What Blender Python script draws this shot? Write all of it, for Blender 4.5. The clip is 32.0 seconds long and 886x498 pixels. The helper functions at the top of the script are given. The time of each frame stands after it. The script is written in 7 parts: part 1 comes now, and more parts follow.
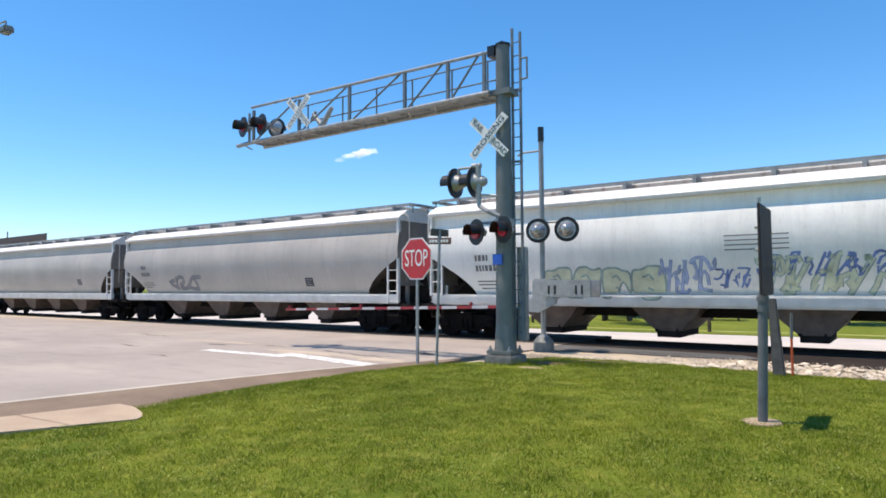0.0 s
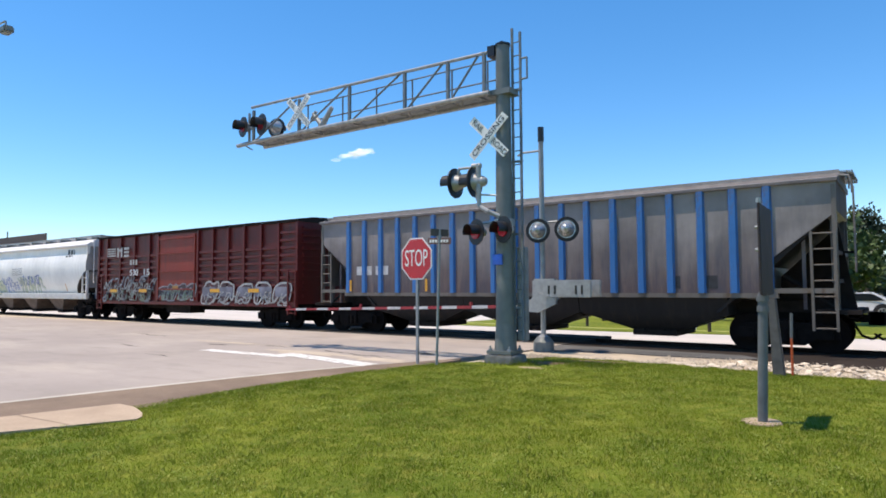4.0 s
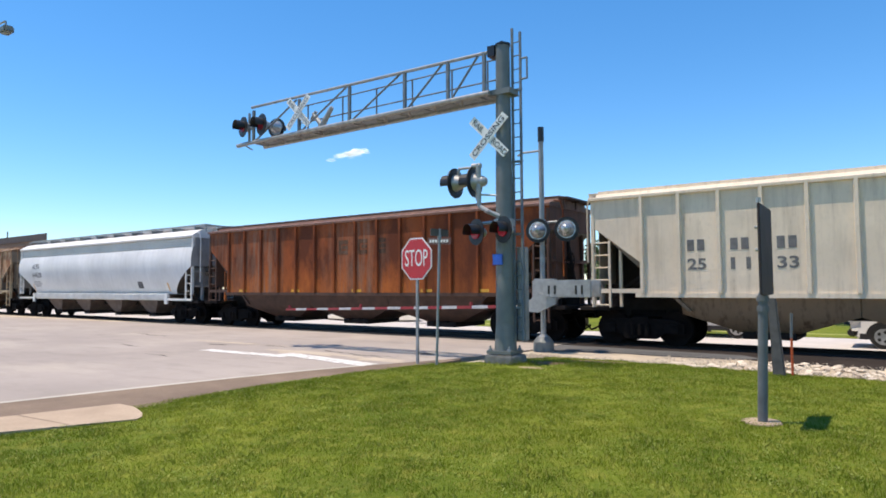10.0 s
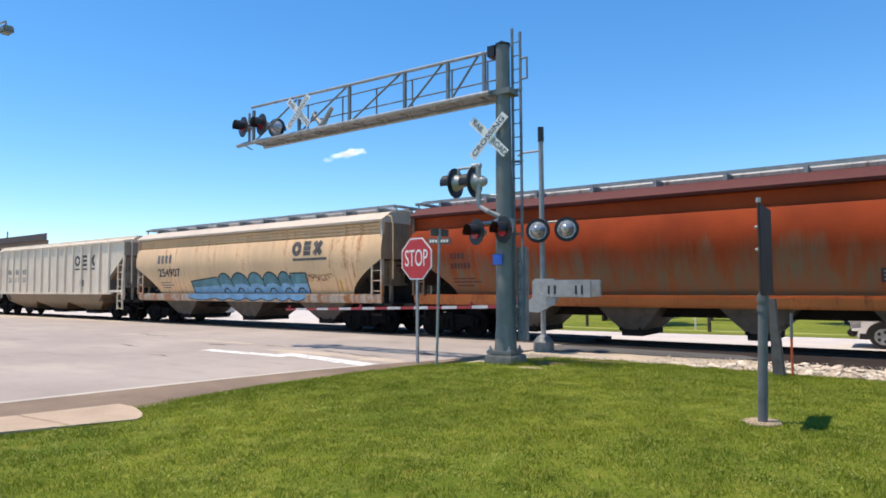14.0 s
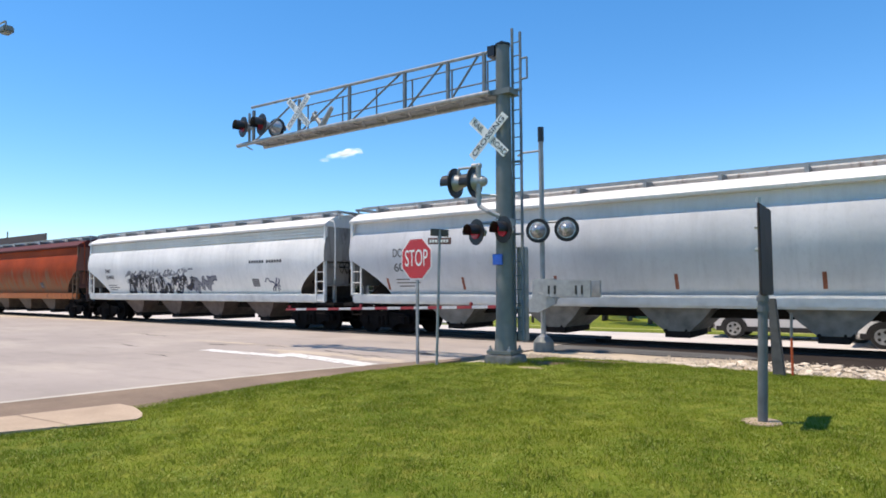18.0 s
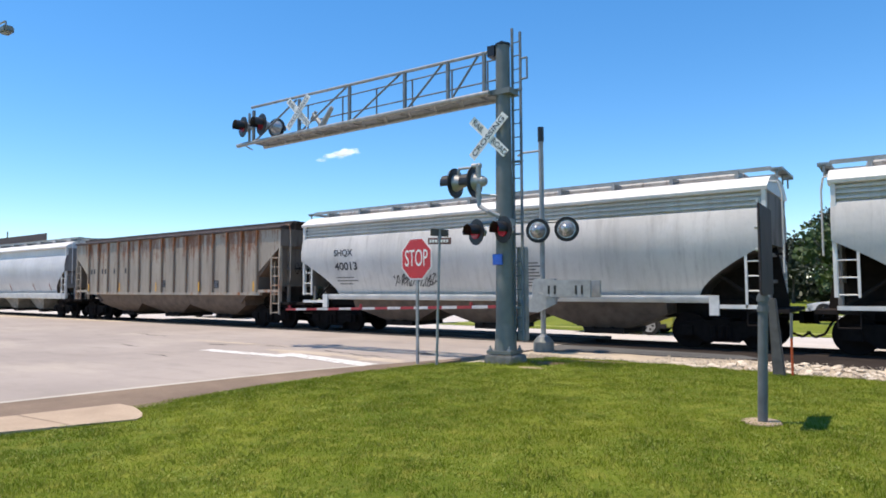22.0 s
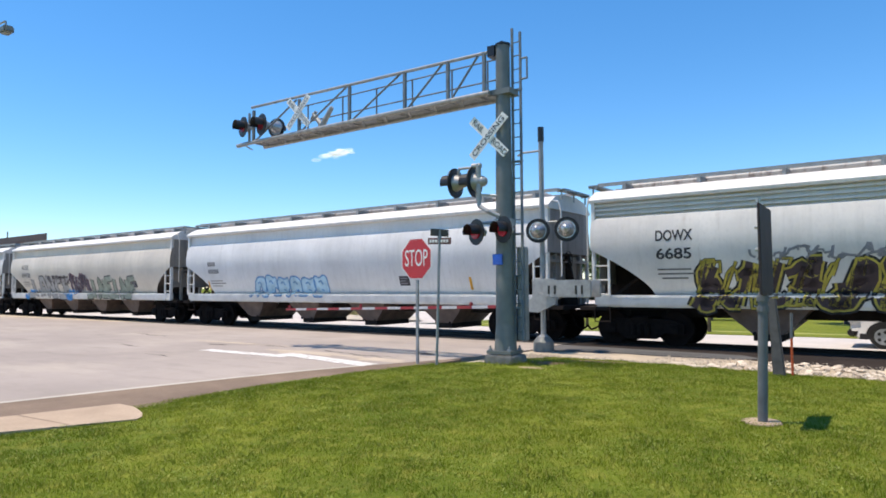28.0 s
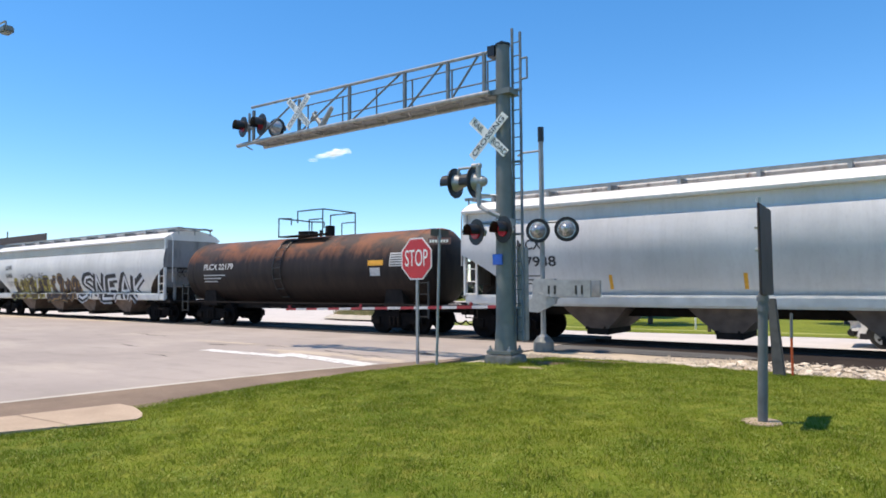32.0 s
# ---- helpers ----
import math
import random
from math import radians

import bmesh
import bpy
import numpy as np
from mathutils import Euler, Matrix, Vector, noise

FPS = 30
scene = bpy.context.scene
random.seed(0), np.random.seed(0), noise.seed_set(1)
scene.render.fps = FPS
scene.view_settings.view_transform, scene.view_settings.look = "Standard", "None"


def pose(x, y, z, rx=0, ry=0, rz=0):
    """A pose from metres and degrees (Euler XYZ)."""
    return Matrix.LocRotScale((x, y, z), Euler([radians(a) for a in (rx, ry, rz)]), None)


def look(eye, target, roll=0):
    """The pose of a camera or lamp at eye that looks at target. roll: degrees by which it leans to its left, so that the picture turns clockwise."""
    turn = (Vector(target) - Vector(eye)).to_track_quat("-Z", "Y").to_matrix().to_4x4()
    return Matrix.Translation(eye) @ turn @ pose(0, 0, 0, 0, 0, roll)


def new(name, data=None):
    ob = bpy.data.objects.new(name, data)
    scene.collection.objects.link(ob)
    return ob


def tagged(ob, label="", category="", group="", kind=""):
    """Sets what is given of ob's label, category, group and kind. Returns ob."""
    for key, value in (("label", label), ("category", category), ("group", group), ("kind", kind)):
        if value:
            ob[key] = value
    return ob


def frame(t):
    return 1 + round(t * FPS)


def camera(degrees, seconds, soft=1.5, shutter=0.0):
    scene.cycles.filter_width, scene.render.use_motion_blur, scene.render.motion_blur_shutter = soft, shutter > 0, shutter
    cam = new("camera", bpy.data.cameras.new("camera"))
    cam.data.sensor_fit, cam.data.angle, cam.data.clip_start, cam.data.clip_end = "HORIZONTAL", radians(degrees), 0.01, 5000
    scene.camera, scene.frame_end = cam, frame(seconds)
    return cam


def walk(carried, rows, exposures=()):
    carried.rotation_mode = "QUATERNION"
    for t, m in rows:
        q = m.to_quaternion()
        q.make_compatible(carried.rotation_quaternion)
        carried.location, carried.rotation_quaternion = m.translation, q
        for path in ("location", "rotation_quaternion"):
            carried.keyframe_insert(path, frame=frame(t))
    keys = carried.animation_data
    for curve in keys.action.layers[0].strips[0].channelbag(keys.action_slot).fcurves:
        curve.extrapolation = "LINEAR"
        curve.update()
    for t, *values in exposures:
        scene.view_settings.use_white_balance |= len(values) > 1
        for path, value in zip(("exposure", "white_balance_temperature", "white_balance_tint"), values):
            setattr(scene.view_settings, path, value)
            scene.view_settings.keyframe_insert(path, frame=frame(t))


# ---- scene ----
# ---- camera ----
cam = camera(68.67, 32.0, 1.75)
VIEW = Matrix.Translation((0, 0, 1.71)) @ pose(0, 0, 0, 0, 0, 35.88) @ pose(0, 0, 0, 93.31) @ pose(0, 0, 0, 0, 0, -0.31)
walk(cam, [(0, VIEW), (32, VIEW)], [(0, 0.24, 6500, 13.5), (32, 0.24, 6500, 13.5)])

# ---- light: a high summer sun and a clear sky ----
SUN_DIR = Vector((-0.79, -0.61, 0)).normalized() * math.cos(radians(75)) + Vector((0, 0, math.sin(radians(75))))
world = bpy.data.worlds.new("world")
scene.world = world
world.use_nodes = True
sky = world.node_tree.nodes.new("ShaderNodeTexSky")
sky.sky_type, sky.sun_disc = "NISHITA", False
sky.sun_elevation, sky.sun_rotation = radians(75), math.atan2(SUN_DIR.x, SUN_DIR.y)
sky.air_density, sky.dust_density, sky.ozone_density = 1.0, 0.0, 6.0
bg = world.node_tree.nodes["Background"]
bg.inputs[1].default_value = 0.124
tint = world.node_tree.nodes.new("ShaderNodeHueSaturation")
tint.inputs["Hue"].default_value = 0.4955
tint.inputs["Saturation"].default_value, tint.inputs["Value"].default_value = 1.22, 1.33
world.node_tree.links.new(sky.outputs[0], tint.inputs["Color"])
world.node_tree.links.new(tint.outputs[0], bg.inputs[0])
sun = new("sun", bpy.data.lights.new("sun", "SUN"))
sun.data.energy, sun.data.angle, sun.data.color = 5.0, radians(0.6), (1, 0.87, 0.70)
sun.matrix_world = look(SUN_DIR * 60, (0, 0, 0))


# ---- materials ----
class Nodes:
    """A short way to chain shader nodes."""

    def __init__(self, name, rough=0.6, metal=0.0):
        self.m = bpy.data.materials.new(name)
        self.m.use_nodes = True
        self.t = self.m.node_tree
        self.b = self.t.nodes["Principled BSDF"]
        self.b.inputs["Roughness"].default_value = rough
        self.b.inputs["Metallic"].default_value = metal
        self.co = self.t.nodes.new("ShaderNodeTexCoord").outputs["Object"]

    def put(self, socket, value):
        if hasattr(value, "is_linked"):
            self.t.links.new(value, socket)
        elif value is not None:
            socket.default_value = value

    def noise(self, scale, stretch=(1, 1, 1), detail=4, rough=0.55):
        mp = self.t.nodes.new("ShaderNodeMapping")
        mp.inputs["Scale"].default_value = stretch
        self.put(mp.inputs[0], self.co)
        n = self.t.nodes.new("ShaderNodeTexNoise")
        n.inputs["Scale"].default_value, n.inputs["Detail"].default_value, n.inputs["Roughness"].default_value = scale, detail, rough
        self.put(n.inputs["Vector"], mp.outputs[0])
        return n.outputs["Fac"]

    def ramp(self, fac, a, b):
        r = self.t.nodes.new("ShaderNodeMapRange")
        r.inputs[1].default_value, r.inputs[2].default_value = a, b
        self.put(r.inputs[0], fac)
        return r.outputs[0]

    def math(self, op, a, b):
        n = self.t.nodes.new("ShaderNodeMath")
        n.operation = op
        self.put(n.inputs[0], a), self.put(n.inputs[1], b)
        return n.outputs[0]

    def mix(self, fac, a, b):
        n = self.t.nodes.new("ShaderNodeMix")
        n.data_type = "RGBA"
        self.put(n.inputs[0], fac)
        self.put(n.inputs[6], (*a, 1) if isinstance(a, tuple) else a)
        self.put(n.inputs[7], (*b, 1) if isinstance(b, tuple) else b)
        return n.outputs[2]

    def axis(self, k):
        s = self.t.nodes.new("ShaderNodeSeparateXYZ")
        self.put(s.inputs[0], self.co)
        return s.outputs[k]

    def rnd(self):
        return self.t.nodes.new("ShaderNodeObjectInfo").outputs["Random"]

    def island(self):
        return self.t.nodes.new("ShaderNodeNewGeometry").outputs["Random Per Island"]

    def bump(self, height, strength=0.3, dist=0.02):
        n = self.t.nodes.new("ShaderNodeBump")
        n.inputs["Strength"].default_value, n.inputs["Distance"].default_value = strength, dist
        self.put(n.inputs["Height"], height)
        self.put(self.b.inputs["Normal"], n.outputs[0])

    def done(self, colour, rough=None):
        self.put(self.b.inputs["Base Color"], (*colour, 1) if isinstance(colour, tuple) else colour)
        if rough is not None:
            self.put(self.b.inputs["Roughness"], rough)
        return self.m


def shade(c, k):
    return tuple(min(1, v * k) for v in c)


def plain(name, c, rough=0.6, metal=0.0, vary=0.25, scale=8.0, bump=0.0):
    n = Nodes(name, rough, metal)
    f = n.noise(scale)
    g = n.noise(scale * 0.15)
    col = n.mix(n.ramp(f, 0.3, 0.7), shade(c, 1 - vary), shade(c, 1 + vary * 0.6))
    col = n.mix(n.math("MULTIPLY", n.ramp(g, 0.45, 0.75), 0.5), col, shade(c, 1 - vary))
    if bump:
        n.bump(f, bump)
    return n.done(col)


TONES = {}


def car_paint(name, c, rust=(0.16, 0.055, 0.02), rust_amount=0.15, dirt=(0.10, 0.085, 0.07), dirt_amount=0.15, rough=0.45, from_top=0.0):
    """Weathered freight car paint: soft blotches, vertical streaks of dirt, rust that breaks through."""
    n = Nodes(name, rough)
    n.b.inputs["Specular IOR Level"].default_value = 0.35
    blot = n.noise(0.55, (1, 1, 1), 5)
    streak = n.noise(2.2, (2.6, 1, 0.22), 6, 0.65)
    fine = n.noise(14, (1, 1, 0.6), 4)
    col = n.mix(n.ramp(blot, 0.3, 0.7), shade(c, 0.86), shade(c, 1.08))
    col = n.mix(n.math("MULTIPLY", n.ramp(streak, 0.48, 0.78), dirt_amount), col, dirt)
    col = n.mix(n.math("MULTIPLY", n.ramp(fine, 0.52, 0.8), 0.25), col, shade(c, 0.6))
    r = n.math("ADD", n.math("MULTIPLY", streak, 0.6), n.math("MULTIPLY", blot, 0.4))
    r = n.math("ADD", r, n.math("MULTIPLY", n.math("SUBTRACT", fine, 0.5), 0.2))
    if from_top:
        r = n.math("ADD", r, n.math("MULTIPLY", n.math("SUBTRACT", n.axis(2), 3.0), from_top))
    lim = 0.625 - 0.22 * rust_amount
    col = n.mix(n.math("MULTIPLY", n.ramp(r, lim, lim + 0.12), min(1, rust_amount * 2.2 + 0.2)), col, rust)
    n.bump(n.noise(1.1, (1, 1, 1), 3), 0.35, 0.06)
    TONES[name] = c
    return n.done(col, rough)


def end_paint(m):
    """The same paint turned dim brown: a car end's shade put into the colour, with grime."""
    name = m.name + "_end_shade_and_grime"
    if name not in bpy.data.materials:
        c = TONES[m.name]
        # film is a dim brown mixed in to darken the ends as shade would
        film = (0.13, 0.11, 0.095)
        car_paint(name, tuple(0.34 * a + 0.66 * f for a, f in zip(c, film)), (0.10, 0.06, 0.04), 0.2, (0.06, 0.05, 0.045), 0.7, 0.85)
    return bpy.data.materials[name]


def rust_skin(name, dark, mid, bright, low, high, grey=(0.24, 0.17, 0.12)):
    """Steel whose paint has gone to rust: soft cloudy patches, brighter towards the foot, faded grey in places."""
    n = Nodes(name, 0.75)
    n.b.inputs["Specular IOR Level"].default_value = 0.2
    cloudy = n.noise(0.75, (1.5, 1, 0.6), 6, 0.6)
    broad = n.noise(0.22, (1.6, 1, 0.3), 3)
    run_down = n.noise(2.0, (2.4, 1, 0.28), 6, 0.65)
    fine = n.noise(16, (1, 1, 0.7), 4)
    col = n.mix(n.ramp(cloudy, 0.42, 0.58), dark, mid)
    z = n.math("ADD", n.axis(2), n.math("MULTIPLY", n.math("SUBTRACT", run_down, 0.5), 1.6))
    foot = n.math("MULTIPLY", n.ramp(z, high, low), n.ramp(cloudy, 0.3, 0.6))
    col = n.mix(foot, col, bright)
    col = n.mix(n.math("MULTIPLY", n.ramp(broad, 0.52, 0.68), n.ramp(run_down, 0.4, 0.75)), col, grey)
    col = n.mix(n.math("MULTIPLY", n.ramp(broad, 0.46, 0.32), 0.6), col, shade(dark, 0.7))
    col = n.mix(n.math("MULTIPLY", n.ramp(fine, 0.5, 0.75), 0.3), col, shade(dark, 0.6))
    n.bump(fine, 0.15, 0.01)
    TONES[name] = mid
    return n.done(col)


def layered_rust(name, upper, lower, level, spread, third=None):
    """Paint that has failed below an uneven level: upper colour above it, lower colour beneath."""
    n = Nodes(name, 0.75)
    n.b.inputs["Specular IOR Level"].default_value = 0.2
    streak = n.noise(1.6, (2.2, 1, 0.3), 6, 0.65)
    blot = n.noise(0.6, (1, 1, 1), 5)
    z = n.math("ADD", n.axis(2), n.math("MULTIPLY", n.math("SUBTRACT", streak, 0.5), 2.2))
    z = n.math("ADD", z, n.math("MULTIPLY", n.math("SUBTRACT", blot, 0.5), 1.6))
    fac = n.ramp(z, level - spread, level + spread)
    up = n.mix(n.ramp(blot, 0.35, 0.65), shade(upper, 0.75), shade(upper, 1.2))
    lo = n.mix(n.ramp(streak, 0.35, 0.7), shade(lower, 0.8), third or shade(lower, 1.2))
    n.bump(streak, 0.1, 0.03)
    TONES[name] = upper
    return n.done(n.mix(fac, lo, up))


def glow(name, c, strength):
    n = Nodes(name, 0.3)
    n.b.inputs["Emission Color"].default_value = (*c, 1)
    n.b.inputs["Emission Strength"].default_value = strength
    return n.done(shade(c, 0.6))


def grass_material(name, blade):
    n = Nodes(name, 0.8)
    n.b.inputs["Specular IOR Level"].default_value = 0.08
    big = n.noise(0.35, (1, 1, 1), 4)
    mid = n.noise(6.0, (1, 1, 1), 6, 0.7)
    col = n.mix(n.ramp(big, 0.3, 0.7), (0.125, 0.180, 0.015), (0.250, 0.290, 0.028))
    patch = n.noise(1.7, (1, 1, 1), 5, 0.65)
    col = n.mix(n.math("MULTIPLY", n.ramp(patch, 0.46, 0.66), 0.6), col, (0.115, 0.155, 0.015))
    col = n.mix(n.math("MULTIPLY", n.ramp(mid, 0.48, 0.75), 0.75), col, (0.39, 0.36, 0.07))
    clump = n.noise(5.0, (1, 1, 1), 4, 0.6)
    col = n.mix(n.math("MULTIPLY", n.ramp(clump, 0.55, 0.70), 0.5), col, (0.085, 0.135, 0.012))
    dry = n.noise(0.8, (1, 1, 1), 6, 0.7)
    col = n.mix(n.math("MULTIPLY", n.ramp(dry, 0.66, 0.74), 0.6), col, (0.42, 0.34, 0.14))
    if blade:
        r = n.island()
        col = n.mix(n.math("MULTIPLY", r, 0.5), col, (0.095, 0.165, 0.015))
        col = n.mix(n.math("MULTIPLY", n.ramp(r, 0.86, 0.95), 0.75), col, (0.42, 0.37, 0.14))
        m = n.done(col)
        tr = n.t.nodes.new("ShaderNodeBsdfTranslucent")
        n.put(tr.inputs[0], col)
        mx = n.t.nodes.new("ShaderNodeMixShader")
        mx.inputs[0].default_value = 0.45
        n.t.links.new(n.b.outputs[0], mx.inputs[1])
        n.t.links.new(tr.outputs[0], mx.inputs[2])
        n.t.links.new(mx.outputs[0], n.t.nodes["Material Output"].inputs[0])
        return m
    fine = n.noise(40, (1, 1, 1), 3)
    col = n.mix(n.ramp(fine, 0.35, 0.7), shade_mix(n, col, 0.6), shade_mix(n, col, 0.85))
    n.bump(fine, 0.5, 0.02)
    return n.done(col)


def shade_mix(n, col, k):
    return n.mix(1 - k, col, (0.02, 0.03, 0.01))


def concrete_road():
    n = Nodes("road_concrete", 0.9)
    n.b.inputs["Specular IOR Level"].default_value = 0.15
    big = n.noise(0.22, (1, 1, 1), 5)
    mid = n.noise(1.3, (0.5, 1.6, 1), 6, 0.7)
    fine = n.noise(60, (1, 1, 1), 3)
    col = n.mix(n.ramp(big, 0.35, 0.65), (0.30, 0.262, 0.232), (0.385, 0.338, 0.30))
    col = n.mix(n.math("MULTIPLY", n.ramp(mid, 0.52, 0.72), 0.5), col, (0.22, 0.20, 0.17))
    col = n.mix(n.math("MULTIPLY", n.ramp(fine, 0.4, 0.7), 0.35), col, (0.26, 0.235, 0.205))
    smear = n.noise(0.5, (0.35, 1.8, 1), 6, 0.7)
    col = n.mix(n.math("MULTIPLY", n.ramp(smear, 0.56, 0.72), 0.45), col, (0.20, 0.175, 0.15))
    sand = n.noise(0.4, (0.7, 1.3, 1), 5, 0.65)
    col = n.mix(n.math("MULTIPLY", n.ramp(sand, 0.52, 0.70), 0.5), col, (0.46, 0.40, 0.33))
    n.bump(fine, 0.25, 0.01)
    return n.done(col)


def asphalt(name, c):
    n = Nodes(name, 0.95)
    n.b.inputs["Specular IOR Level"].default_value = 0.08
    big = n.noise(0.5, (1, 1, 1), 5)
    fine = n.noise(70, (1, 1, 1), 3)
    col = n.mix(n.ramp(big, 0.35, 0.7), shade(c, 0.75), shade(c, 1.25))
    col = n.mix(n.math("MULTIPLY", n.ramp(fine, 0.45, 0.7), 0.4), col, shade(c, 1.7))
    n.bump(fine, 0.4, 0.01)
    return n.done(col)


def soil(name, a, b):
    n = Nodes(name, 0.95)
    n.b.inputs["Specular IOR Level"].default_value = 0.1
    big = n.noise(0.7, (1, 1, 1), 6, 0.65)
    fine = n.noise(25, (1, 1, 1), 4)
    col = n.mix(n.ramp(big, 0.35, 0.65), a, b)
    col = n.mix(n.math("MULTIPLY", n.ramp(fine, 0.4, 0.7), 0.5), col, shade(a, 0.7))
    n.bump(fine, 0.6, 0.02)
    return n.done(col)


def worn_paint(name, c, under, wear):
    n = Nodes(name, 0.7)
    f = n.noise(5, (1, 1, 1), 6, 0.7)
    return n.done(n.mix(n.ramp(f, wear, wear + 0.12), under, c))


M_galv = plain("galvanised_steel", (0.30, 0.31, 0.31), 0.5, 0.3, 0.22, 5)
M_board_post = plain("dull_grey_post", (0.15, 0.155, 0.16), 0.6, 0.1, 0.25, 5)
M_mast = plain("grey_green_mast_paint", (0.17, 0.182, 0.172), 0.5, 0.2, 0.2, 3)
M_alu = plain("aluminium_truss", (0.36, 0.36, 0.355), 0.45, 0.4, 0.3, 6)
M_ladder = plain("weathered_blue_grey_steel", (0.16, 0.185, 0.205), 0.6, 0.1, 0.25, 5)
M_silver = plain("silver_paint", (0.38, 0.385, 0.375), 0.45, 0.3, 0.2, 6)
M_black = plain("black_enamel", (0.015, 0.016, 0.018), 0.4)
M_backplate = plain("black_backplate", (0.012, 0.012, 0.014), 0.5)
M_glass_grey = plain("lamp_back_aluminium", (0.42, 0.44, 0.45), 0.25, 0.6)
M_red_lit = glow("red_lens_lit", (0.5, 0.015, 0.035), 0.10)
M_red_dim = plain("red_lens_unlit", (0.20, 0.015, 0.03), 0.2)
M_sign_red = plain("sign_red", (0.52, 0.02, 0.03), 0.35, 0, 0.08)
M_white = plain("sign_white", (0.78, 0.78, 0.74), 0.4, 0, 0.08)
M_ink = plain("sign_black_ink", (0.02, 0.02, 0.02), 0.5)
M_blue = plain("blue_notice_plate", (0.02, 0.11, 0.55), 0.4)
M_brown_sign = plain("dark_street_name_plate", (0.09, 0.075, 0.06), 0.5)
M_tan_sign = plain("brown_street_name_plate", (0.15, 0.075, 0.06), 0.5)
M_old_concrete = plain("old_dark_concrete", (0.23, 0.22, 0.20), 0.9, 0, 0.35, 5, 0.4)
M_pad = soil("sidewalk_concrete", (0.47, 0.37, 0.27), (0.33, 0.255, 0.185))
M_gutter = soil("gutter_dirt", (0.25, 0.19, 0.14), (0.165, 0.125, 0.095))
M_edge = soil("pale_slab_edge", (0.52, 0.48, 0.41), (0.38, 0.36, 0.31))
M_road = concrete_road()
M_road_far = soil("far_road_concrete", (0.56, 0.52, 0.48), (0.48, 0.45, 0.42))
M_asphalt = asphalt("dark_asphalt_patch", (0.10, 0.10, 0.098))
M_shade_streak = asphalt("truss_shade_and_smudge", (0.060, 0.050, 0.045))
M_dirt = soil("sandy_dirt", (0.52, 0.44, 0.33), (0.36, 0.30, 0.22))
M_wash = soil("washed_sand", (0.54, 0.46, 0.36), (0.38, 0.325, 0.26))
# bed and crossing tones kept near black to deepen the shade under the train
M_ballast = soil("shade_dark_ballast", (0.040, 0.032, 0.028), (0.022, 0.018, 0.016))
M_panel = asphalt("shade_dark_crossing", (0.05, 0.046, 0.042))
M_line = worn_paint("worn_white_line", (0.72, 0.70, 0.66), (0.40, 0.38, 0.34), 0.42)
M_verge = soil("dry_grass_edge", (0.42, 0.42, 0.16), (0.34, 0.36, 0.12))
M_grass = grass_material("lawn_soil_green", False)
M_blade = grass_material("grass_blade", True)
M_rail = plain("rail_steel", (0.045, 0.034, 0.028), 0.85)
M_tie = plain("old_tie_wood", (0.06, 0.05, 0.042), 0.9, 0, 0.3, 5, 0.4)
M_truck = plain("truck_grime", (0.013, 0.010, 0.009), 0.95, 0, 0.4, 5)
M_wheel = plain("wheel_steel", (0.014, 0.010, 0.009), 0.9, 0, 0.3, 5)
M_under = plain("underframe_grime", (0.028, 0.022, 0.019), 0.9, 0, 0.3, 4)
for grimy in (M_rail, M_truck, M_wheel, M_under):
    grimy.node_tree.nodes["Principled BSDF"].inputs["Specular IOR Level"].default_value = 0.12
M_orange = plain("orange_marker", (0.55, 0.09, 0.025), 0.6)
M_yellow = plain("yellow_reflector", (0.72, 0.36, 0.03), 0.5)
M_gate_red = plain("gate_red", (0.36, 0.035, 0.04), 0.5)
M_gate_white = plain("gate_white", (0.62, 0.60, 0.58), 0.5)
M_wood_dark = plain("dark_board", (0.05, 0.035, 0.035), 0.7, 0, 0.3, 4, 0.3)
ns = Nodes("pale_limestone", 0.85)
fs = ns.noise(9)
M_stone = ns.done(ns.mix(ns.rnd(), ns.mix(ns.ramp(fs, 0.3, 0.7), (0.58, 0.49, 0.37), (0.76, 0.68, 0.55)), (0.42, 0.34, 0.25)))
M_shaded_soil = soil("bare_earth_and_mast_shade", (0.20, 0.145, 0.085), (0.11, 0.08, 0.05))
M_dry_soil = soil("dry_earth", (0.46, 0.38, 0.25), (0.30, 0.24, 0.14))
M_stone_mass = soil("limestone_bed", (0.50, 0.44, 0.34), (0.33, 0.28, 0.22))


# ---- mesh helpers ----
def box(bm, x0, x1, y0, y1, z0, z1, m=None):
    mat = Matrix.Translation(((x0 + x1) / 2, (y0 + y1) / 2, (z0 + z1) / 2)) @ Matrix.Diagonal((x1 - x0, y1 - y0, z1 - z0, 1))
    bmesh.ops.create_cube(bm, size=1, matrix=(m @ mat) if m else mat)
    return bm


def tube(bm, a, b, r, r2=None, n=10, caps=True):
    a, b = Vector(a), Vector(b)
    d = b - a
    m = Matrix.Translation((a + b) / 2) @ d.to_track_quat("Z", "Y").to_matrix().to_4x4()
    bmesh.ops.create_cone(bm, cap_ends=caps, segments=n, radius1=r, radius2=r if r2 is None else r2, depth=d.length, matrix=m)
    return bm


def pipe(bm, pts, r, n=8):
    for a, b in zip(pts, pts[1:]):
        tube(bm, a, b, r, n=n)
    return bm


def prism(bm, outline, y0, y1, m=None):
    """A plate: outline in x, z, between two y values."""
    va = [bm.verts.new((m @ Vector((x, y0, z))) if m else (x, y0, z)) for x, z in outline]
    vb = [bm.verts.new((m @ Vector((x, y1, z))) if m else (x, y1, z)) for x, z in outline]
    k = len(outline)
    bm.faces.new(va), bm.faces.new(vb[::-1])
    for i in range(k):
        bm.faces.new((va[i], vb[i], vb[(i + 1) % k], va[(i + 1) % k]))
    return bm


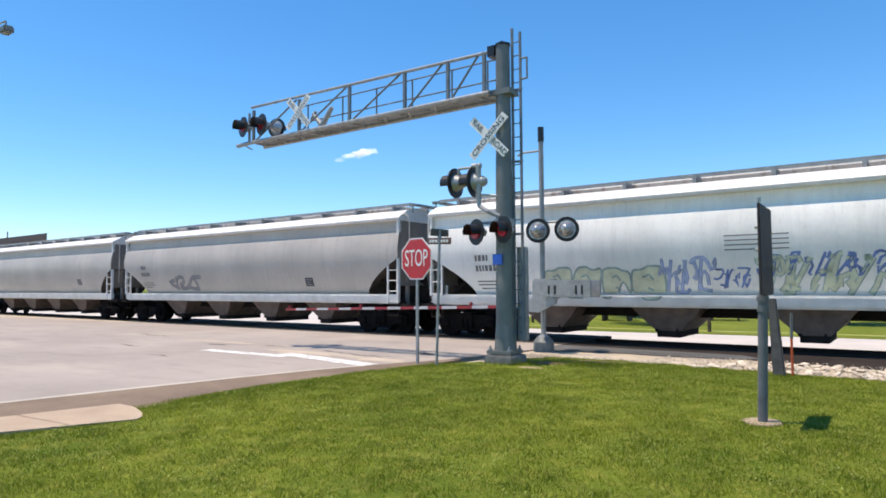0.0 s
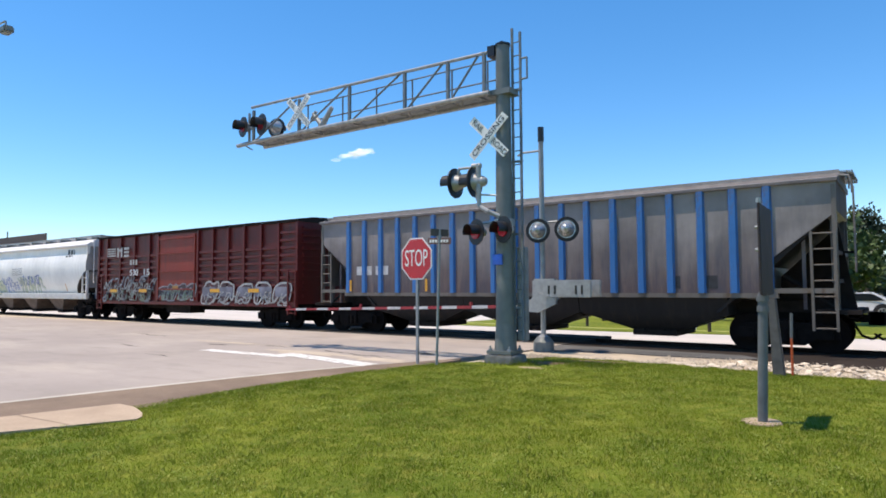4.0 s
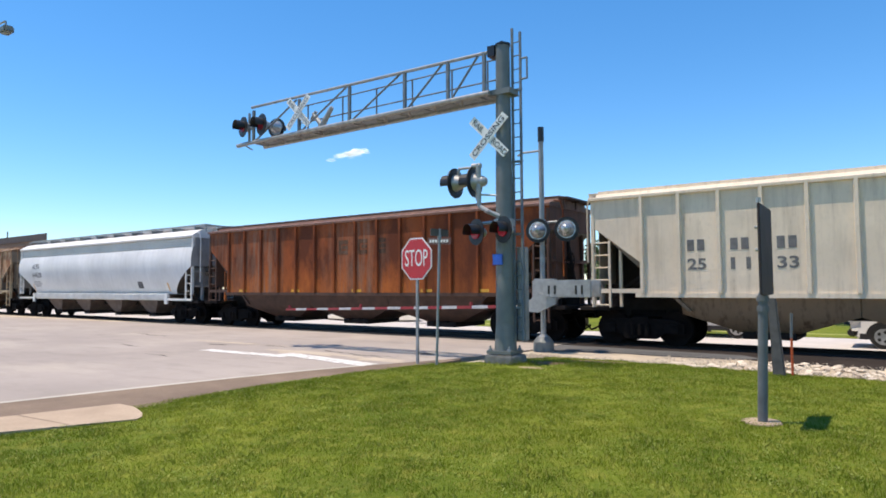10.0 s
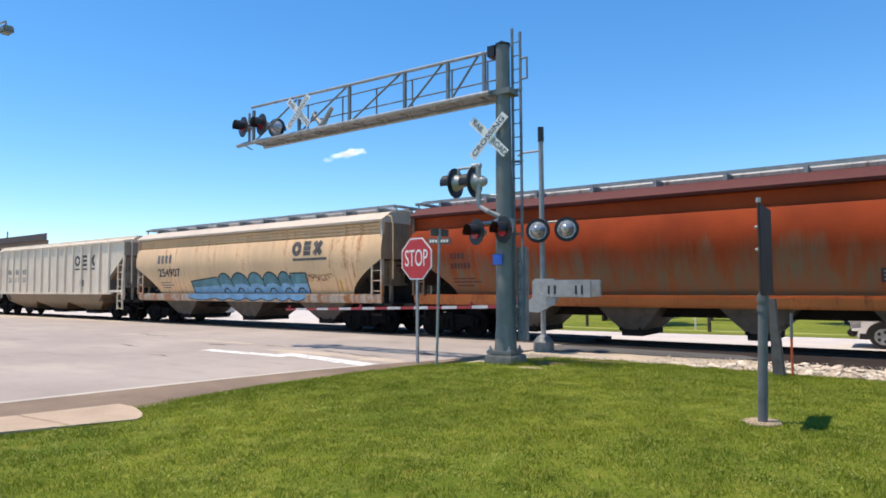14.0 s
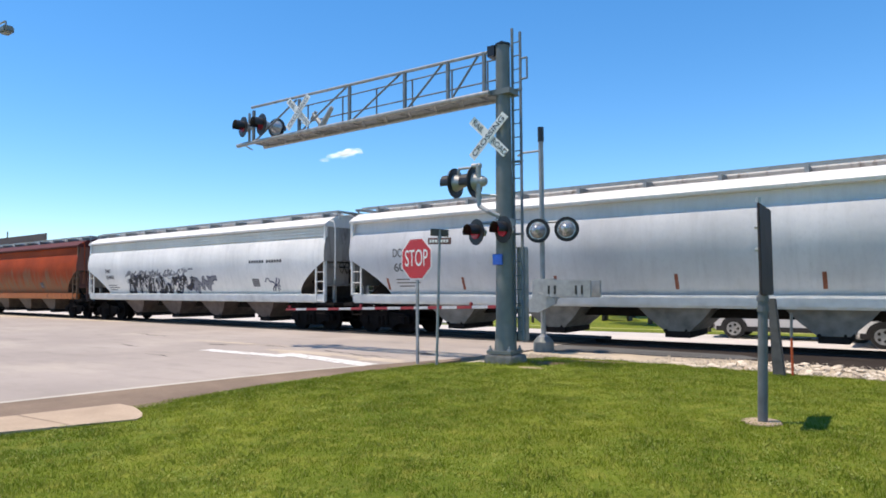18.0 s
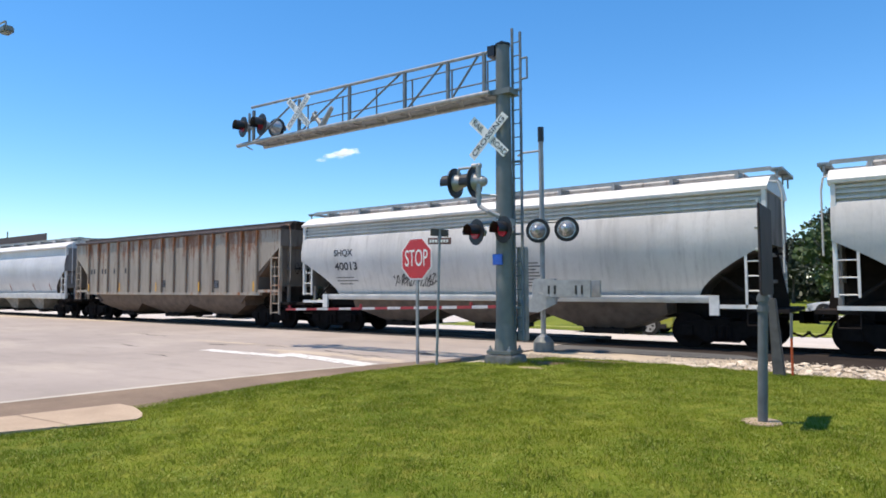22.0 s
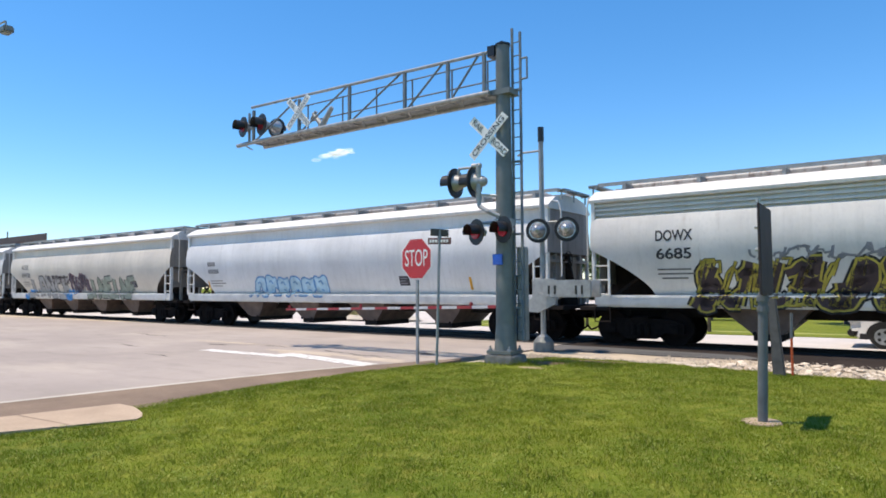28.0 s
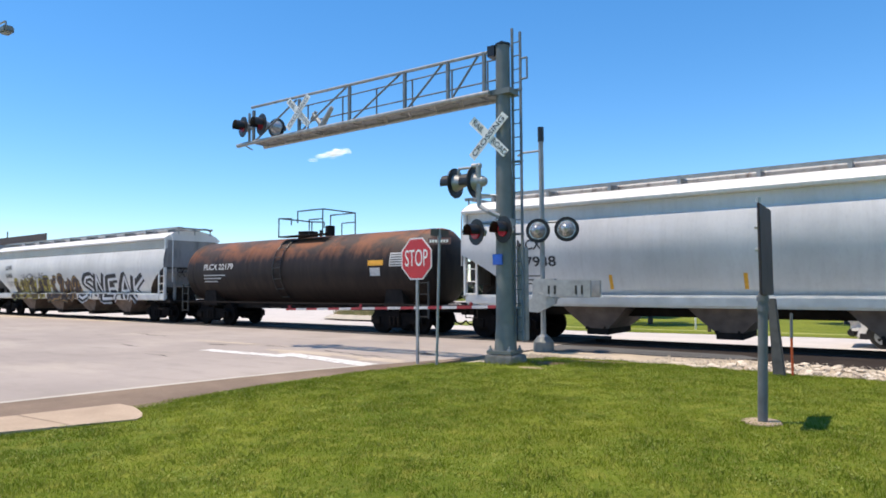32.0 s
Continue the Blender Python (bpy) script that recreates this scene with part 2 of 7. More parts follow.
def smooth(bm, limit=0.7):
    bmesh.ops.recalc_face_normals(bm, faces=bm.faces)
    for f in bm.faces:
        f.smooth = True
    for e in bm.edges:
        if len(e.link_faces) == 2 and e.calc_face_angle(0) > limit:
            e.smooth = False
    return bm


def bevel(bm, w, seg=2):
    bmesh.ops.recalc_face_normals(bm, faces=bm.faces)
    es = [e for e in bm.edges if len(e.link_faces) == 2 and e.calc_face_angle(0) > 0.6]
    bmesh.ops.bevel(bm, geom=es, offset=w, segments=seg, affect="EDGES", clamp_overlap=True)
    return bm


def mesh_of(name, bm, material, soft=False):
    if soft:
        smooth(bm)
    else:
        bmesh.ops.recalc_face_normals(bm, faces=bm.faces)
    me = bpy.data.meshes.new(name)
    bm.to_mesh(me)
    bm.free()
    me.materials.append(material)
    return me


def part(name, bm, material, parent, label="", soft=False):
    ob = new(name, mesh_of(name, bm, material, soft))
    ob.parent = parent
    if label:
        ob["label"] = label
    return ob


def share(name, me, parent, m=None):
    ob = new(name, me)
    ob.parent = parent
    if m is not None:
        ob.matrix_basis = m
    return ob


def thing(name, label, category, m=None, group=""):
    ob = new(name)
    ob.empty_display_size = 0.2
    if m is not None:
        ob.matrix_basis = m
    return tagged(ob, label, category, group)


def setting(name, bm, material, soft=False):
    return tagged(new(name, mesh_of(name, bm, material, soft)), kind="structure")


def sheet(name, pts, z, material, thick=0.06):
    """A flat slab with an outline in x, y."""
    bm = bmesh.new()
    top = [bm.verts.new((x, y, z)) for x, y in pts]
    low = [bm.verts.new((x, y, z - thick)) for x, y in pts]
    bm.faces.new(top)
    k = len(pts)
    for i in range(k):
        bm.faces.new((top[i], top[(i + 1) % k], low[(i + 1) % k], low[i]))
    return setting(name, bm, material)


def lettering(text, size, depth=0.004, bold=0.0):
    """Letters of the built-in font as a mesh in the x, z plane, centred, facing -y."""
    cu = bpy.data.curves.new("letters", "FONT")
    cu.body, cu.size, cu.align_x, cu.align_y, cu.extrude = text, size, "CENTER", "CENTER", depth
    cu.offset = bold
    ob = bpy.data.objects.new("letters", cu)
    me = bpy.data.meshes.new_from_object(ob)
    bpy.data.objects.remove(ob)
    bm = bmesh.new()
    bm.from_mesh(me)
    bpy.data.meshes.remove(me)
    bmesh.ops.transform(bm, matrix=pose(0, 0, 0, 90), verts=bm.verts)
    return bm


# ---- the ground ----
def make_ground():
    bm = bmesh.new()
    n = 24
    vs = [[bm.verts.new((-1500 + 3000 * i / n, -600 + 3000 * j / n, -0.50)) for j in range(n + 1)] for i in range(n + 1)]
    for i in range(n):
        for j in range(n):
            bm.faces.new((vs[i][j], vs[i + 1][j], vs[i + 1][j + 1], vs[i][j + 1]))
    setting("ground", bm, M_grass)


def lawn_height(x, y):
    h = 0.12 + 0.02 * noise.noise((x * 0.35, y * 0.35, 0)) - 0.006 * max(0, 7 - y)
    h -= 0.07 * min(1, max(0, (y - 9.0) / 3.0)) + 0.05 * min(1, max(0, (y - 13.0) / 1.2))
    return h - 0.10 * min(1, max(0, (-7.9 - x) / 1.1)) ** 1.5


def lawn_edge_x(y):
    return -9.02 - 0.03 * (11 - y) + 0.05 * noise.noise((y * 1.3, 4, 0)) + (1.35 * ((y - 10.6) / 1.6) ** 2 if y > 10.6 else 0)


def lawn_far_y(x):
    back = 14.3 + 0.18 * noise.noise((x * 0.9, 7, 0)) + 0.12 * noise.noise((x * 3.1, 2, 0)) - 0.13 * max(0, x + 3.2)
    return back - 1.35 * max(0, min(1, (-7.0 - x) / 0.5)) + 0.55 * math.exp(-((x + 6.3) / 0.9) ** 2)


def in_lawn(x, y):
    if x < lawn_edge_x(min(y, 12.3)) or y > lawn_far_y(x):
        return False
    return not on_walk(x, y)


def walk_right(y):
    """The sidewalk's edge beside the lawn, rounded at its end."""
    if y > 4.28:
        return -7.75 - 0.9 * ((y - 4.28) / 0.46) ** 2
    return -8.3 + 0.45 * (y - 3.04) if y > 3.04 else -8.3 + 0.10 * (y - 3.04)


def walk_left(y):
    return -9.27 + 0.233 * (max(y, 2.0) - 3.39)


def on_walk(x, y):
    return y < 4.74 and walk_left(y) - 0.1 < x < walk_right(y) - 0.02


# the first two, dark patches also paint in the mast's shadow on the ground
BARE = ((-5.75, 13.75, 0.75, 0.34), (-6.45, 12.75, 0.55, 0.30), (-6.3, 11.75, 0.34, 0.2))


def bare(x, y):
    return any(((x - a) / w) ** 2 + ((y - b) / d) ** 2 < 1.0 + 0.9 * noise.noise((x * 3, y * 3, 8)) for a, b, w, d in BARE)


def make_bare_soil():
    for k, (cx, cy, w, d) in enumerate(BARE):
        bm = bmesh.new()
        rings = []
        for q in (0.35, 0.7, 1.0):
            ring = []
            for i in range(40):
                a = i * math.tau / 40
                f = q * (1 + 0.45 * noise.noise((math.cos(a) * 1.7 + k * 5, math.sin(a) * 1.7, 2)))
                x, y = cx + w * f * math.cos(a), cy + d * f * math.sin(a)
                z = lawn_height(x, y) + (0.010 + 0.012 * noise.noise((x * 7, y * 7, 1)) if q < 1 else -0.01)
                ring.append(bm.verts.new((x, y, z)))
            rings.append(ring)
        bm.faces.new(rings[0])
        for a, b in zip(rings, rings[1:]):
            for i in range(40):
                j = (i + 1) % 40
                bm.faces.new((a[i], b[i], b[j], a[j]))
        setting("bare_soil", bm, M_dry_soil if k == 2 else M_shaded_soil, True)


def make_lawn():
    bm = bmesh.new()
    step, verts = 0.3, {}

    def v(i, j):
        if (i, j) not in verts:
            x, y = -9.9 + i * step, -6 + j * step
            ex = max(lawn_edge_x(min(y, 12.3)), -9.9)
            x = max(x, ex)
            y2 = min(y, lawn_far_y(x))
            verts[i, j] = bm.verts.new((x, y2, lawn_height(x, y2)))
        return verts[i, j]

    for i in range(int(24 / step)):
        for j in range(int(20.4 / step)):
            x, y = -9.9 + (i + 1) * step, -6 + j * step
            if x <= lawn_edge_x(min(y, 12.3)) or y >= lawn_far_y(x):
                continue
            f = (v(i, j), v(i + 1, j), v(i + 1, j + 1), v(i, j + 1))
            bm.faces.new(f)
    for f in bm.faces:
        f.smooth = True
    bmesh.ops.remove_doubles(bm, verts=bm.verts, dist=0.001)
    bmesh.ops.dissolve_degenerate(bm, dist=0.0005, edges=bm.edges)
    lawn = new("lawn", mesh_of("lawn", bm, M_grass))
    tagged(lawn, kind="structure")
    rng = np.random.default_rng(3)
    pts = []
    # blades stand over the whole open part of the lawn, thinner on its far side
    want = 450000
    spill = rng.random(want * 3) ** 2 * 2.2
    xs, ys, ks = rng.uniform(-10.4, 3.0, want * 3), rng.uniform(0.2, 14.4, want * 3), rng.random(want * 3)
    for x, y, k, f in zip(xs, ys, ks, spill):
        if k > (1.0 if y < 8.5 else 0.66) or x > 1.0 - 0.1 * y + f or y < -0.3 - 0.68 * (x + 6.2) - f:
            continue
        if (x + 7.2) ** 2 + (y - 12.6) ** 2 < 1.7 and k > 0.25 + 0.5 * noise.noise((x * 2, y * 2, 3)):
            continue
        if k > 0.16 and bare(x, y):
            continue
        if in_lawn(x, y):
            pts.append((x, y))
            if len(pts) >= want:
                break
    p = np.array(pts)
    n = len(p)
    z = np.array([lawn_height(x, y) for x, y in pts]) - 0.004
    ang, h = rng.uniform(0, 6.28, n), rng.uniform(0.016, 0.044, n)
    clump = np.array([noise.noise((x * 3.0, y * 3.0, 1.5)) + 0.6 * noise.noise((x * 8.0, y * 8.0, 4.5)) for x, y in pts])
    h *= np.clip(1.0 + 0.6 * clump, 0.5, 1.7)
    tuft = (((p[:, 0] + 6.1) / 1.3) ** 2 + ((p[:, 1] - 12.75) / 0.45) ** 2 < 1) | ((p[:, 0] + 7.3) ** 2 + (p[:, 1] - 12.3) ** 2 < 0.5)
    h = np.where(tuft, h * rng.uniform(1.0, 3.4, n), h)
    w, lean, la = rng.uniform(0.0022, 0.0045, n), rng.uniform(0.0, 0.045, n), rng.uniform(0, 6.28, n)
    co = np.zeros((n, 3, 3))
    co[:, 0, 0], co[:, 0, 1], co[:, 0, 2] = p[:, 0] - w * np.cos(ang), p[:, 1] - w * np.sin(ang), z
    co[:, 1, 0], co[:, 1, 1], co[:, 1, 2] = p[:, 0] + w * np.cos(ang), p[:, 1] + w * np.sin(ang), z
    co[:, 2, 0], co[:, 2, 1], co[:, 2, 2] = p[:, 0] + lean * np.cos(la), p[:, 1] + lean * np.sin(la), z + h
    me = bpy.data.meshes.new("grass")
    me.vertices.add(3 * n)
    me.vertices.foreach_set("co", co.ravel())
    me.loops.add(3 * n)
    me.loops.foreach_set("vertex_index", np.arange(3 * n, dtype=np.int32))
    me.polygons.add(n)
    me.polygons.foreach_set("loop_start", np.arange(0, 3 * n, 3, dtype=np.int32))
    me.update(calc_edges=True)
    me.validate()
    me.materials.append(M_blade)
    tagged(new("grass", me), "short mown green lawn grass with straw flecks", "grass", kind="stuff")
    # small round leaves of clover in loose drifts
    co, fa = [], []
    for i in range(60000):
        x, y = rng.uniform(-9.0, 1.5), rng.uniform(0.6, 12.5)
        if not in_lawn(x, y) or noise.noise((x * 1.1, y * 1.1, 9)) + 0.7 * noise.noise((x * 4, y * 4, 3)) < 0.12 or rng.random() < 0.35:
            continue
        r, z0, a = rng.uniform(0.005, 0.010), lawn_height(x, y) + rng.uniform(0.018, 0.042), rng.uniform(0, 6.28)
        o = len(co)
        tx, ty = rng.normal(0, 0.35, 2)
        for k in range(5):
            dx, dy = r * math.cos(a + k * 1.2566), r * math.sin(a + k * 1.2566)
            co.append((x + dx, y + dy, z0 + dx * tx + dy * ty))
        fa.append((o, o + 1, o + 2, o + 3, o + 4))
    me = bpy.data.meshes.new("clover")
    me.from_pydata(co, [], fa)
    nc = Nodes("clover_leaf", 0.7)
    nc.b.inputs["Specular IOR Level"].default_value = 0.1
    me.materials.append(nc.done(nc.mix(nc.island(), (0.13, 0.19, 0.03), (0.29, 0.33, 0.085))))
    tagged(new("clover", me), "pale green clover leaves scattered in the lawn", "clover", kind="stuff")


def make_paving():
    # the street that crosses the track, with the wide paved ground beside it
    edge = [(-11.8, -8), (-11.45, 1), (-11.1, 4.0), (-10.75, 6.0), (-10.4, 7.8), (-10.05, 9.3), (-9.6, 10.7), (-8.95, 12.3)]
    sheet("road", [(-70, -8)] + edge + [(-8.4, 15.2), (-8.4, 17.55), (-70, 17.55)], 0.0, M_road, 0.2)
    sheet("pale_slab_edge", [(x - 0.16 - 0.05 * (i % 2), y) for i, (x, y) in enumerate(edge[:-1])] + [(x + 0.02, y) for x, y in edge[:-1]][::-1], 0.006, M_edge, 0.1)
    sheet("gutter", [(x + 0.02, y) for x, y in edge] + [(-8.6, 12.6), (-8.6, -8)], 0.012, M_gutter, 0.2)
    # sidewalk with a rounded end, its slabs parted by joints
    ys = [-8, 0.4, 2.0, 3.04] + [3.04 + 1.24 * i / 4 for i in range(1, 5)] + [4.28 + 0.44 * i / 5 for i in range(1, 6)]
    bm = bmesh.new()
    top = [bm.verts.new((walk_right(y), y, 0.118)) for y in ys] + [bm.verts.new((walk_left(y), y, 0.118)) for y in ys[::-1]]
    low = [bm.verts.new((v.co.x, v.co.y, -0.02)) for v in top]
    bm.faces.new(top)
    for i in range(len(top)):
        j = (i + 1) % len(top)
        bm.faces.new((top[i], top[j], low[j], low[i]))
    setting("sidewalk_ramp", bm, M_pad)
    for y, tilt in ((3.55, 0.10), (1.9, 0.0), (0.3, 0.0)):
        bm = bmesh.new()
        x0, x1 = walk_left(y), walk_right(y)
        vs = [bm.verts.new(c) for c in ((x0, y, 0.121), (x1, y + tilt, 0.121), (x1, y + tilt + 0.02, 0.121), (x0, y + 0.02, 0.121))]
        bm.faces.new(vs)
        setting("sidewalk_joint", bm, M_gutter)
    # stop line, worn, in two stretches, and the dark streaks before the track
    for k, (x0, x1, ya, yb, wide) in enumerate(((-15.9, -12.6, 10.56, 10.62, 0.40), (-13.2, -9.7, 10.98, 10.40, 0.50))):
        bm = bmesh.new()
        nx = 18
        for j in range(2):
            for i in range(nx + 1):
                x = x0 + (x1 - x0) * i / nx
                bm.verts.new((x, ya + (yb - ya) * i / nx + j * wide + 0.06 * noise.noise((x * 2.4, j * 3, k)), 0.005 + 0.002 * k))
        bm.verts.ensure_lookup_table()
        for i in range(nx):
            bm.faces.new((bm.verts[i], bm.verts[i + 1], bm.verts[nx + 2 + i], bm.verts[nx + 1 + i]))
        setting("stop_line", bm, M_line)
    # the truss's cast shadow drawn on the road as tangled streaks, and short dark smudges
    for x0, x1, yc, yd, w in ((-13.6, -10.4, 12.5, 11.9, 0.045), (-12.2, -10.0, 11.9, 12.3, 0.035), (-17.6, -16.4, 12.0, 11.9, 0.06), (-15.6, -14.6, 12.6, 12.5, 0.05), (-19.9, -18.4, 10.4, 10.3, 0.045), (-24, -21.5, 13.2, 13.0, 0.07), (-16.3, -15.2, 9.3, 9.2, 0.03)):
        bm = bmesh.new()
        nx = 26
        prev = None
        for i in range(nx + 1):
            u = i / nx
            x = x0 + (x1 - x0) * u
            yy, ww = yc + (yd - yc) * u + 0.13 * noise.noise((x * 1.3, yc, 1)), w * (0.15 + abs(noise.noise((x * 2.7, yc, 5))) * 1.7) * (0.2 + math.sin(math.pi * u))
            pair = (bm.verts.new((x, yy - ww, 0.0045)), bm.verts.new((x, yy + ww, 0.0045)))
            if prev:
                bm.faces.new((prev[0], pair[0], pair[1], prev[1]))
            prev = pair
        setting("truss_shade_and_smudge", bm, M_shade_streak)
    # sandy dirt washed over the slabs round the streaks
    for k, (cx, cy, rx, ry) in enumerate(((-12.9, 11.75, 2.2, 0.42), (-10.3, 11.55, 1.2, 0.40), (-11.6, 13.2, 2.4, 0.35), (-17.5, 12.6, 2.0, 0.25), (-9.6, 13.4, 1.0, 0.5))):
        bm = bmesh.new()
        ring = []
        for i in range(40):
            a = i * math.pi / 20
            f = 0.75 + 0.55 * noise.noise((math.cos(a) * 2.2 + 7 * k, math.sin(a) * 2.2, k))
            ring.append(bm.verts.new((cx + rx * f * math.cos(a), cy + ry * f * math.sin(a), 0.0035)))
        bm.faces.new(ring)
        setting("dirt_patch", bm, M_wash)
    # sandy shoulder at the far left before the rails, and behind the lawn
    sheet("dirt_shoulder", [(-70, 15.6), (-36, 16.9), (-30, 17.5), (-34, 17.75), (-70, 17.75)], 0.008, M_dirt, 0.1)
    # dark asphalt apron beside the crossing and the pale dirt behind the lawn
    sheet("dirt_verge", [(-8.39, 12.2), (-3.5, 13.4), (0, 12.9), (12, 11.0), (60, 11.0), (60, 18.2), (-8.39, 18.2)], -0.03, M_dirt, 0.2)
    sheet("asphalt_apron", [(-8.4, 15.6), (-6.2, 16.2), (-5.0, 16.1), (-3.6, 16.25), (-2.9, 16.6), (-3.4, 17.2), (-8.4, 17.5)], -0.008, M_asphalt, 0.1)
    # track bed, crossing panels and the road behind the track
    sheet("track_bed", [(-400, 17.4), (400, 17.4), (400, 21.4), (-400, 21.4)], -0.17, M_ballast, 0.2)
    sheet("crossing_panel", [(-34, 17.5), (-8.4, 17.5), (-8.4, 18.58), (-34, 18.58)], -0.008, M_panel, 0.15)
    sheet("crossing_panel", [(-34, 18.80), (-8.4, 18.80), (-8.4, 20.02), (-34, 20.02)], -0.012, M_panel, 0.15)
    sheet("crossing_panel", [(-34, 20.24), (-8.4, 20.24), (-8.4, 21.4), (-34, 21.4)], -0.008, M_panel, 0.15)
    # near-black ballast strip between the stones and the rails, train's shade in its colour
    sheet("ballast_shade_strip", [(-8.38, 17.45), (-5.2, 17.3), (-4.1, 16.75), (-3.0, 16.35), (-1.0, 15.95), (4, 15.3), (60, 14.5), (60, 18.55), (-8.38, 18.55)], -0.018, M_ballast, 0.2)
    sheet("far_road", [(-400, 21.4), (300, 21.4), (300, 27.3), (-1.9, 27.1), (-11.4, 25.9), (-19.6, 26.6), (-400, 26.6)], -0.20, M_road_far, 0.2)
    sheet("far_street", [(-40, 26.4), (-21.5, 26.4), (-19.5, 30), (-19.5, 140), (-40, 140)], -0.204, M_road_far, 0.2)
    sheet("far_parking", [(-160, 27), (-40, 27), (-40, 70), (-160, 70)], -0.208, M_road_far, 0.2)
    # a mown verge, the pale edge of a path, and the lawn with its lot behind
    sheet("far_verge", [(-19.6, 26.61), (-11.4, 25.91), (-1.9, 27.11), (300, 27.31), (300, 28.8), (-1.9, 28.4), (-11.4, 27.4), (-19.5, 28.0)], -0.18, M_grass, 0.2)
    sheet("far_path_edge", [(-19.5, 28.0), (-11.4, 27.4), (-1.9, 28.4), (300, 28.8), (300, 29.2), (-1.9, 28.75), (-11.4, 27.75), (-19.5, 28.4)], -0.165, M_verge, 0.2)
    sheet("far_lawn", [(-19.5, 28.4), (-11.4, 27.75), (-1.9, 28.75), (300, 29.2), (300, 140), (-19.4, 140), (-19.4, 30)], -0.17, M_grass, 0.25)
    sheet("far_parking", [(-5.6, 40.5), (120, 40.5), (120, 45), (-5.6, 45)], -0.15, M_road_far, 0.1)


def make_track():
    for y in (18.68, 20.12):
        bm = bmesh.new()
        prof = [(-0.07, -0.17), (0.07, -0.17), (0.07, -0.155), (0.012, -0.13), (0.012, -0.045), (0.036, -0.03), (0.036, 0), (-0.036, 0), (-0.036, -0.03), (-0.012, -0.045), (-0.012, -0.13), (-0.07, -0.155)]
        a = [bm.verts.new((-400, y + p, z)) for p, z in prof]
        b = [bm.verts.new((400, y + p, z)) for p, z in prof]
        for i in range(len(prof)):
            j = (i + 1) % len(prof)
            bm.faces.new((a[i], a[j], b[j], b[i]))
        setting("rail", bm, M_rail)
    bm = bmesh.new()
    box(bm, -0.11, 0.11, 18.1, 20.7, -0.20, -0.15)
    me = mesh_of("tie", bm, M_tie)
    bed = thing("tie_row", "weathered dark timber railway ties under the rails", "railway ties")
    for i in range(96):
        share("tie", me, bed, pose(-8.2 + i * 0.53, random.uniform(-0.05, 0.05), random.uniform(-0.008, 0.008), 0, 0, random.uniform(-1, 1)))


def stone_mesh(k):
    bm = bmesh.new()
    bmesh.ops.create_icosphere(bm, subdivisions=1, radius=0.5)
    for v in bm.verts:
        v.co *= 0.75 + 0.5 * random.random()
        v.co.z *= 0.62
    return mesh_of("stone", bm, M_stone)


def make_stones():
    kinds = [stone_mesh(k) for k in range(7)]
    bank = thing("stone_bank", "bank of loose pale limestone rocks beside the track", "stones")
    rng = random.Random(5)
    n = 0
    while n < 300:
        x = rng.uniform(-4.6, 2.4)
        t = rng.random()
        y0, y1 = 14.15 - 0.10 * (x + 3.6), 15.95 - 0.03 * (x + 3.6)
        if x < -2.6 and t > (x + 4.8) / 2.4:
            continue
        y = y0 + (y1 - y0) * t
        s = rng.uniform(0.07, 0.20)
        share("stone", kinds[n % 7], bank, pose(x, y, -0.03 + s * 0.15, rng.uniform(-20, 20), rng.uniform(-20, 20), rng.uniform(0, 360)) @ Matrix.Diagonal((s * rng.uniform(1, 1.6), s, s * 0.9, 1)))
        n += 1
    co, fa = [], []
    rng2 = np.random.default_rng(2)
    base = [(0, 0, 1), (1, 0, 0), (0, 1, 0), (-1, 0, 0), (0, -1, 0)]
    for i in range(5200):
        k = rng2.random()
        if k < 0.45:
            x, y = rng2.uniform(-5.0, 3), rng2.uniform(14.0, 16.4)
        elif k < 0.75:
            x, y = rng2.uniform(-8.2, -3), rng2.normal(14.45, 0.22)
        else:
            x, y = rng2.uniform(3, 40), rng2.uniform(13.0, 17.6)
        s = rng2.uniform(0.02, 0.06)
        o = len(co)
        a = rng2.uniform(0, 6.28)
        for bx, by, bz in base:
            j = rng2.uniform(0.7, 1.3)
            co.append((x + s * j * (bx * math.cos(a) - by * math.sin(a)), y + s * j * (bx * math.sin(a) + by * math.cos(a)), -0.05 + s * bz * j))
        fa += [(o, o + 1, o + 2), (o, o + 2, o + 3), (o, o + 3, o + 4), (o, o + 4, o + 1)]
    me = bpy.data.meshes.new("gravel")
    me.from_pydata(co, [], fa)
    me.materials.append(M_stone_mass)
    tagged(new("gravel", me), "small pale limestone gravel scattered beside the track", "gravel", kind="stuff")


make_ground()
make_lawn()
make_bare_soil()
make_paving()
make_track()


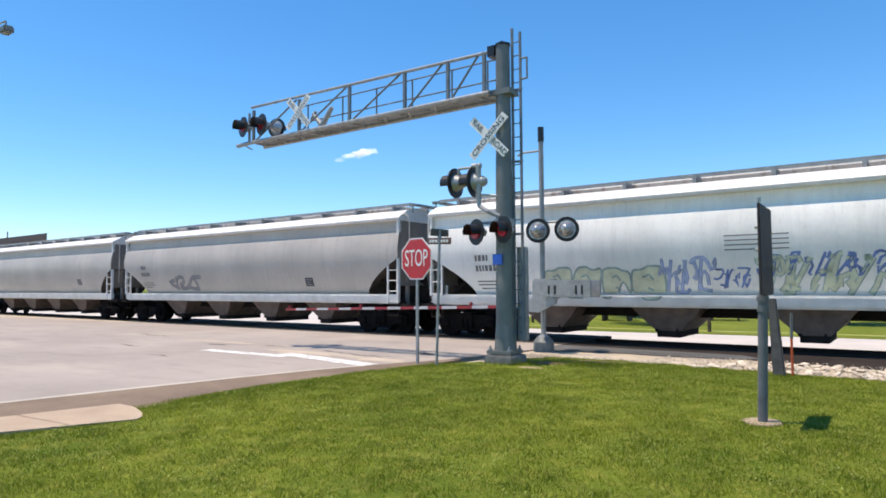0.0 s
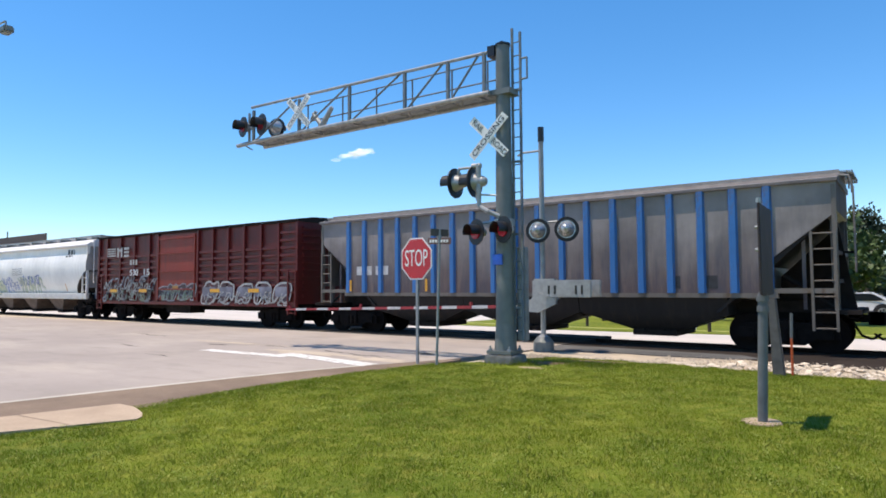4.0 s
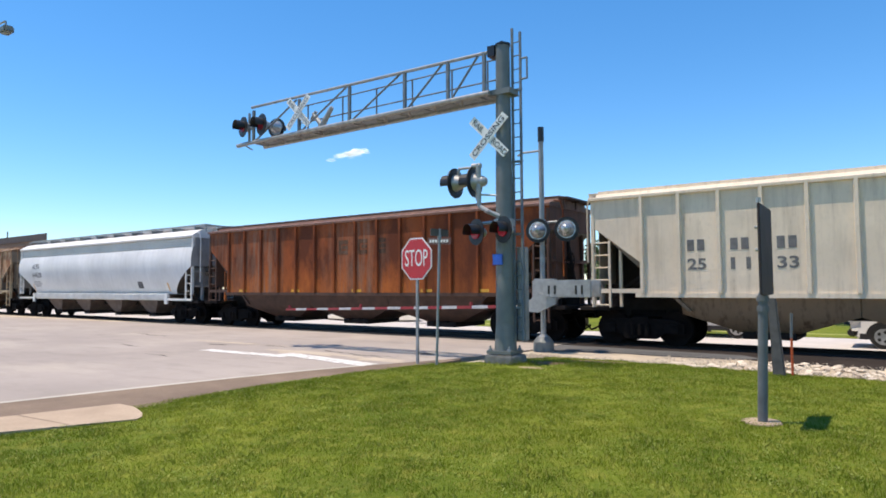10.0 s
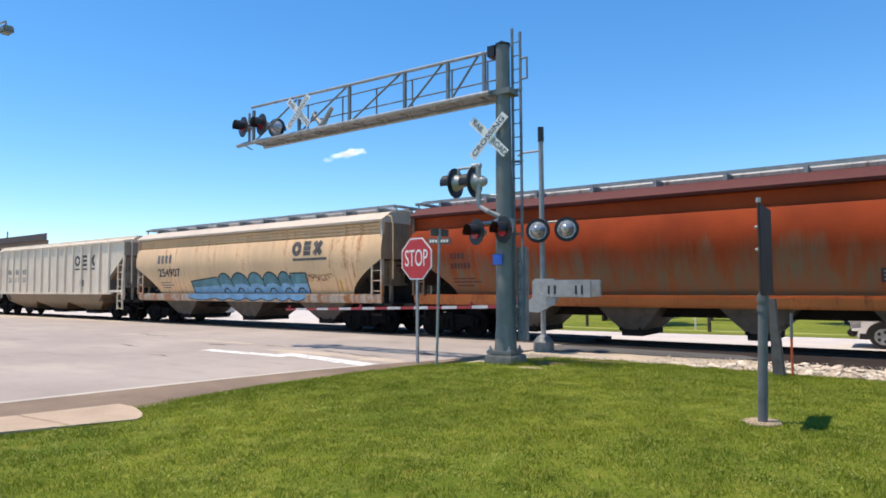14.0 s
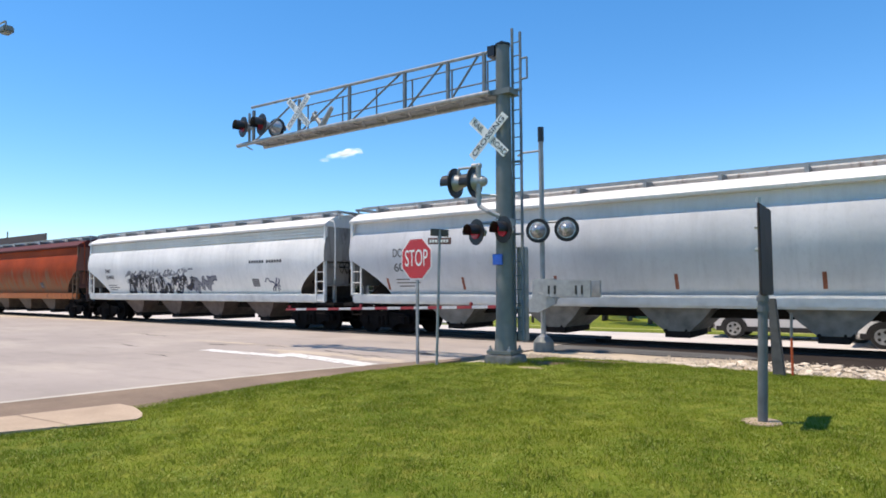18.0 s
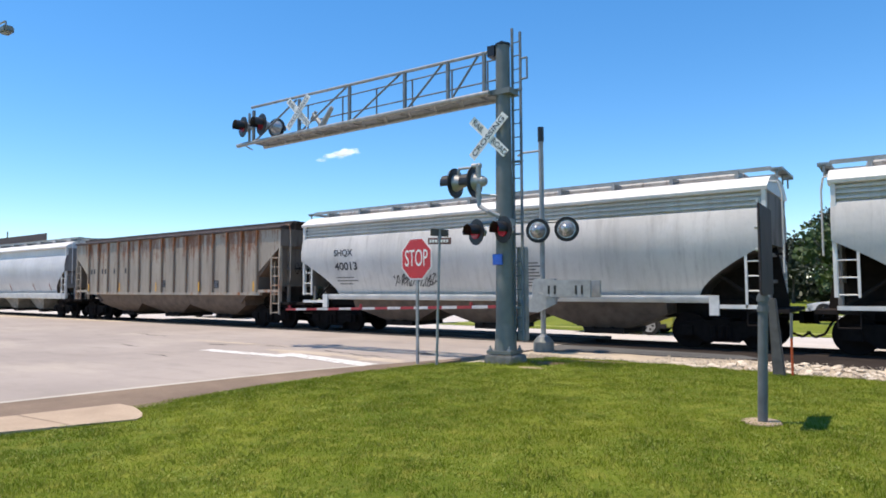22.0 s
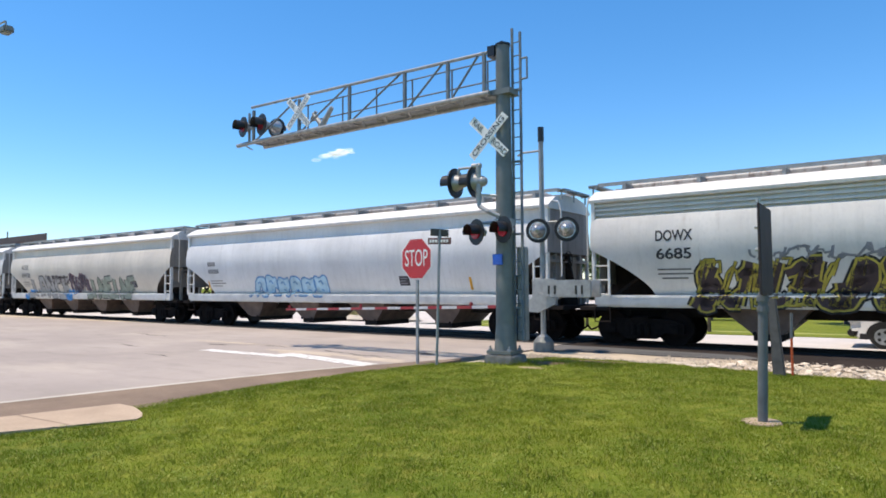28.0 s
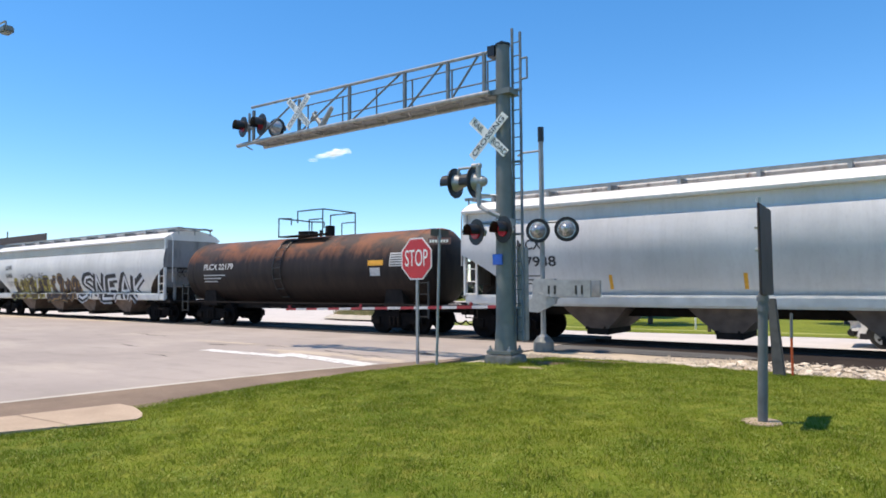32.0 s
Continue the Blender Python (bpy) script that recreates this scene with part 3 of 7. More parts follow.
# ---- crossing signals ----
def flasher(name, parent, x, y, z, turn, lens, back=False, size=1.0, visor=None):
    """A flashing-light unit, facing -y at turn 0: round backplate, visor, lens, housing."""
    m = pose(x, y, z, 0, 0, turn) @ Matrix.Scale(size, 4)
    bm = bmesh.new()
    bmesh.ops.create_cone(bm, cap_ends=True, segments=28, radius1=0.29, radius2=0.29, depth=0.02, matrix=m @ pose(0, 0, 0, 90))
    plate = part(name, bm, M_backplate, parent, "round black backplate")
    bm = bmesh.new()
    bmesh.ops.create_cone(bm, cap_ends=True, segments=20, radius1=0.155, radius2=0.15, depth=0.03, matrix=m @ pose(0, -0.03, 0, 90))
    part("lens", bm, lens, plate, "round red glass lens")
    bm = bmesh.new()
    n = 14
    for i in range(n):
        a0, a1 = math.radians(-20 + 220 * i / n), math.radians(-20 + 220 * (i + 1) / n)
        q = [(0.165 * math.cos(a), yy, 0.165 * math.sin(a)) for a, yy in ((a0, -0.012), (a1, -0.012), (a1, -0.25), (a0, -0.25))]
        q2 = [(0.172 * math.cos(a), yy, 0.172 * math.sin(a)) for a, yy in ((a0, -0.012), (a1, -0.012), (a1, -0.25), (a0, -0.25))]
        bm.faces.new([bm.verts.new(m @ Vector(c)) for c in q])
        bm.faces.new([bm.verts.new(m @ Vector(c)) for c in q2[::-1]])
    part("visor", bm, visor or M_black, plate)
    bm = bmesh.new()
    bmesh.ops.create_cone(bm, cap_ends=True, segments=20, radius1=0.20 if back else 0.17, radius2=0.12 if back else 0.10, depth=0.16, matrix=m @ pose(0, 0.09, 0, -90))
    bmesh.ops.create_uvsphere(bm, u_segments=16, v_segments=8, radius=0.12 if back else 0.10, matrix=m @ pose(0, 0.17, 0))
    part("housing", bm, M_glass_grey if back else M_silver, plate, "silver lamp housing", True)
    if back:
        bm = bmesh.new()
        bmesh.ops.create_cone(bm, cap_ends=True, segments=28, radius1=0.215, radius2=0.205, depth=0.02, matrix=m @ pose(0, 0.022, 0, 90))
        part("back_cover", bm, M_glass_grey, plate, "grey metal back cover")
    return plate


def crossbuck(x, y, z, turn, size, ink, text=True):
    ob = thing("crossbuck", "white crossbuck sign with black railroad crossing letters" if text else "white crossbuck sign with faint dark letters on the cantilever", "sign", pose(x, y, z, 0, 0, turn))
    for k, (ang, words) in enumerate(((-45, ("RAIL", "ROAD")), (45, ("CROSSING",)))):
        bm = bmesh.new()
        box(bm, -size / 2, size / 2, -0.006, 0.006, -size * 0.080, size * 0.080, pose(0, -0.016 * k, 0, 0, -ang))
        blade = part("blade", bm, M_white, ob, "white reflective blade")
        for w in words:
            lm = lettering(w, size * 0.142, 0.002)
            off = 0 if len(words) == 1 else (-0.305 if w == "RAIL" else 0.305) * size
            k2 = 1.32 if len(words) == 1 else 1.0
            bmesh.ops.transform(lm, matrix=pose(0, -0.016 * k - 0.009, 0, 0, -ang) @ pose(off, 0, 0) @ Matrix.Diagonal((k2, 1, 1, 1)), verts=lm.verts)
            part("letters", lm, ink, blade, "block letters")
    return ob


MX, MY, MZ = -7.27, 12.34, 0.12


def make_cantilever():
    ob = thing("cantilever_signal", "tall grey steel cantilever signal mast with an aluminium walkway truss", "railway signal", pose(MX, MY, MZ))
    bm = bmesh.new()
    box(bm, -0.34, 0.36, -0.33, 0.33, -0.25, 0.11)
    bevel(bm, 0.03)
    part("foundation", bm, M_old_concrete, ob, "weathered concrete foundation block")
    bm = bmesh.new()
    box(bm, -0.30, 0.30, -0.28, 0.28, 0.13, 0.2)
    part("base_plate", bm, M_mast, ob)
    for sx in (-0.24, 0.24):
        for sy in (-0.22, 0.22):
            bm = bmesh.new()
            tube(bm, (sx, sy, 0.18), (sx, sy, 0.30), 0.022)
            tube(bm, (sx, sy, 0.2), (sx, sy, 0.24), 0.045, n=6)
            part("anchor_bolt", bm, M_galv, ob)
    bm = bmesh.new()
    tube(bm, (0.02, 0, 0.2), (0.02, 0, 0.75), 0.25, 0.208, 24)
    tube(bm, (0.02, 0, 0.75), (0.02, 0, 6.95), 0.208, 0.155, 24)
    part("mast", bm, M_mast, ob, "round grey-green painted steel mast", True)
    bm = bmesh.new()
    tube(bm, (0.02, 0, 6.95), (0.02, 0, 7.0), 0.175, n=20)
    box(bm, -0.30, -0.12, -0.14, 0.14, 6.74, 6.98)
    tube(bm, (0.0, 0, 7.0), (0.0, 0, 7.07), 0.05, n=8)
    part("top_clamp", bm, M_black, ob, "dark bolted clamp")
    bm = bmesh.new()
    box(bm, -0.26, 0.3, -0.20, 0.20, 5.82, 5.94)
    part("lower_clamp", bm, M_mast, ob)
    # ladder on the far side of the mast
    for sx in (0.22, 0.42):
        bm = bmesh.new()
        box(bm, sx - 0.025, sx + 0.025, 0.06, 0.10, 0.42 if sx < 0.3 else 0.42, 7.34 if sx < 0.3 else 7.22)
        part("ladder_rail", bm, M_ladder, ob)
    for i in range(22):
        bm = bmesh.new()
        tube(bm, (0.22, 0.08, 0.6 + i * 0.305), (0.42, 0.08, 0.6 + i * 0.305), 0.013, n=6)
        part("ladder_rung", bm, M_ladder, ob)
    bm = bmesh.new()
    pipe(bm, [(0.42, 0.08, 6.61), (0.585, 0.08, 6.61), (0.585, 0.08, 6.15), (0.42, 0.08, 6.15)], 0.022)
    part("grab_bar", bm, M_ladder, ob)
    for z in (1.1, 2.7, 4.3, 5.9):
        bm = bmesh.new()
        box(bm, 0.12, 0.46, 0.05, 0.09, z, z + 0.05)
        part("ladder_bracket", bm, M_ladder, ob)
    bm = bmesh.new()
    box(bm, 0.22, 0.42, 0.16, 0.36, 0.4, 2.45)
    bevel(bm, 0.02)
    part("cable_trunking", bm, M_galv, ob, "grey steel cable trunking")
    # truss: two bottom chords with a grating between, top chord, posts, braces, handrails
    for yy in (-0.30, 0.34):
        bm = bmesh.new()
        tube(bm, (-0.15, yy, 5.86), (-8.6, yy, 5.86), 0.055, n=12)
        part("bottom_chord", bm, M_alu, ob, "", True)
    bm = bmesh.new()
    tube(bm, (-0.2, -0.30, 6.77), (-8.4, -0.30, 6.91), 0.038, n=12)
    part("top_chord", bm, M_alu, ob, "", True)
    for i in range(22):
        bm = bmesh.new()
        x = -0.5 - i * 0.395
        tube(bm, (x, -0.30, 5.86), (x - (0.39 if i % 2 else 0), 0.34, 5.86), 0.022, n=6)
        part("cross_brace", bm, M_alu, ob)
    bm = bmesh.new()
    for i in range(14):
        box(bm, -8.6, -0.3, -0.24 + i * 0.04, -0.225 + i * 0.04, 5.89, 5.92)
    for i in range(17):
        box(bm, -0.4 - i * 0.5, -0.37 - i * 0.5, -0.26, 0.32, 5.90, 5.915)
    part("walkway_grating", bm, M_alu, ob, "open aluminium walkway grating")
    px = (-0.28, -1.27, -2.56, -4.41, -6.33, -8.3)
    for x in px:
        bm = bmesh.new()
        box(bm, x - 0.035, x + 0.035, -0.335, -0.265, 5.86, 6.8)
        part("truss_post", bm, M_ladder, ob)
    for a, b in zip(px, px[1:]):
        bm = bmesh.new()
        tube(bm, (b + 0.1, -0.30, 5.9), (a - 0.12, -0.30, 6.8), 0.026, n=8)
        part("diagonal_brace", bm, M_ladder, ob)
    for x in (-0.6, -1.62, -2.85, -4.06, -5.31, -6.7):
        bm = bmesh.new()
        tube(bm, (x, 0.36, 5.86), (x, 0.36, 6.86), 0.022, n=8)
        part("handrail_post", bm, M_ladder, ob)
    for z in (6.36, 6.84):
        bm = bmesh.new()
        tube(bm, (-0.3, 0.36, z), (-7.1, 0.36, z), 0.02, n=8)
        part("handrail", bm, M_ladder, ob)
    # signal units near the end of the truss
    bm = bmesh.new()
    pipe(bm, [(-8.5, -0.3, 5.9), (-8.5, -0.3, 6.75)], 0.04)
    tube(bm, (-8.75, -0.32, 6.42), (-7.7, -0.32, 6.38), 0.035)
    tube(bm, (-9.05, -0.3, 5.84), (-8.5, -0.3, 5.86), 0.06)
    part("lamp_bracket", bm, M_galv, ob)
    flasher("flasher_unit", ob, -8.60, -0.45, 6.33, -14, M_red_dim, size=1.04)
    flasher("flasher_unit", ob, -7.76, -0.45, 6.28, -14, M_red_dim, size=1.08)
    flasher("flasher_unit", ob, -8.0, 0.30, 6.36, 196, M_red_dim, True, 1.0)
    bm = bmesh.new()
    tube(bm, (-5.85, 0.1, 5.9), (-5.85, 0.1, 6.12), 0.11, n=14)
    tube(bm, (-5.85, 0.1, 6.06), (-5.46, 0.1, 6.52), 0.085, 0.06, 10)
    tube(bm, (-5.85, 0.1, 6.06), (-6.20, 0.1, 6.46), 0.075, 0.05, 10)
    tube(bm, (-6.28, 0.1, 6.30), (-6.08, 0.1, 6.50), 0.045, n=8)
    part("bracket_head", bm, M_silver, ob, "silver lamp bracket on the walkway")
    # lights on the mast: a pair facing the road, a pair facing along it
    bm = bmesh.new()
    pipe(bm, [(-0.62, -0.26, 2.98), (0.0, -0.26, 2.98), (0.12, -0.2, 2.98)], 0.035)
    tube(bm, (0.02, 0, 2.9), (0.02, 0, 3.06), 0.235, n=16)
    part("lamp_arm", bm, M_silver, ob)
    flasher("flasher_unit", ob, -0.47, -0.39, 2.78, -22, M_red_lit)
    flasher("flasher_unit", ob, 0.22, -0.39, 2.80, -22, M_red_lit)
    bm = bmesh.new()
    pipe(bm, [(0.0, -0.18, 3.12), (-0.2, -0.3, 3.22), (-0.44, -0.3, 3.36), (-0.46, -0.3, 3.55)], 0.05)
    tube(bm, (-0.46, -0.3, 3.5), (-0.46, -0.3, 4.30), 0.065)
    tube(bm, (-0.40, -0.3, 4.26), (-0.62, -0.3, 4.27), 0.06)
    tube(bm, (-0.46, -0.3, 4.24), (-0.98, -0.3, 4.25), 0.03)
    tube(bm, (-0.98, -0.3, 4.25), (-1.0, -0.3, 4.05), 0.03)
    tube(bm, (-0.46, -0.3, 3.62), (0.0, -0.1, 3.58), 0.022)
    part("lamp_arm", bm, M_silver, ob)
    flasher("flasher_unit", ob, -1.08, -0.30, 3.93, -87, M_red_dim, size=1.18)
    flasher("flasher_unit", ob, -0.60, -0.24, 3.92, -87, M_red_dim, size=1.2)
    bm = bmesh.new()
    box(bm, -0.16, 0.10, -0.232, -0.214, 2.05, 2.29)
    bevel(bm, 0.01)
    part("notice_plate", bm, M_blue, ob, "small blue notice plate")
    return ob


make_cantilever()
crossbuck(MX - 0.22, MY - 0.24, 5.02, 2, 1.22, M_ink)
crossbuck(-13.57, MY - 0.36, 6.53, 2, 1.15, plain("weathered_sign_ink", (0.22, 0.22, 0.21), 0.6), False)


def make_gate():
    gx, gy = -8.05, 15.69
    ob = thing("crossing_gate", "lowered crossing gate with a red and white striped arm", "crossing gate", pose(gx, gy, 0))
    bm = bmesh.new()
    tube(bm, (0, 0, -0.15), (0, 0, 0.22), 0.29, 0.27, 20)
    tube(bm, (0, 0, 0.22), (0, 0, 0.36), 0.27, 0.17, 20)
    part("base_casting", bm, M_mast, ob, "blue-grey cast base")
    bm = bmesh.new()
    tube(bm, (0, 0, 0.3), (0, 0, 0.42), 0.16, 0.1, 16)
    tube(bm, (0, 0, 0.42), (0, 0, 6.0), 0.068, n=16)
    part("post", bm, M_galv, ob, "galvanised steel post", True)
    bm = bmesh.new()
    tube(bm, (0, 0, 5.62), (0, 0, 6.02), 0.085, n=14)
    part("post_cap", bm, M_black, ob)
    bm = bmesh.new()
    pipe(bm, [(0, 0, 5.38), (-0.52, -0.1, 5.36), (-0.66, -0.1, 5.30)], 0.03)
    part("bracket", bm, M_galv, ob)
    bm = bmesh.new()
    tube(bm, (-0.3, 0.06, 3.42), (0.82, 0.06, 3.42), 0.03)
    tube(bm, (0, 0, 3.34), (0, 0, 3.5), 0.10, n=12)
    part("lamp_arm", bm, M_silver, ob)
    flasher("flasher_unit", ob, -0.05, -0.14, 3.19, 196, M_red_dim, True, 1.13)
    flasher("flasher_unit", ob, 0.72, 0.0, 3.20, 196, M_red_dim, True, 1.13)
    bm = bmesh.new()
    box(bm, -0.12, 0.55, -0.42, -0.10, 1.32, 1.90)
    bevel(bm, 0.05)
    part("mechanism_box", bm, M_silver, ob, "grey gate mechanism housing")
    bm = bmesh.new()
    prism(bm, [(-0.42, 1.06), (0.1, 1.02), (0.62, 1.25), (0.62, 1.38), (0.1, 1.55), (-0.1, 1.36), (-0.42, 1.28)], -0.52, -0.44)
    part("arm_hub", bm, M_silver, ob)
    for k, yy in enumerate((-0.60, 0.02)):
        bm = bmesh.new()
        box(bm, 0.3 - 0.25 * k, 1.62, yy, yy + 0.06, 1.42, 1.86)
        bevel(bm, 0.02)
        plate = part("counterweight_plate", bm, M_silver, ob, "pale grey counterweight plate")
        if k == 0:
            for sx in (0.45, 0.62, 1.2, 1.36):
                bm = bmesh.new()
                box(bm, sx, sx + 0.05, yy - 0.012, yy - 0.002, 1.5, 1.72)
                part("slot", bm, M_ink, plate)
    # arm of 18 striped pieces, its tip a little low
    x0, z0, x1, z1 = -0.40, 1.17, -9.72, 0.94
    n = 18
    for i in range(n):
        a, b = i / n, (i + 1) / n
        bm = bmesh.new()
        h = 0.044 - 0.012 * a
        xa, xb, za, zb = x0 + (x1 - x0) * a, x0 + (x1 - x0) * b, z0 + (z1 - z0) * a, z0 + (z1 - z0) * b
        prism(bm, [(xa, za - h), (xb, zb - h), (xb, zb + h), (xa, za + h)], -0.50, -0.46)
        part("arm_stripe", bm, M_gate_red if i % 2 else M_gate_white, ob)
    for f in (0.17, 0.62, 0.98):
        bm = bmesh.new()
        x, z = x0 + (x1 - x0) * f, z0 + (z1 - z0) * f
        box(bm, x - 0.04, x + 0.04, -0.53, -0.45, z + 0.04, z + 0.14)
        bevel(bm, 0.015)
        part("arm_lamp", bm, M_gate_red, ob, "small red gate arm lamp")
    return ob


make_gate()


def make_stop_sign():
    ob = thing("stop_sign", "red octagonal stop sign on a galvanised post in the grass", "sign", pose(-8.95, 11.39, 0.05, 0, 0, -6))
    bm = bmesh.new()
    box(bm, -0.032, 0.032, -0.02, 0.02, -0.1, 2.5)
    part("post", bm, M_galv, ob, "grey steel post")
    for name, r, y, mat in (("border", 0.505, -0.030, M_white), ("face", 0.47, -0.036, M_sign_red)):
        bm = bmesh.new()
        prism(bm, [(r * math.cos(math.radians(22.5 + 45 * i)), 2.28 + r * math.sin(math.radians(22.5 + 45 * i))) for i in range(8)], y, y + 0.008)
        part(name, bm, mat, ob, "red reflective octagon" if name == "face" else "white border")
    lm = lettering("STOP", 0.40, 0.002)
    bmesh.ops.transform(lm, matrix=Matrix.Translation((0, -0.04, 2.28)) @ Matrix.Diagonal((0.74, 1, 1.32, 1)), verts=lm.verts)
    part("letters", lm, M_white, ob, "white letters")


make_stop_sign()


def make_name_sign():
    ob = thing("street_name_sign", "two crossed street name plates on a thin leaning post", "sign", pose(-8.15, 11.02, 0.08, 0, 1.9, 0))
    bm = bmesh.new()
    tube(bm, (0, 0, -0.1), (0, 0, 2.85), 0.03, n=10)
    part("post", bm, M_galv, ob, "", True)
    bm = bmesh.new()
    box(bm, -0.30, 0.30, -0.008, 0.008, 2.52, 2.66)
    pl = part("lower_plate", bm, M_tan_sign, ob, "brown plate with white writing")
    for i in range(7):
        bm = bmesh.new()
        box(bm, -0.25 + i * 0.072, -0.20 + i * 0.072, -0.014, -0.010, 2.56, 2.62)
        part("writing_bar", bm, M_white, pl)
    bm = bmesh.new()
    box(bm, -0.24, 0.24, -0.008, 0.008, 2.69, 2.84, pose(0, 0, 0, 0, 0, 75))
    part("upper_plate", bm, M_brown_sign, ob, "dark plate")
    bm = bmesh.new()
    tube(bm, (0, 0, 2.64), (0, 0, 2.71), 0.045, n=10)
    part("clamp", bm, M_galv, ob)


make_name_sign()


def make_board():
    ob = thing("sign_board", "tall dark sign board seen edge-on, on a grey steel post", "sign", pose(-1.475, 8.33, 0.1))
    bm = bmesh.new()
    tube(bm, (0, 0, -0.1), (0.055, -0.02, 1.5), 0.054, n=14)
    part("post", bm, M_board_post, ob, "grey steel post", True)
    bm = bmesh.new()
    tube(bm, (0.05, -0.02, 1.30), (0.05, -0.02, 1.36), 0.066, n=12)
    tube(bm, (0.05, -0.02, 1.42), (0.05, -0.02, 1.48), 0.066, n=12)
    tube(bm, (0.05, -0.02, 1.48), (0.05, -0.02, 1.58), 0.05, 0.02, n=12)
    part("post_collar", bm, M_board_post, ob)
    bm = bmesh.new()
    box(bm, 0.0, 0.03, 0.0, 0.95, 1.49, 2.53, pose(0.098, -0.48, 0, 0, 0, 2.1))
    bevel(bm, 0.012)
    panel = part("panel", bm, M_wood_dark, ob, "dark weathered board")
    for z in (2.0, 2.25):
        bm = bmesh.new()
        tube(bm, (0.098, -0.45, z), (0.068, -0.45, z), 0.018, n=8)
        part("bolt", bm, M_galv, panel)
    bm = bmesh.new()
    tube(bm, (0.113, -0.45, 2.53), (0.113, -0.45, 2.58), 0.025, n=8)
    part("cap_bolt", bm, M_silver, panel)
    ob2 = thing("concrete_collar", "round sandy concrete collar in the grass at a post", "footing", pose(-1.475, 8.33, 0.1))
    bm = bmesh.new()
    bmesh.ops.create_cone(bm, cap_ends=True, segments=22, radius1=0.23, radius2=0.215, depth=0.03, matrix=pose(0, 0, 0.018))
    for v in bm.verts:
        v.co.x *= 1 + 0.08 * noise.noise(v.co * 6)
    part("disc", bm, M_pad, ob2)
    ob3 = thing("leaning_post", "old grey timber post leaning beside the track", "post", pose(-2.09, 13.62, 0.0))
    bm = bmesh.new()
    prism(bm, [(-0.10, -0.1), (0.11, -0.1), (-0.02, 1.45), (-0.15, 1.45)], -0.08, 0.08)
    bevel(bm, 0.015)
    part("timber", bm, plain("grey_timber", (0.11, 0.10, 0.095), 0.85, 0, 0.3, 5, 0.3), ob3)
    ob4 = thing("marker_stake", "thin orange marker stake with a dark top", "stake", pose(-1.87, 13.62, 0.0))
    bm = bmesh.new()
    tube(bm, (0, 0, -0.1), (0, 0, 0.72), 0.022, n=8)
    part("stake", bm, M_orange, ob4, "orange lower half", True)
    bm = bmesh.new()
    tube(bm, (0, 0, 0.72), (0.01, 0, 1.18), 0.026, n=8)
    part("stake_top", bm, M_board_post, ob4, "dark grey top", True)


make_board()


# ---- the train ----
SPEED, SLOWING, WHEEL_R = 10.9293, 0.0035, 0.4826
TRACK_Y = 19.40
WHEELS, CARS = [], []


def run(t):
    """How far the train has gone after t seconds."""
    return SPEED * t - SLOWING * t * t


CURVE = [(1.1, 1.06), (1.42, 1.17), (1.6, 1.25), (1.9, 1.37), (2.2, 1.468), (2.5, 1.545), (2.8, 1.59), (3.1, 1.597), (3.4, 1.55), (3.6, 1.50), (3.66, 1.48), (3.70, 1.38), (4.2, 1.36)]
LEVELS = [1.42, 1.6, 1.9, 2.2, 2.5, 2.8, 3.1, 3.4, 3.6, 3.66, 3.70, 3.9, 4.16]


def curved(z):
    for (za, ya), (zb, yb) in zip(CURVE, CURVE[1:]):
        if z <= zb:
            f = max(0, (z - za) / (zb - za))
            return ya + (yb - ya) * f
    return CURVE[-1][1]


def straight(z):
    return 1.53


def round_tank(z):
    return math.sqrt(max(0.01, 1.42 ** 2 - (z - 2.45) ** 2))


def wheelset_mesh():
    bm = bmesh.new()
    tube(bm, (0, -0.95, 0), (0, 0.95, 0), 0.085, n=12)
    for s in (-1, 1):
        tube(bm, (0, s * 0.69, 0), (0, s * 0.80, 0), WHEEL_R, n=28)
        tube(bm, (0, s * 0.66, 0), (0, s * 0.69, 0), WHEEL_R + 0.025, n=28)
        for i in range(6):
            a = i * math.pi / 3
            tube(bm, (0.26 * math.cos(a), s * 0.79, 0.26 * math.sin(a)), (0.26 * math.cos(a), s * 0.815, 0.26 * math.sin(a)), 0.045, n=8)
    return mesh_of("wheelset", bm, M_wheel)


def side_frame_mesh():
    bm = bmesh.new()
    out = [(-1.2, 0.36), (-1.2, 0.62), (-0.95, 0.72), (-0.45, 0.76), (0.45, 0.76), (0.95, 0.72), (1.2, 0.62), (1.2, 0.36), (0.7, 0.38), (0.42, 0.20), (-0.42, 0.20), (-0.7, 0.38)]
    prism(bm, out, -0.07, 0.07)
    for x in (-0.89, 0.89):
        box(bm, x - 0.16, x + 0.16, -0.14, 0.1, 0.36, 0.62)
    for x in (-0.2, 0, 0.2):
        tube(bm, (x, -0.12, 0.30), (x, -0.12, 0.62), 0.07, n=10)
    return mesh_of("side_frame", bm, M_truck)


WHEELSET, SIDE_FRAME = wheelset_mesh(), side_frame_mesh()


def truck(car, x):
    bm = bmesh.new()
    box(bm, -0.22, 0.22, -1.1, 1.1, 0.45, 0.82)
    box(bm, -0.5, 0.5, -0.4, 0.4, 0.82, 1.0)
    tr = part("truck", bm, M_truck, car, "grimy black four-wheel truck")
    tr.location.x = x
    for s in (-1, 1):
        share("side_frame", SIDE_FRAME, tr, pose(0, s * 0.98, 0))
    for dx in (-0.89, 0.89):
        w = share("wheelset", WHEELSET, tr, pose(dx, 0, WHEEL_R))
        WHEELS.append((w, dx))
    return tr


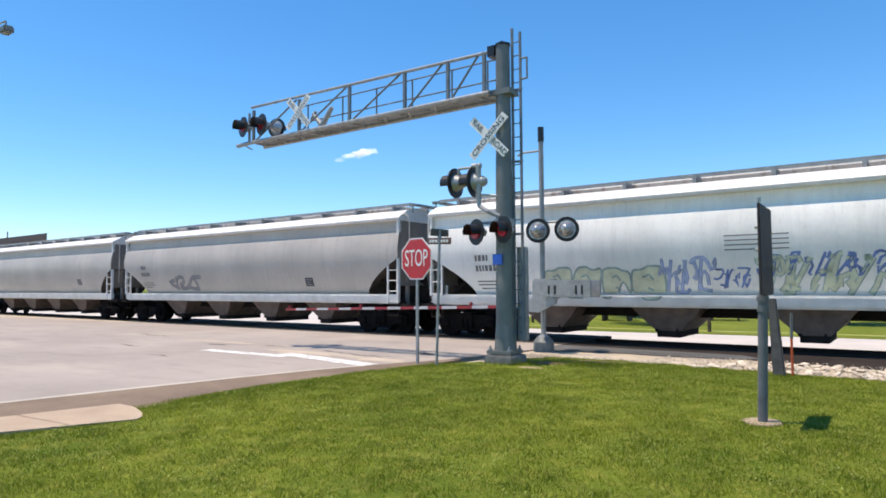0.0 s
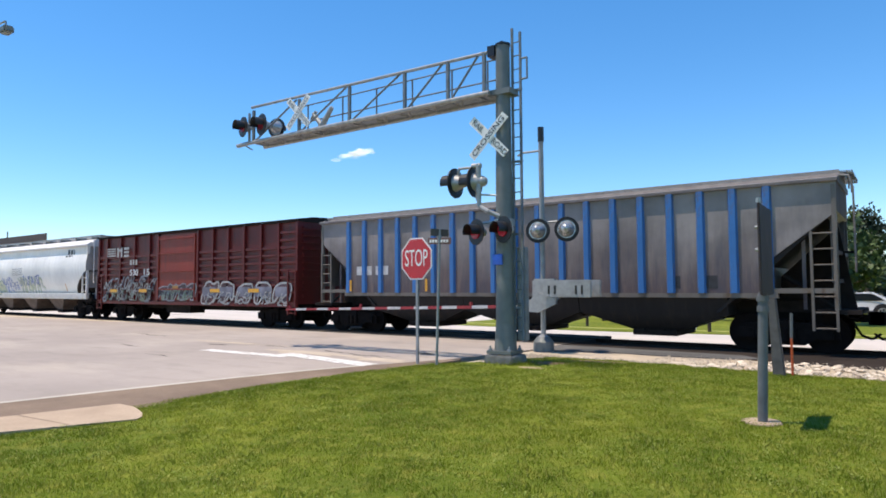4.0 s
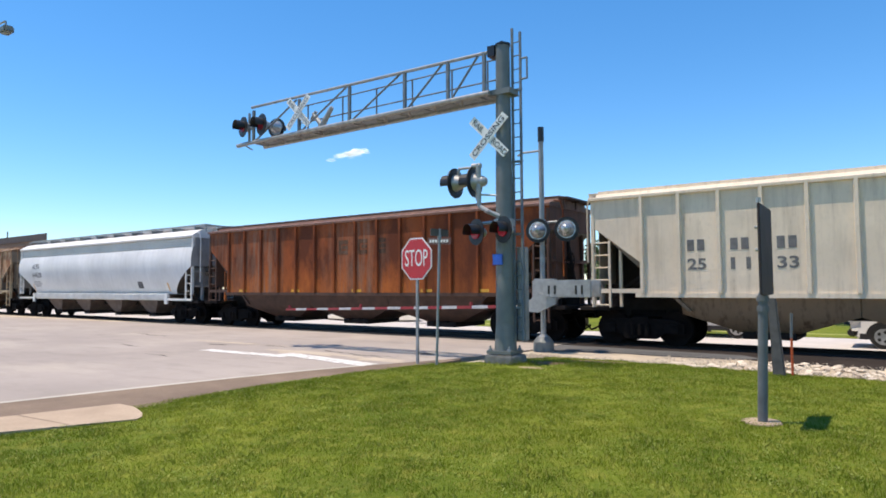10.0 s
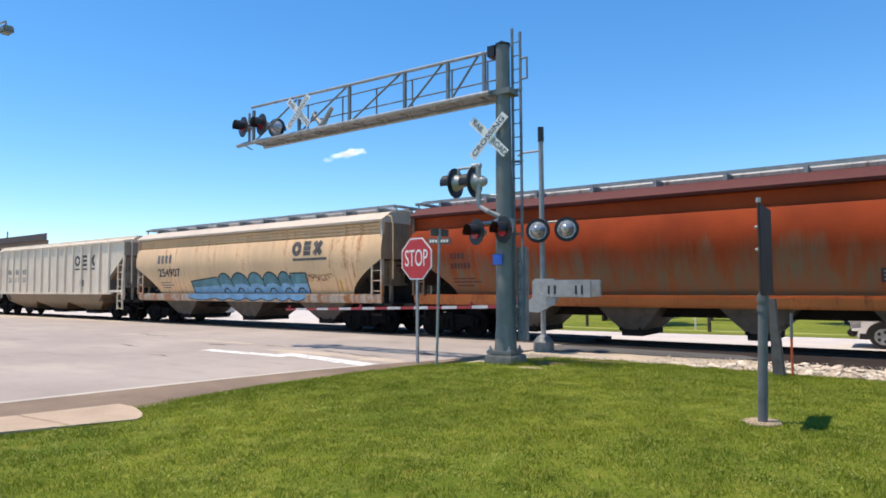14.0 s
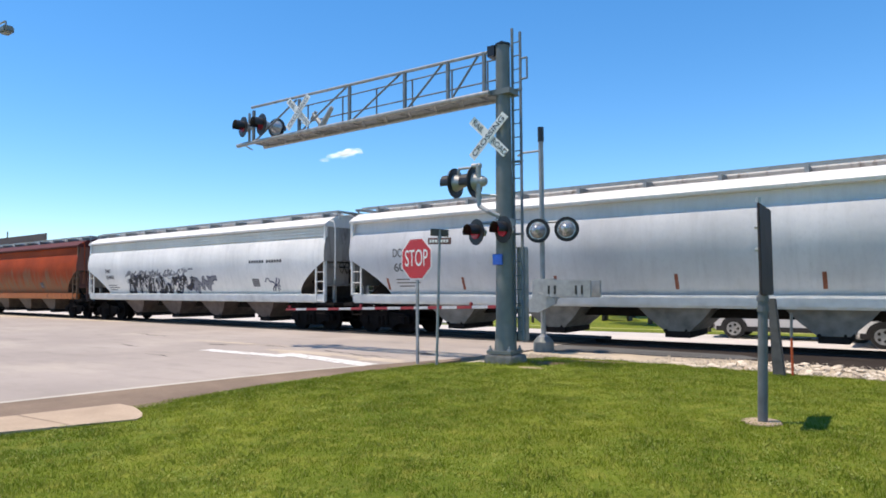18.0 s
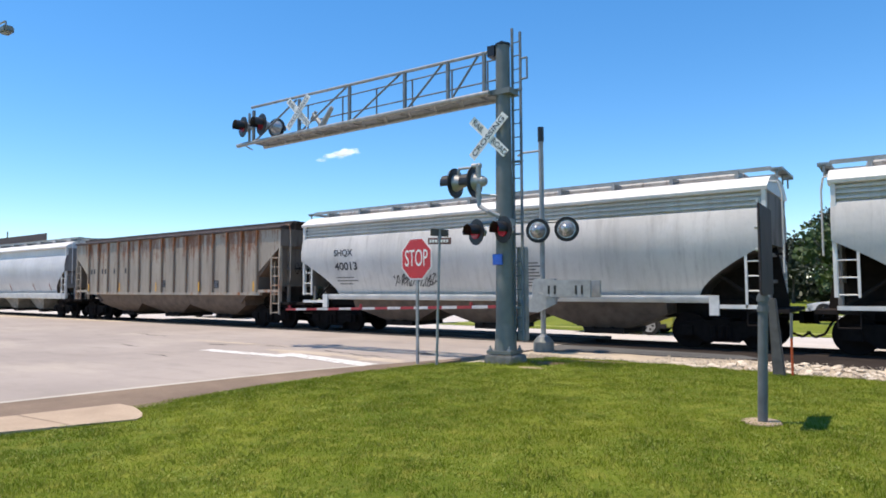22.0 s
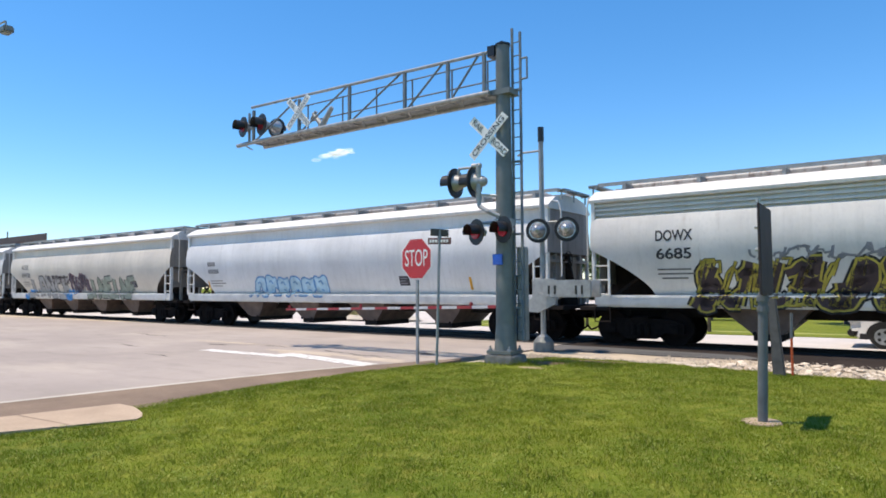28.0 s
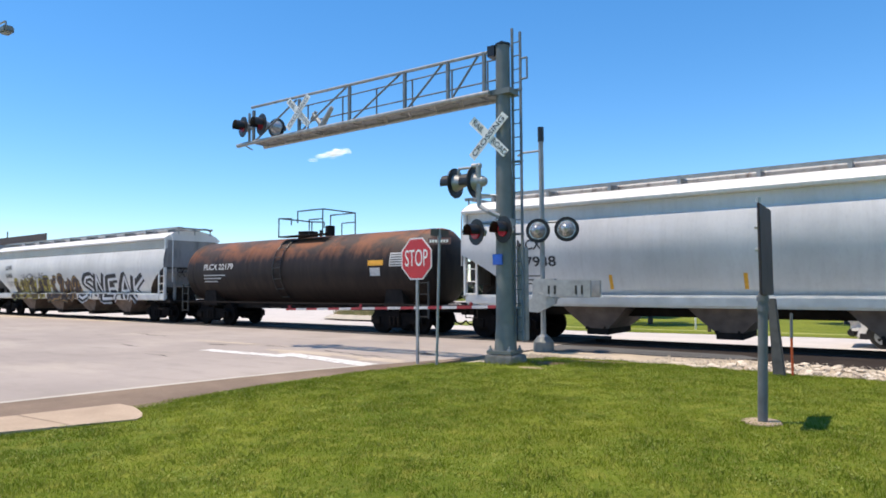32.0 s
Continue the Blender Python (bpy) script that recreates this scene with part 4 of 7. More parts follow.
def coupler(car, x, sgn):
    bm = bmesh.new()
    box(bm, min(x, x + sgn * 0.75), max(x, x + sgn * 0.75), -0.09, 0.09, 0.76, 0.96)
    box(bm, min(x + sgn * 0.42, x + sgn * 0.75), max(x + sgn * 0.42, x + sgn * 0.75), -0.17, 0.15, 0.70, 1.02)
    pipe(bm, [(x + sgn * 0.1, -0.25, 0.78), (x + sgn * 0.28, -0.3, 0.45), (x + sgn * 0.5, -0.3, 0.36), (x + sgn * 0.68, -0.28, 0.5)], 0.03, 6)
    pipe(bm, [(x, -1.35, 0.95), (x + sgn * 0.25, -1.3, 0.9), (x + sgn * 0.3, -0.3, 0.92)], 0.018, 6)
    part("coupler", bm, M_truck, car, "black coupler with air hose")


def ladder(car, x, sgn, y, z0, z1, mat, width=0.46):
    bm = bmesh.new()
    for xx in (x, x + sgn * width):
        box(bm, xx - 0.03, xx + 0.03, y - 0.03, y + 0.03, z0, z1)
    k = max(2, int((z1 - z0) / 0.38))
    for i in range(k + 1):
        z = z0 + 0.06 + (z1 - z0 - 0.12) * i / k
        tube(bm, (x, y, z), (x + sgn * width, y, z), 0.019, n=6)
    part("ladder", bm, mat, car, "steel ladder")


def bars(car, x, z, rows, prof, mat, name="lettering"):
    """Rows of plain bars where small writing stands: (dx, dz, width, height, count, pitch)."""
    bm = bmesh.new()
    for dx, dz, w, h, n, pitch in rows:
        for i in range(n):
            x0, k = x + dx + i * pitch, max(1, int(h / 0.08))
            for q in range(k):
                za, zb = z + dz + h * q / k, z + dz + h * (q + 1) / k
                ya, yb = -prof(za) - 0.007, -prof(zb) - 0.007
                v = [bm.verts.new(c) for c in ((x0, ya, za), (x0 + w, ya, za), (x0 + w, yb, zb), (x0, yb, zb))]
                bm.faces.new(v)
    return tagged(part(name, bm, mat, car, "small painted markings"), kind="stuff")


def off_ledge(quad, prof):
    """The bare ledge on top of a sill takes no paint."""
    return prof is over_sill and any(1.432 < v.co.z < 1.468 for v in quad)


def stroke(bm, pts, w, prof, off):
    """A painted stroke that follows the car's side: pts in x, z."""
    fine = []
    for (xa, za), (xb, zb) in zip(pts, pts[1:]):
        k = max(1, int(math.hypot(xb - xa, zb - za) / (0.05 if prof is over_sill else 0.12)))
        fine += [(xa + (xb - xa) * i / k, za + (zb - za) * i / k) for i in range(k)]
    fine.append(pts[-1])
    prev = None
    for i, (x, z) in enumerate(fine):
        xa, za = fine[max(0, i - 1)]
        xb, zb = fine[min(len(fine) - 1, i + 1)]
        d = math.hypot(xb - xa, zb - za) or 1
        nx, nz = -(zb - za) / d * w, (xb - xa) / d * w
        m = 1 if prof is not over_sill else max(1, int(2 * w / 0.05))
        row = []
        for j in range(m + 1):
            s = 2 * j / m - 1
            row.append(bm.verts.new((x + s * nx, -prof(z + s * nz) - off, z + s * nz)))
        if prev:
            for j in range(m):
                quad = (prev[j], row[j], row[j + 1], prev[j + 1])
                if not off_ledge(quad, prof):
                    bm.faces.new(quad)
        prev = row


def over_sill(z):
    """The outer face of a curved car, with the sill standing proud below it."""
    f = min(1, max(0, (1.47 - z) / 0.04))
    return curved(z) * (1 - f) + (1.54 - 0.15 * max(0, 1.40 - z)) * f


GLYPHS = {
    "S": [[(1, 0.85), (0.7, 1), (0.2, 0.95), (0.05, 0.7), (0.9, 0.4), (0.85, 0.12), (0.4, 0), (0, 0.12)]],
    "N": [[(0.08, 0), (0.12, 1)], [(0.1, 0.95), (0.85, 0.05)], [(0.85, 0), (0.95, 1)]],
    "E": [[(0.95, 0.95), (0.1, 0.9), (0.12, 0.05), (1, 0.08)], [(0.1, 0.5), (0.8, 0.52)]],
    "A": [[(0, 0), (0.45, 1), (1, 0)], [(0.2, 0.35), (0.85, 0.38)]],
    "K": [[(0.1, 0), (0.1, 1)], [(0.95, 1), (0.15, 0.5), (1, 0)]],
    "1": [[(0.2, 1), (0.12, 0.08), (0.95, 0.1)], [(0.95, 0.1), (0.98, 0.4)]],
    "2": [[(0.05, 0), (0.3, 1), (0.75, 1), (1, 0)], [(0.2, 0.4), (0.85, 0.4)]],
    "3": [[(0.05, 0), (0.1, 1), (0.85, 0.05), (0.9, 1)]],
    "4": [[(0.95, 0.9), (0.35, 0.95), (0.08, 0.55), (0.3, 0.08), (0.95, 0.12)]],
    "5": [[(1, 0.95), (0.1, 0.92), (0.15, 0.05), (1.05, 0.05)], [(0.15, 0.52), (0.75, 0.52)]],
}


def graffiti(car, x0, x1, z0, z1, n, fill, line, prof, seed, w=0.09, word="", halo=None, edge=1.45, slant=0.12, inner=(0.0, 0.0, 0.9)):
    rng = random.Random(seed)
    cell = (x1 - x0) / n
    bo, bf, bh = bmesh.new(), bmesh.new(), bmesh.new()
    for i in range(n):
        if word:
            strokes = GLYPHS[word[i]]
        else:
            strokes = []
            for q in range(rng.randint(3, 4)):
                ox, oz, a, turn = rng.uniform(-0.1, 1.1), rng.uniform(0, 1), rng.uniform(0, 6.28), rng.uniform(-1.1, 1.1)
                s = []
                for k in range(rng.randint(4, 7)):
                    s.append((ox, min(1, max(0, oz))))
                    ox, oz = ox + 0.24 * math.cos(a), oz + 0.30 * math.sin(a)
                    a += turn + (rng.uniform(1.4, 2.4) if rng.random() < 0.25 else 0)
                strokes.append(s)
            strokes.append([(rng.uniform(0, 0.4), 0), (rng.uniform(0.2, 0.8), 1)])
        lift = rng.uniform(-0.08, 0.08) * (z1 - z0)
        for s in strokes:
            pts = [(x0 + cell * (i + 0.08 + 0.84 * a + slant * (b - 0.5)), z0 + lift + (z1 - z0) * b) for a, b in s]
            pts = [(x, min(max(z, z0 - 0.05), z1 + 0.08)) for x, z in pts]
            if halo:
                stroke(bh, pts, w * edge * 1.4 if edge < 1.44 or not word else w * edge * 1.2, prof, 0.004)
            stroke(bo, pts, w * edge, prof, 0.008)
            stroke(bf, [(x + inner[0], z + inner[1]) for x, z in pts], w * inner[2], prof, 0.012)
    if halo:
        tagged(part("graffiti_halo", bh, halo, car), kind="stuff")
    else:
        bh.free()
    tagged(part("graffiti_outline", bo, line, car, "painted graffiti outline"), kind="stuff")
    tagged(part("graffiti_fill", bf, fill, car, "painted graffiti lettering"), kind="stuff")


def mural(car, edges, z0, z1, upper, lower, line, prof):
    """A painted panel of arches between two square ends, pale along its foot and over the sill."""
    top = []
    last = len(edges) - 2
    for i, (xa, xb) in enumerate(zip(edges, edges[1:])):
        for k in range(11):
            u = k / 10
            if i == 0:
                h = 0.62 + 0.2 * u
            elif i == last:
                h = 0.92
            else:
                h = 0.62 + 0.38 * math.sin(math.pi * u) ** 0.6
            top.append((xa + (xb - xa) * u, z0 + (z1 - z0) * h))
    for name, frac, mat, off in (("graffiti_fill", 1.0, upper, 0.005), ("graffiti_foot", 0.48, lower, 0.008)):
        bm = bmesh.new()
        prev = None
        for x, z in top:
            zz = z0 + (z - z0) * frac
            col = [bm.verts.new((x, -prof(z0 + (zz - z0) * j / 6) - off, z0 + (zz - z0) * j / 6)) for j in range(7)]
            if prev:
                for j in range(6):
                    bm.faces.new((prev[j], col[j], col[j + 1], prev[j + 1]))
            prev = col
        tagged(part(name, bm, mat, car, "painted graffiti panel"), kind="stuff")
    bm = bmesh.new()
    bs = bmesh.new()
    stroke(bm, [(edges[0] + 0.1, z0)] + top + [(edges[-1], z0)], 0.028, prof, 0.012)
    for i, x in enumerate(edges[1:-1]):
        stroke(bm, [(x, z0 + 0.62 * (z1 - z0)), (x + 0.12, z0 + 0.3 * (z1 - z0))], 0.024, prof, 0.012)
        stroke(bm, [(x + 0.25, z0 + 0.05), (x + 0.4, z0 + 0.2), (x + 0.6, z0 + 0.22), (x + 0.75, z0 + 0.05)], 0.03, prof, 0.012)
    for xa, xb in zip(edges, edges[1:]):
        arc = [(xa + (xb - xa) * k / 10, 1.26 - 0.11 * math.sin(math.pi * k / 10)) for k in range(11)]
        for (x0, za), (x1, zb) in zip(arc, arc[1:]):
            bs.faces.new([bs.verts.new((x, -over_sill(z) - 0.006, z)) for x, z in ((x0, za), (x1, zb), (x1, 1.425), (x0, 1.425))])
        stroke(bm, arc, 0.018, over_sill, 0.012)
    tagged(part("graffiti_outline", bm, line, car, "black graffiti outline"), kind="stuff")
    tagged(part("graffiti_sill", bs, lower, car, "pale blue paint over the sill"), kind="stuff")


def bubble_letters(car, x0, x1, z0, z1, n, fill, line, prof, seed, w=0.03, fat=0.5):
    """Round, overlapping spray-can letters: filled blobs with an outline and an inner loop."""
    rng = random.Random(seed)
    pitch = (x1 - x0) / n
    for i in range(n):
        cx, rx = x0 + (i + 0.5) * pitch, pitch * fat * rng.uniform(0.9, 1.1)
        top, foot = z1 - rng.uniform(0, 0.16) * (z1 - z0), z0 + rng.uniform(0, 0.08) * (z1 - z0)
        cz, rz, lean, ph = (top + foot) / 2, (top - foot) / 2, rng.uniform(0.05, 0.45), rng.uniform(0, 6)
        dent = rng.uniform(0.4, 1.1)
        bf, bo = bmesh.new(), bmesh.new()
        up, down, prev = [], [], None
        for k in range(15):
            u = -math.cos(math.pi * k / 14)
            hgt = 0.25 + 0.75 * max(0.0, 1 - abs(u) ** 7) ** 0.5
            a = cz + rz * hgt * (1 - 0.22 * max(0, math.sin(3.1 * u + ph)))
            b = cz - rz * hgt * (1 - dent * max(0, math.sin(2.6 * u - ph)) ** 2)
            up.append((cx + rx * u + lean * (a - cz), a)), down.append((cx + rx * u + lean * (b - cz), b))
            m = 22 if prof is over_sill else 6
            col = []
            for j in range(m + 1):
                z = b + (a - b) * j / m
                col.append(bf.verts.new((cx + rx * u + lean * (z - cz), -prof(z) - 0.005 - 0.001 * (i % 2), z)))
            if prev:
                for j in range(m):
                    quad = (prev[j], col[j], col[j + 1], prev[j + 1])
                    if not off_ledge(quad, prof):
                        bf.faces.new(quad)
            prev = col
        stroke(bo, up, w, prof, 0.010), stroke(bo, down, w, prof, 0.010), stroke(bo, [up[0], down[0]], w, prof, 0.010), stroke(bo, [up[-1], down[-1]], w, prof, 0.010)
        stroke(bo, [(cx - 0.3 * rx, cz + 0.35 * rz), (cx + 0.1 * rx, cz + 0.5 * rz), (cx + 0.3 * rx, cz + 0.15 * rz)], w, prof, 0.010)
        stroke(bo, [(cx - 0.1 * rx, cz - 0.3 * rz), (cx + 0.25 * rx, cz - 0.45 * rz)], w, prof, 0.010)
        tagged(part("graffiti_fill", bf, fill, car, "round painted graffiti letter"), kind="stuff")
        tagged(part("graffiti_outline", bo, line, car, "painted graffiti outline"), kind="stuff")


def skin(xs, low, high, prof, mat, name, car, nz=9, slope=True, inset=0.0):
    """A hopper body: both sides, both ends and the sloped floor, from the lower edge low(x) to the eave."""
    bm = bmesh.new()
    cols = []
    for x in xs:
        zl = low(x)
        zs = [max(zl, z) for z in LEVELS] if prof is curved else [zl + (high - zl) * j / nz for j in range(nz + 1)]
        near = [bm.verts.new((x, -prof(z), z)) for z in zs]
        far = [bm.verts.new((x, prof(z), z)) for z in zs]
        cols.append((near, far))
    nz = len(cols[0][0]) - 1
    for (na, fa), (nb, fb) in zip(cols, cols[1:]):
        for j in range(nz):
            bm.faces.new((na[j], nb[j], nb[j + 1], na[j + 1]))
            bm.faces.new((fa[j], fa[j + 1], fb[j + 1], fb[j]))
    for near, far in (cols[0], cols[-1]):
        be = bmesh.new()
        rim = [be.verts.new(v.co) for v in near] + [be.verts.new(v.co) for v in far[::-1]]
        bmesh.ops.remove_doubles(be, verts=be.verts, dist=0.0005)
        bmesh.ops.contextual_create(be, geom=be.verts[:])
        part("end_wall", be, end_paint(mat), car, "grimy end wall, darkened for its shade")
    bmesh.ops.remove_doubles(bm, verts=bm.verts, dist=0.0005)
    fl = bmesh.new()
    prev = None
    for x in xs:
        z = low(x)
        pair = [fl.verts.new((x, s * (prof(z) - 0.004), z + 0.004)) for s in (-1, 1)]
        if prev and abs(prev[0].co.x - x) > 0.001:
            fl.faces.new((prev[0], prev[1], pair[1], pair[0]))
        prev = pair
    # floor colour is darkened for the shade under the slope, on top of grime
    part("floor_sheet", fl, U_slope if prof is curved else U_grey, car, "grimy sloped floor sheet with its shade in the colour")
    return part(name, bm, mat, car, "", True)


def hopper_bays(car, x0, x1, n, mat, zt, wide, joined=True):
    """Discharge hoppers: joined along the car above their outlets, or standing apart."""
    w = (x1 - x0) / n
    for i in range(n):
        m = x0 + (i + 0.5) * w
        h = w / 2 - 0.01
        if joined:
            rings = [(h, wide, zt), (h, wide - 0.16, 0.93), (0.80, 0.85, 0.50), (0.72, 0.8, 0.46)]
        else:
            rings = [(0.60 * h, wide - 0.10, zt), (0.53 * h, wide - 0.14, 1.08), (0.40 * h, wide - 0.26, 0.80), (0.22 * h, 1.0, 0.50), (0.19 * h, 0.97, 0.44)]
        bm = bmesh.new()
        vs = [[bm.verts.new((m + sx * hx, sy * hy, z)) for sx, sy in ((-1, -1), (1, -1), (1, 1), (-1, 1))] for hx, hy, z in rings]
        bm.faces.new(vs[0]), bm.faces.new(vs[-1][::-1])
        for vt, vb in zip(vs, vs[1:]):
            for k in range(4):
                bm.faces.new((vt[k], vb[k], vb[(k + 1) % 4], vt[(k + 1) % 4]))
        bay = part("hopper_bay", bm, mat, car, "sloped discharge hopper", True)
        g = 0.62 if joined else 0.18 * h
        bm = bmesh.new()
        box(bm, m - g, m + g, -0.95, 0.95, 0.30 if joined else 0.26, rings[-1][2] + 0.01)
        tube(bm, (m - 0.3, -1.05, 0.45), (m - 0.3, 1.05, 0.45), 0.05, n=8)
        tube(bm, (m + 0.25, -1.02, 0.47), (m + 0.25, 1.02, 0.47), 0.035, n=8)
        part("outlet_gate", bm, M_under, bay)


def ends(car, lb, mat, sill_z, posts):
    for x, sgn in ((0.0, -1), (lb, 1)):
        bm = bmesh.new()
        box(bm, min(x - sgn * 0.5, x + sgn * 0.42), max(x - sgn * 0.5, x + sgn * 0.42), -1.45, 1.45, 1.0, 1.10)
        part("end_platform", bm, M_under, car)
        bm = bmesh.new()
        prism(bm, [(x + sgn * 0.25, 1.1), (x - sgn * 0.1, 3.2), (x - sgn * 2.0, 1.4), (x - sgn * 2.0, 1.1)], -0.05, 0.05)
        part("end_web", bm, M_under, car)
        for yy in posts:
            bm = bmesh.new()
            box(bm, x - 0.06 - sgn * 0.1, x + 0.06 - sgn * 0.1, yy - 0.05, yy + 0.05, 1.1, 3.4)
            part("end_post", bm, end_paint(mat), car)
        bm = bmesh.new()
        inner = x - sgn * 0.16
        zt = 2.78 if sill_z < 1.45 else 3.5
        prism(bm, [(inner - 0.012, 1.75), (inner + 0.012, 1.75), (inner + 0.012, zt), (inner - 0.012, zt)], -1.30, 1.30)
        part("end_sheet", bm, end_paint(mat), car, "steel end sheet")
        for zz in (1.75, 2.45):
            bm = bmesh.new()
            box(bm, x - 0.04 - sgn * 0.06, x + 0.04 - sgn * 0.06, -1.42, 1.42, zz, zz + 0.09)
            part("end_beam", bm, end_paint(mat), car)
        for yy in (-1.0, 1.0):
            bm = bmesh.new()
            tube(bm, (x - sgn * 0.1, yy, 1.1), (x - sgn * 1.25, yy, 1.95), 0.05, n=6)
            part("end_brace", bm, M_under, car)
        coupler(car, x + sgn * 0.05, sgn)
    bm = bmesh.new()
    bmesh.ops.create_cone(bm, cap_ends=False, segments=20, radius1=0.28, radius2=0.28, depth=0.03, matrix=pose(lb + 0.30, -0.75, 2.5, 0, 90))
    tube(bm, (lb + 0.05, -0.75, 2.5), (lb + 0.32, -0.75, 2.5), 0.03, n=8)
    for i in range(3):
        a = i * math.pi / 3
        tube(bm, (lb + 0.30, -0.75 - 0.27 * math.cos(a), 2.5 - 0.27 * math.sin(a)), (lb + 0.30, -0.75 + 0.27 * math.cos(a), 2.5 + 0.27 * math.sin(a)), 0.015, n=6)
    part("brake_wheel", bm, M_under, car)
    bm = bmesh.new()
    pipe(bm, [(lb + 0.02, -1.3, 4.35), (lb + 0.25, -1.3, 4.3), (lb + 0.33, -1.3, 4.0), (lb + 0.33, -1.3, 2.0)], 0.025, 6)
    part("end_handrail", bm, mat, car)
    bm = bmesh.new()
    pipe(bm, [(-0.02, -1.3, 4.35), (-0.15, -1.3, 4.3), (-0.2, -1.3, 4.0), (-0.2, -1.3, 2.4)], 0.025, 6)
    part("end_handrail", bm, mat, car)


def roof_walk(car, lb, mat, z, hatch_mat, high=0.0):
    bm = bmesh.new()
    for y0 in (-0.86, 0.56):
        box(bm, -0.03, lb + 0.03, y0, y0 + 0.30, z, z + 0.05)
        box(bm, -0.026, lb + 0.026, y0 - 0.012, y0 - 0.003, z - 0.06, z + 0.046)
    part("running_board", bm, mat, car, "steel roof running board")
    for x0 in (-0.30, lb + 0.03):
        bm = bmesh.new()
        for i in range(6):
            box(bm, x0 + i * 0.05, x0 + i * 0.05 + 0.03, -0.95, 0.95, z - 0.06, z)
        for yy in (-0.9, 0.0, 0.9):
            box(bm, x0, x0 + 0.28, yy - 0.02, yy + 0.02, z - 0.10, z - 0.06)
            box(bm, x0 + 0.12, x0 + 0.16, yy - 0.02, yy + 0.02, z - 0.34, z - 0.06)
        part("crossover_platform", bm, mat, car, "slatted crossover platform")
    n = 10
    for i in range(n):
        x = 0.8 + (lb - 1.6) * i / (n - 1)
        bm = bmesh.new()
        box(bm, x - 0.05, x + 0.05, -0.92, 0.92, z - 0.22, z)
        part("roof_bracket", bm, mat, car)
    bm = bmesh.new()
    prism(bm, [(0.7, z - 0.25), (lb - 0.7, z - 0.25), (lb - 0.7, z + 0.04), (0.7, z + 0.04)], -0.28, 0.28)
    bevel(bm, 0.05, 1)
    part("hatch_trough", bm, hatch_mat, car, "long roof hatch cover")


def smooth_hopper(label, length, paint, sill, roof=None, bays=4, lines=False, walk_mat=None, under=None, joined=False, short=0, trim=None, spread=2.6):
    car = thing("covered_hopper", label, "freight car", group="freight cars of the train")
    lb = length - 1.38
    roof = roof or M_pale_roof
    trim = trim or sill

    def low(x):
        d = min(x, lb - x)
        return 1.42 if d >= 1.75 else 1.42 + 1.32 * ((1.75 - d) / 1.75) ** 0.66

    k = 14
    xs = [1.75 * (i / k) ** 0.7 for i in range(k)] + [1.75 + (lb - 3.5) * i / 8 for i in range(9)] + [lb - 1.75 * (i / k) ** 0.7 for i in range(k)][::-1]
    skin(xs, low, 4.16, curved, paint, "body", car)
    bm = bmesh.new()
    prof = [(-1.40, 4.10), (-1.55, 4.12), (-1.57, 4.20), (-1.36, 4.34), (-1.05, 4.50), (-0.5, 4.60), (0.5, 4.60), (1.05, 4.50), (1.36, 4.34), (1.57, 4.20), (1.55, 4.12), (1.40, 4.10)]
    a, b = [bm.verts.new((-0.04, y, z)) for y, z in prof], [bm.verts.new((lb + 0.04, y, z)) for y, z in prof]
    bm.faces.new(a[::-1]), bm.faces.new(b)
    for i in range(len(prof)):
        j = (i + 1) % len(prof)
        bm.faces.new((a[i], a[j], b[j], b[i]))
    part("roof", bm, roof, car, "rounded steel roof with overhanging eave")
    if lines:
        for z in (3.74, 3.87, 4.0):
            bm = bmesh.new()
            y = -curved(z)
            prism(bm, [(0.1, z), (lb - 0.1, z), (lb - 0.1, z + 0.05), (0.1, z + 0.05)], y - 0.10, y + 0.02)
            part("side_stiffener", bm, paint, car)
    for s in (-1, 1):
        bm = bmesh.new()
        y = s * 1.53
        e = short or 0.05
        box(bm, e, lb - e, min(y, y - s * 0.22), max(y, y - s * 0.22), 1.24 if joined else 1.10, 1.44)
        for v in bm.verts:
            if v.co.z < 1.3 and abs(v.co.y) > 1.5:
                v.co.y -= s * 0.05
        bevel(bm, 0.06, 2)
        part("side_sill", bm, sill, car, "full-length side sill")
        for x, sgn in ((0.06, 1), (lb - 0.06, -1)):
            ladder(car, x, sgn, s * 1.50, 1.12 if sgn < 0 else 1.4, 2.75, trim)
            bm = bmesh.new()
            pipe(bm, [(x, s * 1.47, 1.12), (x, s * 1.47, 0.68), (x + sgn * 0.46, s * 1.47, 0.68), (x + sgn * 0.46, s * 1.47, 1.12)], 0.018, 6)
            part("stirrup_step", bm, M_under, car)
            bm = bmesh.new()
            box(bm, x - 0.05, x + 0.05, s * 1.46 - 0.05, s * 1.46 + 0.05, 1.4, 4.2)
            part("corner_post", bm, trim, car)
            if short:
                bm = bmesh.new()
                box(bm, min(x, x + sgn * short), max(x, x + sgn * short), s * 1.48 - 0.05, s * 1.48 + 0.05, 1.10, 1.20)
                box(bm, x + sgn * short - 0.12, x + sgn * short + 0.12, s * 1.50 - 0.04, s * 1.50 + 0.04, 0.92, 1.44)
                part("end_sill", bm, sill, car, "narrow end sill with a jacking pad")
    bm = bmesh.new()
    box(bm, 0.2, lb - 0.2, -0.35, 0.35, 0.8, 1.3)
    part("centre_sill", bm, M_under, car)
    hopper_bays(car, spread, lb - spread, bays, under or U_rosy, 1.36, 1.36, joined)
    ends(car, lb, paint, 1.42, (-0.9, 0.9))
    roof_walk(car, lb, walk_mat or M_galv, 4.74, M_hatch)
    for x in (1.25, lb - 1.25):
        truck(car, x)
    return car, lb


